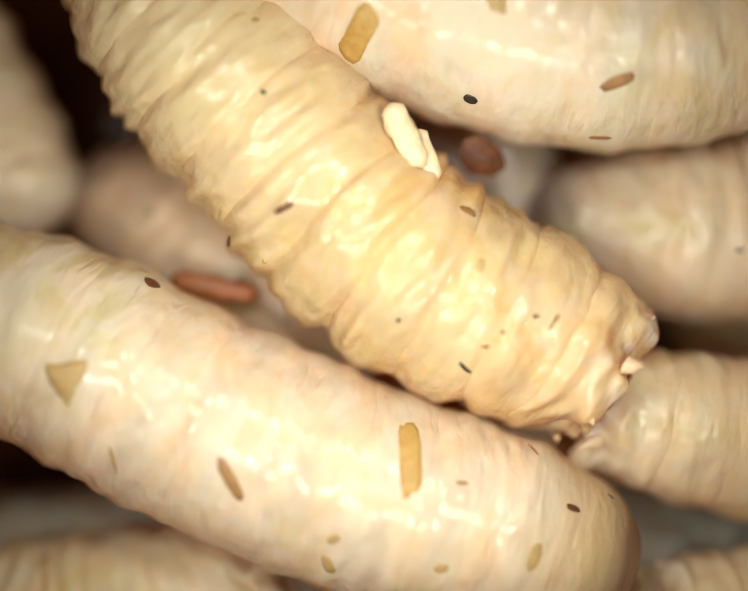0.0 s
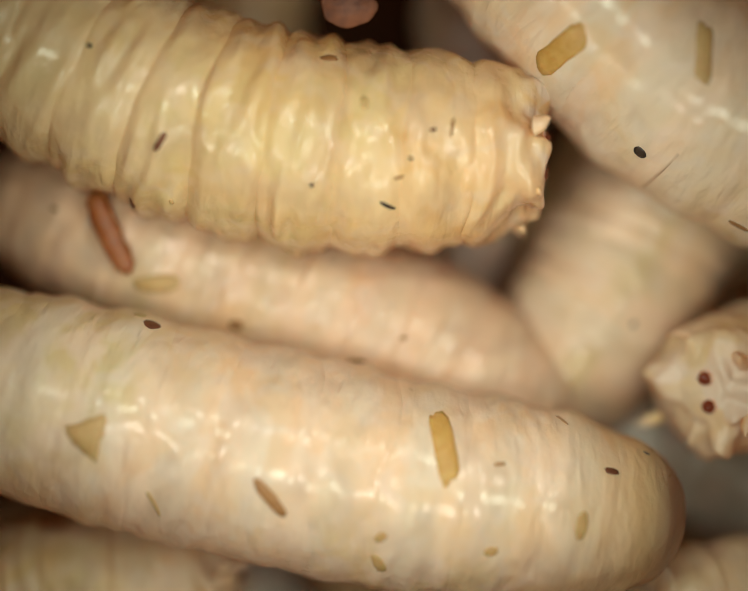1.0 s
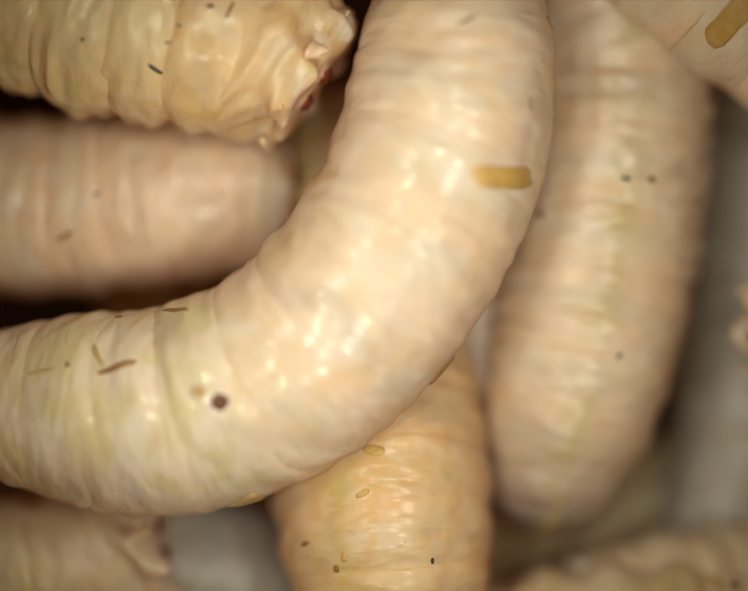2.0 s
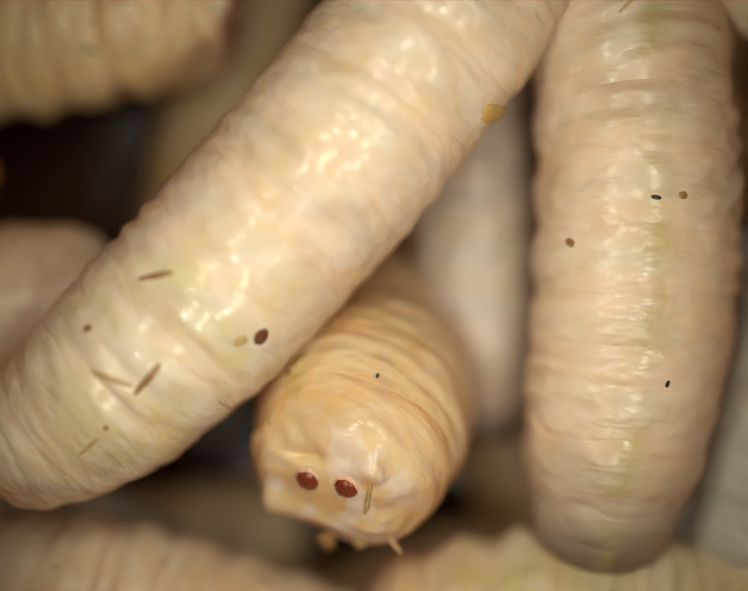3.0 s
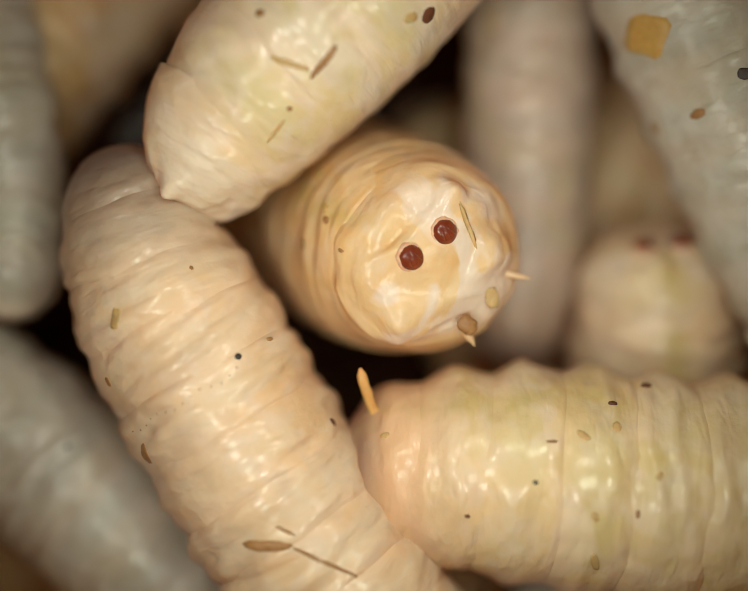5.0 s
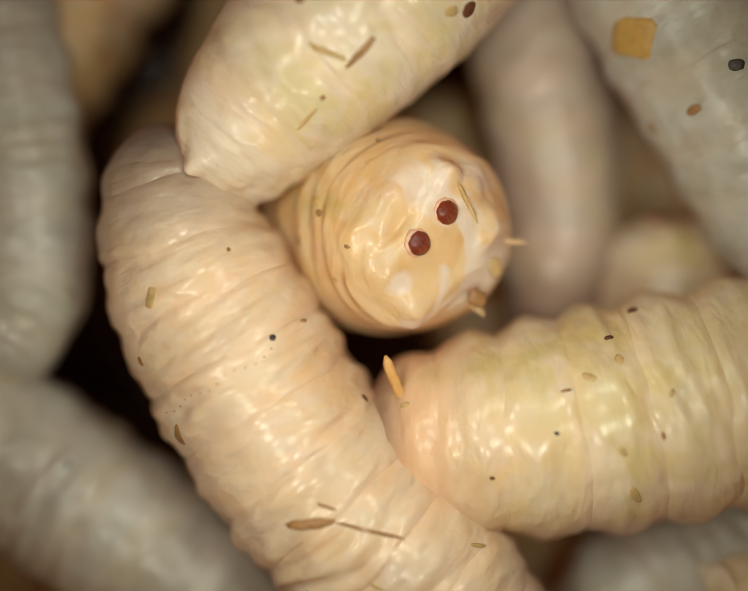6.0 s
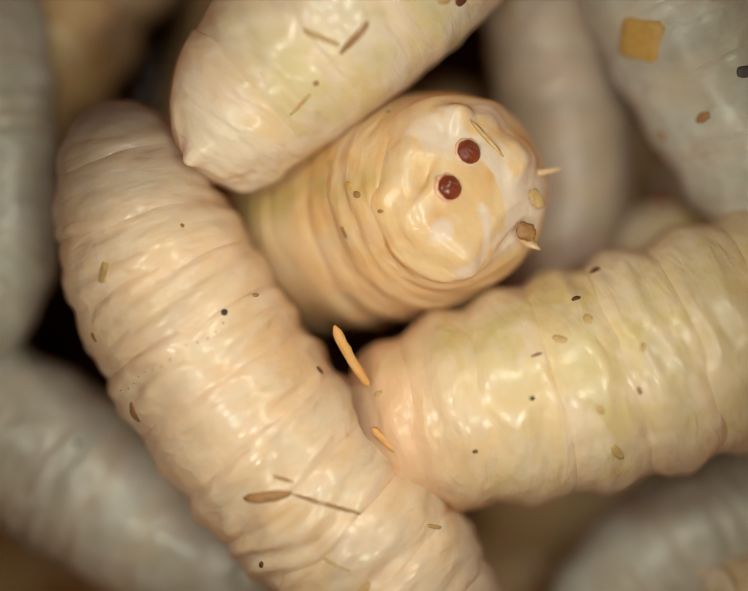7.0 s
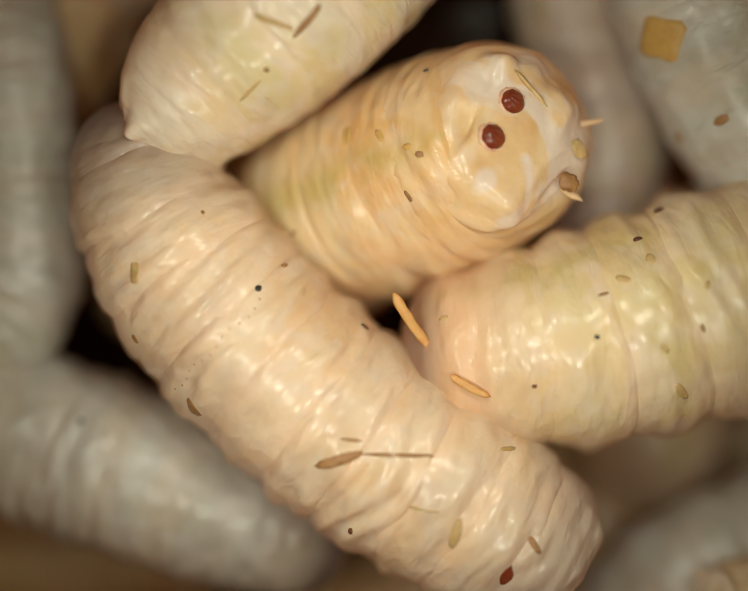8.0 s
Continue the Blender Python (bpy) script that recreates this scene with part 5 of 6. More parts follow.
    crawl("pink_under", 0.0, 0, (4.64, -3.80, 5.46), (2.65, -2.60, 5.46), (-0.34, -1.01, 5.46), (-2.83, 0.49, 5.46), (-5.32, 2.18, 5.46), (-6.62, 3.68, 5.46))
    crawl("pink_under", 0.5, 0, (3.52, -3.19, 6.45), (1.60, -1.74, 6.45), (-0.81, -0.39, 6.45), (-3.22, 0.86, 6.45), (-5.62, 2.11, 6.45), (-6.97, 2.78, 6.45))
    crawl("pink_under", 0.8, 0, (3.33, -3.00, 6.45), (1.60, -1.74, 6.45), (-0.81, -0.39, 6.45), (-3.22, 0.86, 6.45), (-5.62, 1.92, 6.45), (-7.55, 2.69, 6.45))
    crawl("pink_under", 0.9, 0, (3.14, -2.71, 6.45), (1.60, -1.55, 6.45), (-0.62, -0.39, 6.45), (-3.22, 0.57, 6.45), (-5.62, 1.63, 6.45), (-7.55, 2.40, 6.45))
    crawl("pink_under", 1.0, 0, (3.33, -2.90, 6.45), (1.60, -1.45, 6.45), (-0.62, -0.39, 6.45), (-3.22, 0.38, 6.45), (-5.62, 1.34, 6.45), (-7.55, 2.11, 6.45))
    crawl("pink_under", 1.1, 0, (3.81, -3.19, 6.45), (1.60, -1.45, 6.45), (-0.62, -0.20, 6.45), (-3.22, 0.86, 6.45), (-5.62, 1.82, 6.45), (-7.55, 2.59, 6.45))
    crawl("pink_under", 1.2, 0, (3.24, -2.71, 6.45), (1.60, -1.07, 6.45), (-0.33, 0.28, 6.45), (-2.74, 1.15, 6.45), (-5.14, 1.72, 6.45), (-7.55, 2.11, 6.45))
    crawl("pink_under", 1.3, 0, (2.56, -1.74, 6.45), (1.12, -0.39, 6.45), (-0.81, 0.57, 6.45), (-3.22, 1.15, 6.45), (-5.62, 1.43, 6.45), (-7.55, 1.53, 6.45))
    crawl("pink_under", 1.4, 0, (1.60, 1.34, 6.45), (0.15, 1.43, 6.45), (-1.77, 1.53, 6.45), (-3.70, 1.53, 6.45), (-6.11, 1.43, 6.45), (-8.51, 1.34, 6.45))
    crawl("pink_under", 1.5, -1, (1.89, 2.11, 6.45), (0.54, 2.01, 6.45), (-0.81, 1.92, 6.45), (-2.74, 1.82, 6.45), (-4.66, 1.72, 6.45), (-6.59, 1.53, 6.45), (-7.84, 1.34, 6.45))
    crawl("pink_under", 1.6, 0, (-0.81, 1.63, 6.45), (-2.16, 1.72, 6.45), (-3.70, 1.72, 6.45), (-5.62, 1.82, 6.45), (-7.36, 2.11, 6.45), (-8.99, 2.78, 6.45))
    crawl("pink_under", 1.7, 0, (-0.62, 1.72, 6.45), (-2.16, 1.72, 6.45), (-3.70, 1.72, 6.45), (-5.62, 1.82, 6.45), (-7.36, 2.11, 6.45), (-8.99, 2.78, 6.45))
    crawl("pink_under", 1.8, 0, (-1.00, 1.82, 6.45), (-2.54, 1.72, 6.45), (-4.08, 1.63, 6.45), (-5.82, 1.72, 6.45), (-7.36, 2.11, 6.45), (-8.99, 2.78, 6.45))
    crawl("pink_under", 1.9, 0, (-1.39, 2.11, 6.45), (-2.74, 2.01, 6.45), (-4.28, 1.92, 6.45), (-6.01, 1.92, 6.45), (-7.55, 2.21, 6.45), (-8.99, 2.69, 6.45))
    crawl("pink_under", 2.0, 0, (-1.77, 2.01, 6.45), (-2.93, 2.01, 6.45), (-4.47, 1.92, 6.45), (-6.20, 1.82, 6.45), (-7.74, 1.82, 6.45), (-9.28, 1.92, 6.45))
    crawl("pink_under", 2.1, 0, (-2.06, 2.02, 7.70), (-3.22, 1.92, 6.45), (-4.66, 1.82, 6.45), (-6.39, 1.82, 6.45), (-8.03, 1.82, 6.45), (-9.48, 1.82, 6.45))
    crawl("pink_under", 2.2, 0, (-1.33, 2.66, 7.70), (-2.54, 2.59, 6.45), (-4.18, 2.40, 6.45), (-6.11, 2.21, 6.45), (-8.03, 2.11, 6.45), (-9.48, 2.11, 6.45))
    crawl("pink_under", 2.7, 0, (-3.70, 0.57, 6.45), (-4.85, 0.28, 6.45), (-6.30, -0.01, 6.45), (-8.03, -0.30, 6.45), (-9.48, -0.39, 6.45))
    crawl("pink_under", 3.3, 0, (-5.82, -0.39, 6.45), (-6.78, -0.59, 6.45), (-8.03, -0.78, 6.45), (-9.96, -0.97, 6.45))
    crawl("pink_under", 3.6, 0, (-4.58, -2.13, 5.11), (-5.79, -2.33, 5.11), (-7.30, -2.63, 5.11), (-9.42, -2.83, 5.11))
    crawl("pink_under", 4.0, 0, (-6.40, -1.42, 5.11), (-7.30, -1.83, 5.11), (-8.72, -2.33, 5.11), (-10.43, -2.83, 5.11))
    crawl("pink_under", 4.4, 0, (-7.30, -2.63, 5.11), (-8.51, -2.83, 5.11), (-10.43, -3.04, 5.11))
    crawl("pink_under", 8.0, 0, (-8.92, -2.43, 5.11), (-10.13, -2.53, 5.11), (-11.44, -2.63, 5.11))
    crawl("face_up", 0.0, 0, (1.68, -11.99, 4.93), (1.21, -10.72, 4.21), (0.71, -9.43, 3.32), (0.18, -8.09, 2.25))
    crawl("face_up", 1.6, 0, (-1.79, -11.00, 6.18), (-1.84, -10.14, 5.29), (-1.81, -8.84, 4.21), (-1.57, -7.41, 2.79))
    crawl("face_up", 1.8, 0, (-1.51, -7.67, 7.61), (-1.57, -6.68, 7.52), (-1.53, -5.14, 7.34), (-1.37, -3.35, 6.71))
    crawl("face_up", 1.9, 0, (-1.05, -7.12, 7.61), (-1.10, -6.12, 7.52), (-1.06, -4.49, 7.34), (-0.90, -2.68, 6.71))
    crawl("face_up", 2.0, 0, (0.42, -6.39, 7.96), (0.33, -5.31, 7.88), (0.15, -3.73, 7.43), (-0.04, -2.01, 6.71))
    crawl("face_up", 2.1, 0, (1.13, -4.91, 9.48), (1.04, -4.38, 8.50), (0.70, -3.15, 7.61), (0.15, -1.54, 6.71))
    crawl("face_up", 2.2, 0, (1.38, -4.35, 9.48), (1.26, -3.80, 8.50), (0.94, -2.60, 7.52), (0.34, -1.34, 6.71))
    crawl("face_up", 2.7, 0, (-0.12, -4.38, 8.50), (-0.04, -3.63, 8.14), (-0.04, -2.45, 7.16), (-0.24, -1.00, 5.55))
    crawl("face_up", 3.3, 0, (-1.46, -2.99, 9.30), (-0.84, -2.73, 8.50), (-0.23, -2.27, 7.07), (0.16, -1.84, 4.93))
    crawl("face_up", 3.4, 0, (-2.28, -2.86, 9.30), (-1.64, -2.51, 8.50), (-0.89, -1.89, 7.07), (-0.35, -1.43, 4.93))
    crawl("face_up", 3.5, 0, (-1.93, -2.13, 9.30), (-1.42, -1.98, 8.50), (-0.67, -1.30, 7.07), (-0.02, -0.81, 4.93))
    crawl("face_up", 3.6, 0, (-1.83, -1.21, 9.57), (-1.54, -1.07, 8.68), (-0.98, -0.67, 7.07), (-0.55, -0.21, 4.93))
    crawl("face_up", 3.7, 0, (-2.00, -0.86, 9.57), (-1.72, -0.63, 8.68), (-1.17, -0.20, 7.07), (-0.65, 0.29, 4.93))
    crawl("face_up", 3.8, 0, (-1.23, -1.03, 9.66), (-1.10, -0.90, 8.68), (-0.70, -0.57, 7.07), (-0.24, -0.21, 4.93))
    crawl("face_up", 3.9, 0, (-1.23, -0.52, 9.66), (-1.10, -0.36, 8.68), (-0.79, -0.01, 7.07), (-0.35, 0.40, 4.93))
    crawl("face_up", 4.0, 0, (-1.37, 0.53, 9.66), (-1.25, 0.59, 8.68), (-0.86, 0.80, 7.07), (-0.42, 1.00, 4.93))
    crawl("face_up", 4.1, 0, (-1.31, -0.01, 9.66), (-1.19, 0.08, 8.68), (-0.89, 0.37, 7.07), (-0.45, 0.70, 4.93))
    crawl("face_up", 4.2, 0, (-0.80, -1.03, 9.66), (-0.79, -0.81, 8.68), (-0.89, -0.20, 7.07), (-1.06, 0.40, 4.93))
    crawl("face_up", 4.3, 0, (0.31, -0.52, 9.57), (0.14, -0.27, 8.68), (-0.23, 0.18, 7.07), (-0.65, 0.60, 4.93))
    crawl("face_up", 4.4, 0, (0.39, 0.25, 9.57), (0.23, 0.43, 8.68), (-0.23, 0.84, 7.07), (-0.85, 1.21, 4.93))
    crawl("face_up", 4.5, 0, (0.39, 0.44, 9.57), (0.23, 0.63, 8.68), (-0.22, 1.23, 7.16), (-0.94, 1.52, 4.93))
    crawl("face_up", 4.7, 0, (0.86, 0.63, 9.57), (0.67, 0.79, 8.68), (0.06, 1.21, 7.16), (-0.75, 1.61, 4.93))
    crawl("face_up", 5.3, 0, (1.25, 0.51, 9.48), (0.95, 0.71, 8.50), (0.15, 1.23, 6.62), (-0.96, 1.83, 4.66))
    crawl("face_up", 5.8, 0, (1.52, 0.64, 9.39), (1.12, 0.84, 8.50), (0.15, 1.32, 6.80), (-1.05, 1.81, 5.02))
    crawl("face_up", 6.0, 0, (1.22, 0.98, 9.39), (0.77, 1.18, 8.50), (-0.13, 1.56, 6.80), (-1.35, 2.05, 5.20))
    crawl("face_up", 6.5, 0, (0.99, 1.60, 9.66), (0.54, 1.54, 8.50), (-0.27, 1.40, 7.07), (-1.43, 1.38, 5.55), (-2.16, 1.42, 3.59))
    crawl("face_up", 7.0, 0, (1.76, 2.00, 9.66), (1.30, 1.89, 8.50), (0.34, 1.68, 7.16), (-1.12, 1.42, 5.82), (-2.05, 1.26, 3.68))
    crawl("face_up", 7.5, 0, (2.35, 2.59, 9.66), (1.88, 2.43, 8.50), (0.62, 2.04, 7.34), (-1.01, 1.60, 6.09), (-2.04, 1.36, 3.86))
    crawl("face_up", 8.0, 0, (2.53, 2.89, 9.66), (2.06, 2.79, 8.50), (0.89, 2.31, 7.52), (-0.71, 1.72, 6.54), (-1.78, 1.32, 4.66), (-2.35, 1.20, 2.52))
    back("face_up", 0.0, 0, -0.3, 1)
    back("face_up", 2.2, 0.1, -0.3, 1)
    back("face_up", 2.7, -0.1, 0.3, 0.95)
    back("face_up", 3.3, -0.15, 0.9, 0.4)
    back("face_up", 3.4, -0.35, 0.85, 0.4)
    back("face_up", 3.5, -0.66, 0.66, 0.3)
    back("face_up", 3.6, -0.4, 0.87, 0.3)
    back("face_up", 3.7, -0.5, 0.83, 0.3)
    back("face_up", 3.8, -0.45, 0.85, 0.3)
    back("face_up", 4.0, -0.6, 0.77, 0.3)
    back("face_up", 4.1, -0.5, 0.83, 0.2)
    back("face_up", 4.2, -0.6, 0.75, 0.3)
    back("face_up", 4.3, -0.55, 0.82, 0.3)
    back("face_up", 4.5, -0.54, 0.84, 0.3)
    back("face_up", 4.7, -0.54, 0.84, 0.3)
    back("face_up", 5.8, -0.68, 0.68, 0.3)
    back("face_up", 6.0, -0.68, 0.68, 0.3)
    back("face_up", 6.5, -0.75, 0.5, 0.45)
    back("face_up", 7.0, -0.6, 0.51, 0.6)
    back("face_up", 7.5, -0.5, 0.39, 0.75)
    back("face_up", 8.0, -0.4, 0.43, 0.75)
    crawl("wrinkled", 0.0, -1, (-1.70, -10.44, 7.61), (-4.47, -9.52, 7.61), (-7.24, -8.60, 7.61), (-10.01, -7.67, 7.61))
    crawl("wrinkled", 2.2, -1, (1.11, -8.91, 6.60), (-1.75, -8.25, 6.60), (-4.63, -7.67, 6.60), (-7.51, -7.00, 6.60), (-8.94, -6.53, 6.60))
    crawl("wrinkled", 3.3, -1, (2.07, -8.44, 6.60), (-0.81, -7.47, 6.60), (-3.68, -6.43, 6.60), (-6.07, -5.57, 6.60), (-8.94, -4.70, 6.60))
    crawl("wrinkled", 3.5, -1, (2.07, -7.77, 6.60), (-0.81, -6.62, 6.60), (-3.68, -5.66, 6.60), (-6.07, -4.79, 6.60), (-8.66, -4.03, 6.60))
    crawl("wrinkled", 3.6, -1, (2.55, -7.47, 6.60), (-0.33, -5.86, 6.60), (-2.72, -4.70, 6.60), (-5.12, -3.85, 6.60), (-7.51, -3.36, 6.60))
    crawl("wrinkled", 3.7, -1, (2.55, -7.47, 6.60), (-0.33, -5.86, 6.60), (-2.72, -4.70, 6.60), (-5.12, -3.85, 6.60), (-7.51, -3.36, 6.60))
    crawl("wrinkled", 3.8, -1, (1.59, -8.44, 6.60), (-0.81, -6.23, 6.60), (-2.91, -4.42, 6.60), (-4.83, -3.17, 6.60), (-6.93, -2.21, 6.60))
    crawl("wrinkled", 3.9, -1, (0.63, -8.91, 6.60), (-1.29, -6.33, 6.60), (-2.72, -4.42, 6.60), (-3.97, -2.98, 6.60), (-5.78, -1.55, 6.60))
    crawl("wrinkled", 4.0, -1, (0.05, -8.91, 6.60), (-2.19, -6.81, 6.60), (-3.97, -4.89, 6.60), (-5.55, -3.08, 6.60), (-7.22, -1.06, 6.60))
    crawl("wrinkled", 4.1, -1, (1.10, -8.35, 6.90), (-0.80, -6.26, 6.90), (-2.70, -4.09, 6.90), (-4.12, -2.19, 6.90), (-5.82, 0.47, 6.90))
    crawl("wrinkled", 4.2, -1, (1.08, -8.14, 7.60), (-0.78, -6.29, 7.60), (-2.53, -4.08, 7.60), (-4.10, -1.77, 7.60), (-5.67, 1.00, 7.60))
    crawl("wrinkled", 4.3, -1, (1.50, -8.16, 8.10), (-0.58, -5.90, 8.10), (-2.58, -3.63, 8.10), (-4.29, -1.10, 8.10), (-5.56, 1.81, 8.10))
    crawl("wrinkled", 4.4, -1, (0.68, -8.04, 8.50), (-1.20, -5.63, 8.50), (-3.03, -3.13, 8.50), (-4.59, -0.37, 8.50), (-5.53, 2.45, 8.50))
    crawl("wrinkled", 4.5, -1, (0.50, -7.87, 8.50), (-1.24, -5.54, 8.50), (-2.85, -3.04, 8.50), (-4.28, -0.28, 8.50), (-5.21, 2.54, 8.50))
    crawl("wrinkled", 4.7, -1, (0.59, -7.87, 8.50), (-1.15, -5.54, 8.50), (-2.76, -3.04, 8.50), (-4.21, -0.28, 8.50), (-5.17, 2.49, 8.50))
    crawl("wrinkled", 5.3, -1, (1.39, -7.42, 8.50), (-0.21, -5.10, 8.50), (-1.91, -2.60, 8.50), (-3.52, 0.08, 8.50), (-4.68, 3.12, 8.50))
    crawl("wrinkled", 5.8, -1, (1.68, -7.01, 8.50), (0.07, -5.05, 8.50), (-1.71, -2.82, 8.50), (-3.41, -0.23, 8.50), (-4.39, 3.25, 8.50))
    crawl("wrinkled", 6.0, -1, (1.93, -6.44, 8.50), (0.77, -5.28, 8.50), (-0.62, -3.94, 8.50), (-1.73, -2.55, 8.50), (-2.67, -0.99, 8.50), (-3.38, 0.53, 8.50), (-3.83, 2.04, 8.50), (-4.01, 3.19, 8.50))
    crawl("wrinkled", 6.5, -1, (1.93, -6.35, 8.50), (1.04, -5.54, 8.50), (-0.39, -4.21, 8.50), (-2.13, -2.42, 8.50), (-3.56, -0.37, 8.50), (-4.77, 1.96, 8.50), (-5.21, 3.19, 8.50))
    crawl("wrinkled", 7.0, -1, (1.04, -6.17, 8.50), (0.14, -5.10, 8.50), (-1.06, -3.80, 8.50), (-2.31, -2.38, 8.50), (-3.29, -0.95, 8.50), (-4.05, 0.57, 8.50), (-4.63, 2.31, 8.50), (-4.90, 3.61, 8.50))
    crawl("wrinkled", 7.5, 0, (3.71, -5.19, 8.50), (2.46, -4.38, 8.50), (0.59, -2.96, 8.50), (-1.38, -1.39, 8.50), (-3.16, 0.79, 8.50), (-4.32, 3.12, 8.50))
    crawl("wrinkled", 8.0, 0, (3.63, -5.14, 8.50), (2.46, -4.38, 8.50), (1.21, -3.58, 8.50), (-0.08, -2.78, 8.50), (-1.46, -1.66, 8.50), (-2.71, -0.46, 8.50), (-3.56, 0.71, 8.50), (-4.23, 1.87, 8.50), (-4.54, 2.67, 8.50))
    crawl("banded", 0.0, -1, (11.41, -8.27, 7.16), (8.60, -8.08, 7.16), (5.78, -7.99, 7.16), (2.06, -8.02, 6.71))
    crawl("banded", 2.2, -1, (10.48, -7.80, 7.16), (7.66, -7.52, 7.16), (4.84, -7.33, 7.16), (1.11, -7.26, 6.71))
    crawl("banded", 3.3, -1, (9.07, -6.39, 7.16), (5.78, -6.11, 7.16), (2.97, -6.02, 7.16), (-0.61, -5.92, 6.71))
    crawl("banded", 3.5, -1, (9.07, -5.92, 7.16), (5.78, -5.64, 7.16), (2.97, -5.55, 7.16), (-0.32, -5.54, 6.71))
    crawl("banded", 3.7, -1, (9.07, -5.92, 7.16), (5.78, -5.64, 7.16), (2.97, -5.55, 7.16), (-0.32, -5.54, 6.71))
    crawl("banded", 3.9, -1, (8.92, -6.29, 7.61), (5.69, -5.83, 7.61), (2.92, -5.27, 7.61), (-1.35, -5.17, 7.16))
    crawl("banded", 4.0, -1, (8.40, -6.71, 7.79), (5.65, -6.15, 7.79), (2.90, -5.60, 7.79), (-1.25, -5.54, 7.43))
    crawl("banded", 4.1, -1, (8.68, -6.57, 8.32), (5.54, -5.40, 8.32), (2.84, -4.50, 8.32), (-1.47, -3.78, 8.32))
    crawl("banded", 4.2, -1, (9.13, -5.04, 8.32), (5.99, -4.68, 8.32), (3.29, -4.41, 8.32), (-1.20, -3.69, 8.32))
    crawl("banded", 4.3, -1, (9.13, -3.96, 8.32), (5.99, -3.78, 8.32), (3.29, -3.69, 8.32), (-1.20, -3.69, 8.32))
    crawl("banded", 4.4, -1, (9.31, -4.41, 8.32), (6.17, -4.14, 8.32), (3.47, -3.96, 8.32), (-1.02, -3.87, 8.32))
    crawl("banded", 4.5, -1, (9.13, -4.50, 8.32), (5.99, -4.14, 8.32), (3.29, -3.87, 8.32), (0.32, -3.69, 8.32), (-0.80, -3.56, 8.32))
    crawl("banded", 4.7, -1, (9.80, -4.32, 8.32), (6.21, -3.96, 8.32), (3.51, -3.69, 8.32), (-0.71, -3.34, 8.32))
    crawl("banded", 5.8, -1, (9.58, -2.71, 8.32), (6.44, -2.71, 8.32), (3.29, -2.80, 8.32), (-0.22, -2.89, 8.32))
    crawl("banded", 6.0, -1, (9.58, -1.36, 8.32), (6.44, -1.90, 8.32), (3.29, -2.53, 8.32), (-0.22, -2.62, 8.32))
    crawl("banded", 6.5, -1, (9.58, -0.01, 8.32), (6.44, -0.95, 8.32), (3.29, -2.03, 8.32), (-0.49, -2.53, 8.32))
    crawl("banded", 7.0, -1, (9.58, 0.17, 8.32), (6.44, -0.77, 8.32), (3.29, -1.81, 8.32), (-0.58, -2.53, 8.32))
    crawl("banded", 7.5, -1, (9.58, 0.48, 8.32), (6.89, -0.10, 8.32), (3.74, -0.96, 8.32), (0.32, -1.14, 8.32))
    crawl("banded", 8.0, -1, (9.58, 0.62, 8.32), (6.89, 0.04, 8.32), (3.92, -0.86, 8.32), (0.50, -1.09, 8.32))
    crawl("grey_deep", 0.0, 4.46, (-9.42, -6.37, 5.11), (-6.40, -5.86, 5.11), (-3.87, -5.66, 5.11), (-1.35, -6.37, 5.11))
    crawl("grey_deep", 0.5, 4.46, (-9.42, -6.87, 5.11), (-6.40, -6.16, 5.11), (-3.87, -5.86, 5.11), (-1.86, -6.87, 5.11))
    crawl("grey_deep", 1.2, 4.46, (-9.42, -5.86, 5.11), (-6.40, -5.76, 5.11), (-3.87, -6.16, 5.11), (-1.86, -7.37, 5.11))
    crawl("grey_deep", 1.6, 4.46, (-9.42, -5.36, 5.11), (-6.40, -5.66, 5.11), (-3.87, -5.86, 5.11), (-1.86, -7.37, 5.11))
    crawl("grey_deep", 2.2, 4.46, (-9.42, -5.86, 5.11), (-6.40, -5.76, 5.11), (-3.87, -5.66, 5.11), (-1.86, -5.86, 5.11))
    crawl("grey_deep", 3.3, 4.46, (-11.50, -2.98, 3.60), (-9.37, -4.04, 3.60), (-6.73, -5.63, 3.60), (-4.07, -7.22, 3.60))
    crawl("grey_deep", 4.0, 4.46, (-11.50, -0.33, 3.60), (-9.37, -1.92, 3.60), (-6.73, -4.04, 3.60), (-4.07, -6.17, 3.60))
    crawl("grey_deep", 4.5, 4.46, (-9.48, -1.26, 6.45), (-7.55, -2.71, 6.45), (-5.62, -4.63, 6.45), (-3.70, -6.56, 6.45))
    crawl("grey_deep", 5.8, 4.46, (-8.99, -1.94, 6.45), (-7.07, -3.28, 6.45), (-4.85, -4.82, 6.45), (-2.74, -6.17, 6.45))
    crawl("grey_deep", 6.5, 4.46, (-8.99, -2.32, 6.45), (-7.07, -3.77, 6.45), (-4.85, -5.31, 6.45), (-2.74, -6.66, 6.45))
    crawl("grey_deep", 7.0, 4.46, (-8.99, -2.05, 6.45), (-7.07, -3.02, 6.45), (-4.85, -4.36, 6.45), (-2.74, -5.52, 6.45))
    crawl("grey_deep", 7.5, 4.46, (-8.99, -2.03, 6.45), (-6.59, -2.90, 6.45), (-3.89, -3.86, 6.45), (-1.29, -5.02, 6.45))
    crawl("grey_deep", 8.0, 4.46, (-8.99, -2.32, 6.45), (-6.59, -3.00, 6.45), (-3.89, -3.96, 6.45), (-1.29, -5.02, 6.45))
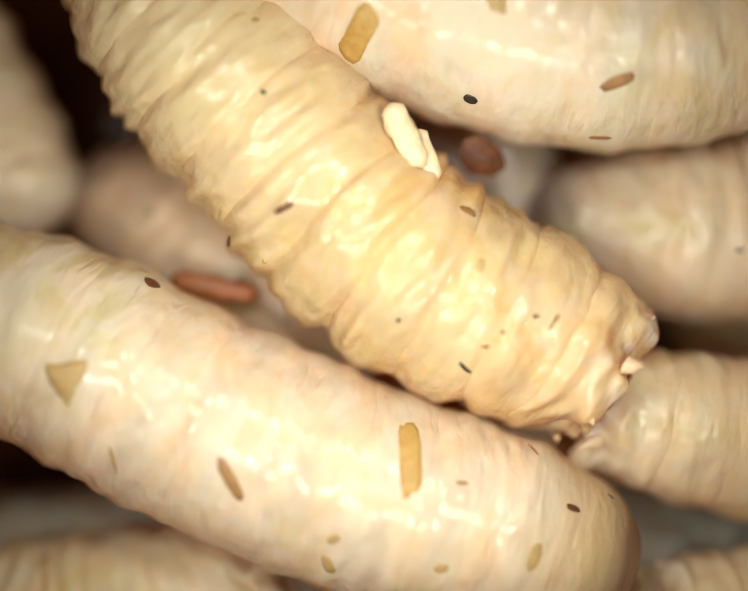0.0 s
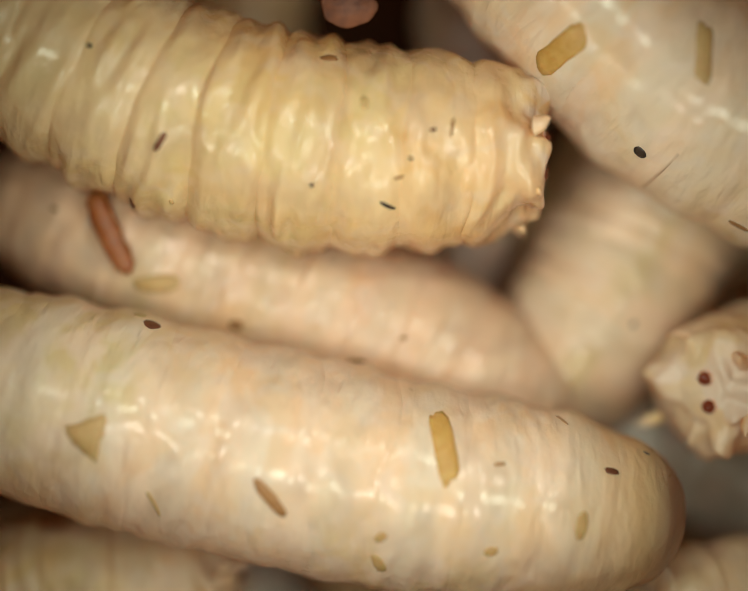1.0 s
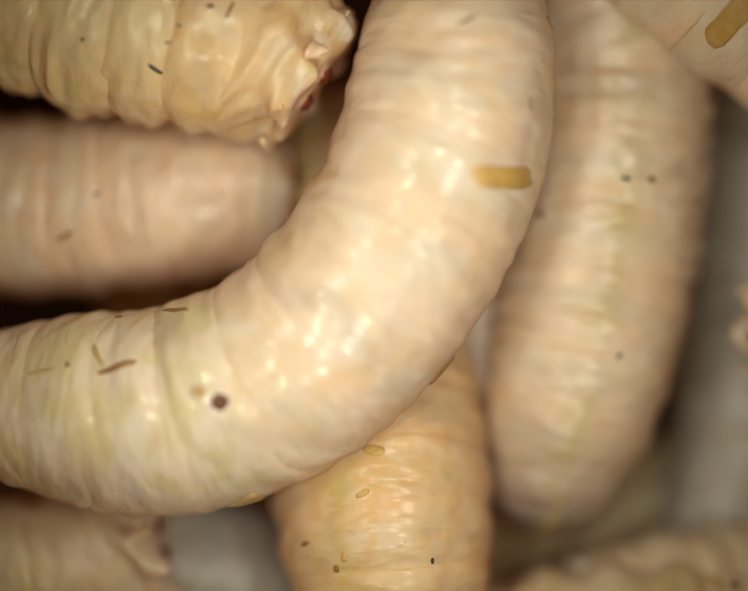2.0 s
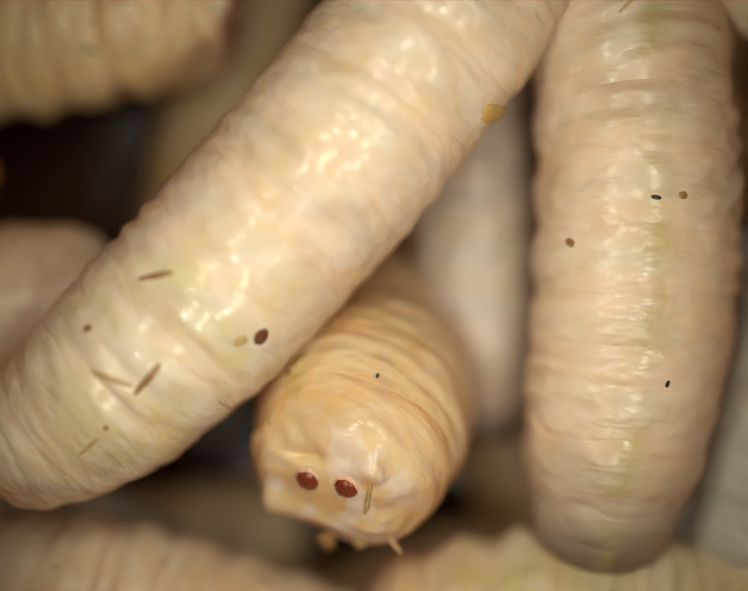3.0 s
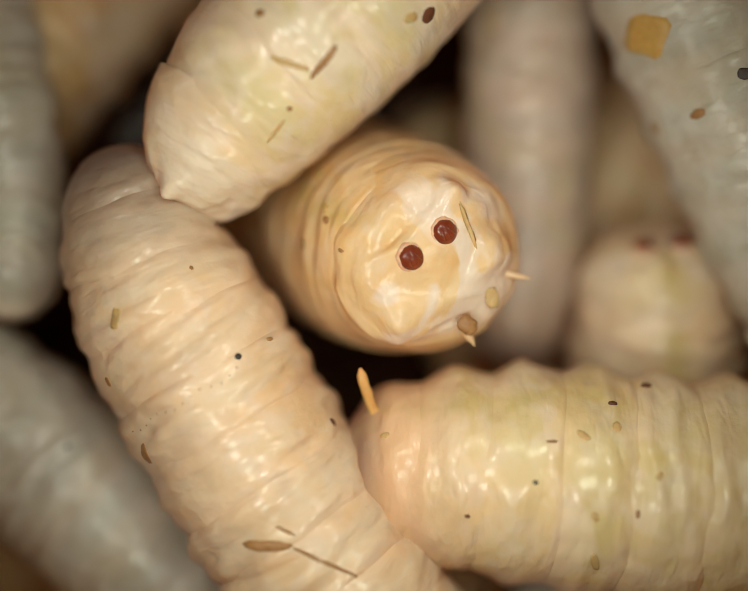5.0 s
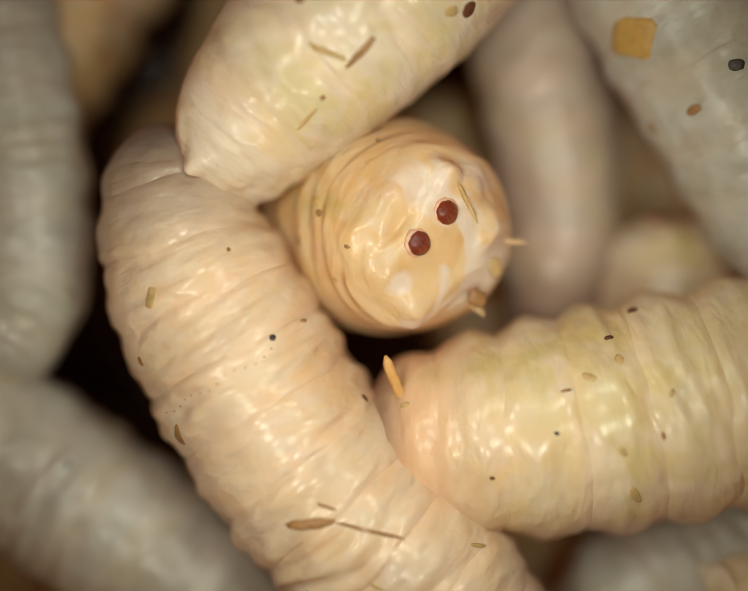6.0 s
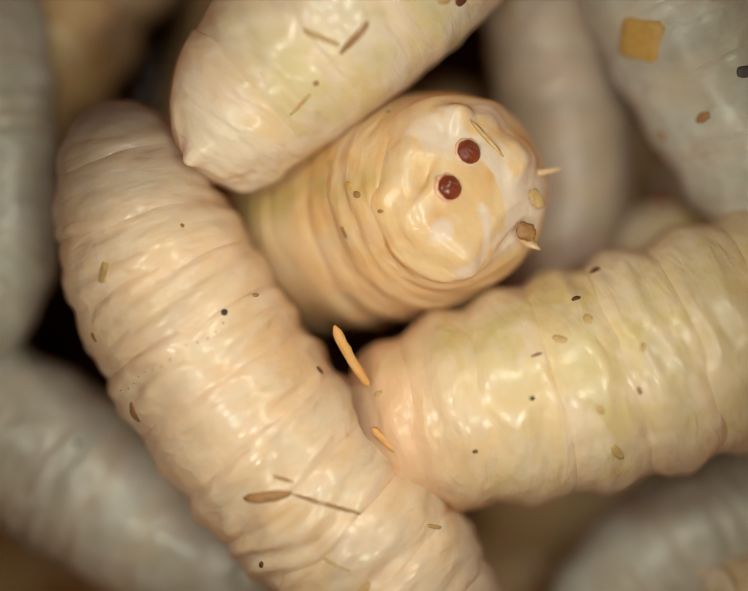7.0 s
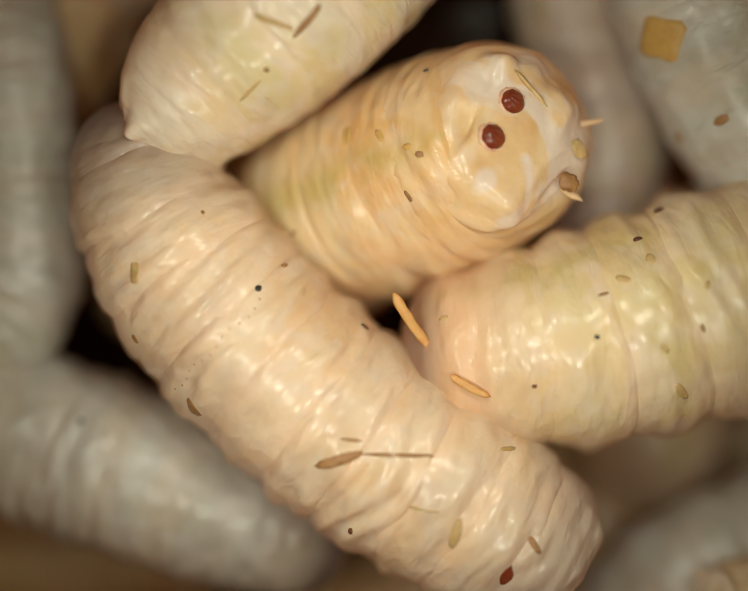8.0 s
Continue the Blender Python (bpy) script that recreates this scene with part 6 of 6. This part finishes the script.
    crawl("grey_edge", 0.0, 0, (-8.09, 3.00, 7.07), (-9.03, 3.95, 7.07), (-10.44, 5.36, 7.07), (-12.33, 7.24, 7.07))
    crawl("grey_edge", 2.2, 0, (-10.44, 2.06, 7.07), (-11.38, 3.00, 7.07), (-12.33, 4.89, 7.07), (-13.27, 6.77, 7.07))
    crawl("grey_edge", 4.0, 0, (-8.56, -0.76, 7.07), (-9.03, 0.37, 7.07), (-9.31, 2.06, 7.07), (-9.50, 4.42, 7.07))
    crawl("grey_edge", 4.5, 0, (-7.62, 0.93, 7.07), (-7.62, 1.87, 7.07), (-7.81, 3.47, 7.07), (-8.18, 5.36, 7.07))
    crawl("grey_edge", 5.3, 0, (-7.62, -1.23, 7.07), (-7.24, -0.01, 7.07), (-7.24, 1.87, 7.07), (-7.62, 3.95, 7.07))
    crawl("grey_edge", 5.8, 0, (-7.81, -1.70, 7.07), (-7.05, -0.29, 7.07), (-6.86, 1.69, 7.07), (-7.24, 3.95, 7.07))
    crawl("grey_edge", 6.0, 0, (-7.71, -1.52, 7.07), (-6.96, -0.01, 7.07), (-6.86, 1.78, 7.07), (-7.24, 3.95, 7.07))
    crawl("grey_edge", 6.5, 0, (-8.50, -0.84, 7.07), (-7.94, 0.67, 7.07), (-7.75, 2.36, 7.07), (-8.03, 4.44, 7.07))
    crawl("grey_edge", 7.0, 0, (-8.18, -0.95, 7.07), (-7.62, 0.37, 7.07), (-7.43, 2.06, 7.07), (-7.62, 3.95, 7.07))
    crawl("grey_edge", 7.5, 0, (-8.38, -1.34, 6.80), (-7.33, -0.01, 6.80), (-7.05, 1.80, 6.80), (-7.43, 3.98, 6.80))
    crawl("grey_edge", 8.0, 0, (-8.47, -1.91, 6.80), (-7.33, -0.29, 6.80), (-6.95, 1.32, 6.80), (-7.24, 3.51, 6.80))
    crawl("pale_edge", 0.0, 4.46, (11.69, 3.20, 5.29), (11.69, 0.19, 5.29), (11.69, -2.82, 5.29))
    crawl("pale_edge", 2.2, 4.46, (11.14, 1.25, 3.77), (10.08, -1.91, 3.77), (9.03, -5.07, 3.77))
    crawl("pale_edge", 3.3, 6.25, (8.25, 2.02, 7.70), (7.69, -0.75, 7.70), (7.14, -3.51, 7.70))
    crawl("pale_edge", 3.4, 6.25, (7.88, 2.94, 7.70), (7.51, -0.75, 7.70), (7.05, -4.43, 7.70))
    crawl("pale_edge", 3.5, 6.25, (7.88, 3.86, 7.70), (7.42, 0.17, 7.70), (7.42, -4.43, 7.70))
    crawl("pale_edge", 3.6, 6.25, (7.69, 3.86, 7.70), (7.14, 0.17, 7.70), (7.05, -4.43, 7.70))
    crawl("pale_edge", 3.8, 6.25, (7.88, 4.78, 7.70), (7.88, 1.10, 7.70), (8.06, -3.51, 7.70))
    crawl("pale_edge", 4.0, 6.25, (6.96, 5.70, 7.70), (7.51, 1.10, 7.70), (8.61, -3.05, 7.70))
    crawl("pale_edge", 4.1, 4.46, (7.51, 6.62, 7.70), (7.97, 2.94, 7.70), (8.61, -0.75, 7.70))
    crawl("pale_edge", 4.2, 4.46, (6.77, 7.54, 7.70), (7.51, 4.32, 7.70), (8.61, 1.10, 7.70))
    crawl("pale_edge", 4.4, 4.46, (5.85, 7.54, 7.70), (6.77, 4.78, 7.70), (7.88, 2.02, 7.70))
    crawl("pale_edge", 4.5, 4.46, (5.67, 7.54, 7.70), (6.77, 4.78, 7.70), (7.88, 2.02, 7.70))
    crawl("pale_edge", 4.7, 4.46, (5.67, 7.54, 7.70), (6.77, 4.78, 7.70), (7.88, 2.02, 7.70))
    crawl("pale_edge", 5.8, 4.46, (4.75, 7.54, 7.70), (6.13, 5.14, 7.70), (7.51, 2.66, 7.70))
    crawl("pale_edge", 6.0, 4.46, (4.93, 7.54, 7.70), (6.31, 5.14, 7.70), (7.69, 2.75, 7.70))
    crawl("pale_edge", 6.5, 4.46, (4.62, 7.18, 7.70), (6.09, 4.69, 7.70), (7.56, 2.30, 7.70))
    crawl("pale_edge", 7.0, 4.46, (5.30, 7.54, 7.70), (6.50, 4.96, 7.70), (7.88, 2.66, 7.70))
    crawl("pale_edge", 7.5, 4.46, (5.67, 7.54, 7.70), (6.68, 4.78, 7.70), (7.88, 2.48, 7.70))
    crawl("pale_edge", 8.0, 4.46, (5.85, 7.54, 7.70), (6.87, 4.96, 7.70), (7.97, 2.94, 7.70))
    crawl("grey_behind", 0.0, 3.57, (0.16, 7.17, 5.46), (1.65, 4.67, 5.46), (2.65, 2.18, 5.46), (2.15, -0.81, 5.46))
    crawl("grey_behind", 0.5, 3.57, (1.23, 6.55, 3.68), (2.81, 3.37, 3.68), (3.34, 0.73, 3.68), (2.28, -1.91, 3.68))
    crawl("grey_behind", 1.0, 3.57, (2.28, 7.60, 3.68), (2.28, 3.37, 3.68), (1.86, 0.20, 3.68), (2.28, -2.97, 3.68))
    crawl("grey_behind", 1.2, 3.57, (2.81, 7.60, 3.68), (2.39, 3.37, 3.68), (2.07, 0.20, 3.68), (1.86, -2.97, 3.68))
    crawl("grey_behind", 1.5, 3.57, (2.95, 8.16, 5.46), (2.35, 5.17, 5.46), (1.95, 2.68, 5.46), (1.75, -0.81, 5.46))
    crawl("grey_behind", 2.2, 3.57, (2.65, 4.18, 5.46), (2.15, 1.19, 5.46), (1.95, -1.80, 5.46), (2.15, -4.79, 5.46))
    crawl("grey_behind", 3.3, 3.57, (1.16, 6.17, 5.46), (1.46, 3.18, 5.46), (1.75, 0.19, 5.46), (1.95, -2.80, 5.46))
    crawl("grey_behind", 3.5, 3.57, (0.66, 6.17, 5.46), (0.86, 3.18, 5.46), (0.96, 0.19, 5.46), (1.16, -2.80, 5.46))
    crawl("grey_behind", 4.0, 3.57, (2.19, 7.63, 3.59), (2.30, 5.54, 3.41), (2.42, 3.10, 3.23), (2.59, 0.65, 2.52))
    crawl("grey_behind", 4.2, 3.57, (2.84, 6.38, 4.48), (2.96, 3.31, 4.30), (2.26, 0.20, 3.95), (1.86, -2.96, 3.77))
    crawl("grey_behind", 4.5, 3.57, (3.35, 7.17, 5.46), (3.25, 4.18, 5.46), (2.95, 1.19, 5.46), (2.75, -1.80, 5.46))
    crawl("grey_behind", 4.7, 3.57, (3.35, 7.17, 5.46), (3.25, 4.18, 5.46), (2.95, 1.19, 5.46), (2.75, -1.80, 5.46))
    crawl("grey_behind", 5.8, 3.57, (2.95, 7.66, 5.46), (3.35, 5.17, 5.46), (3.85, 2.68, 5.46), (3.75, 0.19, 5.46))
    crawl("grey_behind", 6.0, 3.57, (2.95, 7.66, 5.46), (3.35, 5.17, 5.46), (3.85, 2.68, 5.46), (3.75, 0.19, 5.46))
    crawl("grey_behind", 7.0, 3.57, (3.35, 7.66, 5.46), (3.75, 5.17, 5.46), (4.05, 2.68, 5.46), (3.75, 0.19, 5.46))
    crawl("grey_behind", 8.0, 3.57, (3.95, 7.66, 5.46), (4.35, 5.37, 5.46), (4.84, 3.18, 5.46), (4.54, 0.19, 5.46))
    crawl("grey_low", 0.0, 3.57, (1.65, -4.57, 4.60), (4.13, -5.36, 4.60), (6.60, -5.46, 4.60), (9.57, -5.36, 4.60))
    crawl("grey_low", 0.8, 3.57, (5.62, -4.90, 4.30), (7.60, -5.40, 4.30), (9.58, -5.90, 4.30), (11.56, -6.40, 4.30))
    crawl("grey_low", 1.4, 3.57, (8.09, 1.18, 4.60), (9.08, -1.30, 4.60), (9.58, -3.77, 4.60), (10.07, -6.75, 4.60))
    crawl("grey_low", 1.8, 3.57, (8.53, 1.23, 4.10), (8.42, -1.88, 4.10), (7.88, -4.47, 4.10), (6.83, -7.06, 4.10))
    crawl("grey_low", 2.2, 3.57, (8.64, 1.23, 4.10), (8.53, -1.36, 4.10), (8.10, -3.95, 4.10), (7.05, -6.54, 4.10))
    crawl("grey_low", 3.3, 3.57, (6.60, -3.77, 5.64), (6.10, -4.76, 5.64), (5.11, -6.25, 5.64), (4.12, -7.74, 5.64))
    crawl("grey_low", 4.0, 3.57, (7.09, -6.25, 5.64), (5.61, -6.75, 5.64), (4.12, -7.24, 5.64), (2.14, -7.74, 5.64))
    crawl("grey_low", 5.8, 3.57, (8.42, -4.19, 6.18), (6.96, -5.16, 6.18), (5.50, -6.13, 6.18), (4.53, -7.59, 6.18))
    crawl("grey_low", 7.0, 3.57, (9.10, -3.80, 6.18), (7.45, -4.77, 6.18), (5.99, -5.55, 6.18), (4.72, -7.20, 6.18))
    crawl("grey_low", 7.5, 3.57, (9.10, -4.09, 6.18), (7.64, -5.07, 6.18), (6.18, -6.04, 6.18), (5.21, -7.69, 6.18))
    crawl("grey_low", 8.0, 3.57, (9.77, -4.37, 5.64), (8.28, -5.16, 5.64), (6.79, -5.85, 5.64), (5.31, -7.14, 5.64))
    crawl("pale_corner", 0.0, 0, (-6.87, 1.36, 6.09), (-7.45, 2.14, 6.09), (-8.13, 3.31, 6.09), (-9.11, 5.06, 6.09))
    crawl("pale_corner", 0.3, 0, (-7.06, 1.65, 6.09), (-7.65, 2.62, 6.09), (-8.62, 4.09, 6.09), (-9.60, 5.55, 6.09))
    crawl("pale_corner", 0.5, 0, (-8.62, 2.62, 6.09), (-9.11, 3.60, 6.09), (-10.08, 5.06, 6.09), (-11.06, 6.04, 6.09))
    crawl("pale_corner", 4.0, 0, (-11.13, 0.71, 4.57), (-10.11, 1.74, 4.57), (-8.57, 3.28, 4.57), (-7.03, 5.33, 4.57))
    crawl("pale_corner", 4.5, 0, (-9.29, 2.04, 4.57), (-8.26, 2.97, 4.57), (-6.82, 4.51, 4.57), (-5.48, 6.15, 4.57))
    crawl("pale_corner", 5.8, 0, (-10.11, 2.76, 4.57), (-8.87, 4.00, 4.57), (-7.44, 5.54, 4.57), (-6.00, 7.18, 4.57))
    crawl("pale_corner", 8.0, 0, (-10.11, 3.28, 4.57), (-8.87, 4.30, 4.57), (-7.44, 5.74, 4.57), (-6.00, 7.18, 4.57))
    crawl("pale_low", 0.0, 0, (-2.12, -5.51, 6.89), (-3.45, -5.79, 6.89), (-5.06, -6.08, 6.89), (-7.43, -6.45, 6.89))
    crawl("pale_low", 0.5, 0, (-2.31, -5.32, 6.89), (-3.64, -5.22, 6.89), (-5.35, -5.22, 6.89), (-7.43, -5.32, 6.89))
    crawl("pale_low", 0.8, 0, (-2.88, -5.41, 6.89), (-4.11, -5.22, 6.89), (-5.72, -5.22, 6.89), (-7.43, -5.51, 6.89))
    crawl("pale_low", 1.2, 0, (-2.88, -5.98, 6.89), (-4.59, -5.98, 6.89), (-6.01, -6.17, 6.89), (-7.43, -6.45, 6.89))
    crawl("pale_low", 1.5, 0, (-1.93, -5.51, 6.89), (-3.64, -5.32, 6.89), (-5.54, -5.41, 6.89), (-7.43, -5.70, 6.89))
    crawl("pale_low", 1.8, 0, (-5.25, -4.56, 6.89), (-6.48, -5.13, 6.89), (-7.90, -5.79, 6.89), (-9.33, -6.45, 6.89))
    crawl("pale_low", 2.0, 0, (-4.40, -4.84, 6.89), (-5.72, -5.13, 6.89), (-7.24, -5.51, 6.89), (-8.85, -5.98, 6.89))
    crawl("pale_low", 2.2, 0, (-1.74, -4.84, 6.89), (-3.45, -4.94, 6.89), (-5.54, -5.32, 6.89), (-7.43, -5.98, 6.89))
    crawl("pale_low", 3.3, 0, (-4.59, -6.93, 6.89), (-6.01, -6.93, 6.89), (-7.43, -7.21, 6.89), (-8.85, -7.40, 6.89))
    crawl("pale_low", 8.0, 0, (-4.59, -7.59, 6.89), (-6.01, -7.59, 6.89), (-7.43, -7.88, 6.89), (-8.85, -8.16, 6.89))
    crawl("bottom_a", 0.0, 1.56, (-4.67, 0.44, 2.25), (-3.26, 5.05, 2.34), (-2.32, 10.12, 2.25))
    crawl("bottom_a", 2.0, 1.56, (-4.79, 0.46, 2.25), (-3.30, 5.04, 2.34), (-2.26, 10.09, 2.25))
    crawl("bottom_a", 4.0, 1.56, (-3.35, 1.49, 2.25), (-2.75, 6.22, 2.34), (-2.61, 11.42, 2.25))
    crawl("bottom_a", 6.0, 1.56, (-4.30, 0.55, 2.25), (-2.88, 5.15, 2.34), (-1.92, 10.22, 2.25))
    crawl("bottom_a", 8.0, 1.56, (-4.74, 0.62, 2.25), (-3.26, 5.21, 2.34), (-2.24, 10.26, 2.25))
    crawl("bottom_b", 0.0, 1.56, (4.52, -0.18, 2.25), (6.76, 4.13, 2.34), (8.59, 8.91, 2.25))
    crawl("bottom_b", 2.0, 1.56, (3.82, 0.32, 2.25), (6.20, 4.57, 2.34), (8.16, 9.28, 2.25))
    crawl("bottom_b", 4.0, 1.56, (4.11, -0.06, 2.25), (6.67, 4.09, 2.34), (8.82, 8.71, 2.25))
    crawl("bottom_b", 6.0, 1.56, (3.81, 0.02, 2.25), (6.10, 4.31, 2.34), (7.98, 9.06, 2.25))
    crawl("bottom_b", 8.0, 1.56, (3.96, 0.51, 2.25), (6.47, 4.69, 2.34), (8.58, 9.33, 2.25))
    crawl("bottom_c", 0.0, 1.56, (2.86, -5.08, 2.25), (2.24, -0.39, 2.34), (1.19, 4.73, 2.25))
    crawl("bottom_c", 2.0, 1.56, (3.72, -4.42, 2.25), (2.65, 0.17, 2.34), (1.14, 5.20, 2.25))
    crawl("bottom_c", 4.0, 1.56, (3.79, -4.92, 2.25), (2.67, -0.35, 2.34), (1.11, 4.67, 2.25))
    crawl("bottom_c", 6.0, 1.56, (3.67, -4.53, 2.25), (2.61, 0.06, 2.34), (1.13, 5.10, 2.25))
    crawl("bottom_c", 8.0, 1.56, (3.31, -4.37, 2.25), (2.54, 0.29, 2.34), (1.35, 5.39, 2.25))
    crawl("bottom_d", 0.0, 1.56, (7.56, 3.89, 2.25), (8.40, -1.26, 2.34), (8.83, -5.98, 2.25))
    crawl("bottom_d", 2.0, 1.56, (7.71, 3.71, 2.25), (8.23, -1.47, 2.34), (8.36, -6.22, 2.25))
    crawl("bottom_d", 4.0, 1.56, (6.99, 3.59, 2.25), (8.10, -1.53, 2.34), (8.80, -6.21, 2.25))
    crawl("bottom_d", 6.0, 1.56, (6.21, 3.39, 2.25), (7.85, -1.59, 2.34), (9.10, -6.14, 2.25))
    crawl("bottom_d", 8.0, 1.56, (7.53, 3.70, 2.25), (8.24, -1.47, 2.34), (8.55, -6.20, 2.25))
    crawl("bottom_e", 0.0, 1.56, (-10.62, -6.41, 2.25), (-5.45, -5.92, 2.34), (-0.76, -5.02, 2.25))
    crawl("bottom_e", 2.0, 1.56, (-10.44, -6.46, 2.25), (-5.31, -5.73, 2.34), (-0.66, -4.59, 2.25))
    crawl("bottom_e", 4.0, 1.56, (-11.12, -6.45, 2.25), (-5.91, -6.31, 2.34), (-1.18, -5.77, 2.25))
    crawl("bottom_e", 6.0, 1.56, (-11.02, -6.73, 2.25), (-5.90, -5.93, 2.34), (-1.26, -4.73, 2.25))
    crawl("bottom_e", 8.0, 1.56, (-10.90, -5.95, 2.25), (-5.71, -5.68, 2.34), (-0.99, -4.99, 2.25))
    crawl("bottom_f", 0.0, 1.56, (-0.19, -8.20, 2.25), (4.61, -6.48, 2.34), (8.99, -4.36, 2.25))
    crawl("bottom_f", 2.0, 1.56, (-0.12, -7.41, 2.25), (4.67, -5.65, 2.34), (9.03, -3.48, 2.25))
    crawl("bottom_f", 4.0, 1.56, (-0.30, -7.58, 2.25), (4.67, -6.32, 2.34), (9.22, -4.66, 2.25))
    crawl("bottom_f", 6.0, 1.56, (-0.27, -7.58, 2.25), (4.65, -6.19, 2.34), (9.16, -4.38, 2.25))
    crawl("bottom_f", 8.0, 1.56, (-0.67, -7.66, 2.25), (4.08, -5.81, 2.34), (8.40, -3.55, 2.25))
    walk(SEED_HUSK, [
        (0.0, pose(2.02 * MM, 2.60 * MM, 8.40 * MM, 10, 20, -30)),
        (0.1, pose(1.85 * MM, 2.85 * MM, 8.60 * MM, 12, 15, -30)),
        (0.2, pose(0.92 * MM, 2.96 * MM, 10.60 * MM, 25, 10, -10)),
        (0.3, pose(1.38 * MM, 2.89 * MM, 10.60 * MM, 25, 10, -28)),
        (0.4, pose(0.88 * MM, 3.77 * MM, 10.60 * MM, 25, 5, -28)),
        (0.5, pose(1.08 * MM, 3.99 * MM, 10.60 * MM, 25, 5, -32)),
        (0.6, pose(1.08 * MM, 3.90 * MM, 10.60 * MM, 25, 5, -42)),
        (0.7, pose(0.45 * MM, 4.01 * MM, 10.60 * MM, 25, 5, -35)),
        (0.8, pose(0.74 * MM, 4.43 * MM, 9.90 * MM, 20, 5, -10)),
        (1.0, pose(-0.45 * MM, 5.05 * MM, 10.20 * MM, 12, 0, -5)),
        (1.2, pose(-1.30 * MM, 6.60 * MM, 9.70 * MM, 12, 0, 0)),
        (2.0, pose(-2.20 * MM, 8.60 * MM, 8.80 * MM, 5, 0, 0)),
        (8.0, pose(-2.20 * MM, 9.60 * MM, 7.40 * MM, 5, 0, 0)),
    ])
    walk(FLAKES[0], [
        (0.00, pose(0.54 * MM, 2.80 * MM, 10.10 * MM, 0, 0, -62)),
        (0.20, pose(0.48 * MM, 2.73 * MM, 9.60 * MM, 0, 0, -60)),
        (0.35, pose(0.42 * MM, 2.61 * MM, 8.20 * MM, 0, 0, -50)),
        (8.00, pose(0.47 * MM, 2.93 * MM, 5.00 * MM, 0, 0, -50)),
    ])
    walk(FLAKES[1], [
        (0.00, pose(0.91 * MM, 2.48 * MM, 9.90 * MM, 0, 0, -68)),
        (0.20, pose(0.83 * MM, 2.50 * MM, 9.30 * MM, 0, 0, -65)),
        (0.35, pose(0.78 * MM, 2.45 * MM, 8.00 * MM, 0, 0, -60)),
        (8.00, pose(0.88 * MM, 2.74 * MM, 4.80 * MM, 0, 0, -60)),
    ])
    walk(SLIVER, [
        (0.0, pose(-3.05 * MM, 0.13 * MM, 7.90 * MM, 0, 0, -10)),
        (0.5, pose(-3.33 * MM, 0.88 * MM, 8.20 * MM, 0, 0, -35)),
        (0.8, pose(-4.62 * MM, 1.07 * MM, 8.30 * MM, 0, 0, -60)),
        (1.0, pose(-4.98 * MM, 1.16 * MM, 8.40 * MM, 0, 0, -66)),
        (1.2, pose(-5.95 * MM, 1.72 * MM, 8.00 * MM, 0, 0, -66)),
        (1.5, pose(-7.42 * MM, 2.81 * MM, 6.20 * MM, 0, 0, -60)),
        (8.0, pose(-9.15 * MM, 3.23 * MM, 5.00 * MM, 0, 0, -60)),
    ])
    walk(STRAWS[0], [
        (0.0, pose(1.14 * MM, -6.21 * MM, 5.82 * MM, 0, 0, -60)),
        (3.3, pose(0.35 * MM, -6.12 * MM, 6.27 * MM, 0, 0, -60)),
        (4.0, pose(-0.23 * MM, -4.75 * MM, 6.89 * MM, 0, 0, -60)),
        (4.3, pose(-0.95 * MM, -3.93 * MM, 7.96 * MM, 0, 20, -70)),
        (4.4, pose(-0.82 * MM, -2.28 * MM, 9.04 * MM, 0, 20, -72)),
        (4.5, pose(-0.82 * MM, -2.10 * MM, 9.12 * MM, 0, 20, -70)),
        (4.7, pose(-0.56 * MM, -2.01 * MM, 9.12 * MM, 0, 20, -70)),
        (5.8, pose(0.48 * MM, -1.83 * MM, 9.30 * MM, 0, 15, -68)),
        (6.0, pose(0.44 * MM, -1.69 * MM, 9.39 * MM, 0, 15, -65)),
        (6.5, pose(-0.21 * MM, -1.21 * MM, 9.48 * MM, 0, 15, -62)),
        (7.0, pose(-0.42 * MM, -1.13 * MM, 9.48 * MM, 0, 15, -60)),
        (7.5, pose(0.61 * MM, -0.44 * MM, 9.57 * MM, 0, 15, -50)),
        (8.0, pose(0.69 * MM, -0.52 * MM, 9.57 * MM, 0, 15, -55)),
    ])
    walk(STRAWS[1], [
        (0.0, pose(1.90 * MM, -7.08 * MM, 6.27 * MM, 0, 0, -30)),
        (4.0, pose(0.61 * MM, -5.64 * MM, 7.61 * MM, 0, 0, -30)),
        (4.5, pose(-0.12 * MM, -3.82 * MM, 9.30 * MM, 0, 0, -45)),
        (5.8, pose(0.99 * MM, -3.09 * MM, 9.57 * MM, 0, 0, -45)),
        (6.5, pose(0.56 * MM, -2.65 * MM, 9.66 * MM, 0, 0, -45)),
        (7.0, pose(0.26 * MM, -2.65 * MM, 9.66 * MM, 0, 0, -40)),
        (7.5, pose(1.33 * MM, -1.45 * MM, 9.75 * MM, 0, 0, -30)),
        (8.0, pose(1.70 * MM, -1.63 * MM, 9.84 * MM, 0, 0, -28)),
    ])
    for spec in LARVAE.values():
        hub, rings = body_rows(spec)
        walk(spec["thing"], hub)
        for ob, rows in zip(spec["rings"], rings):
            walk(ob, rows)


motions()
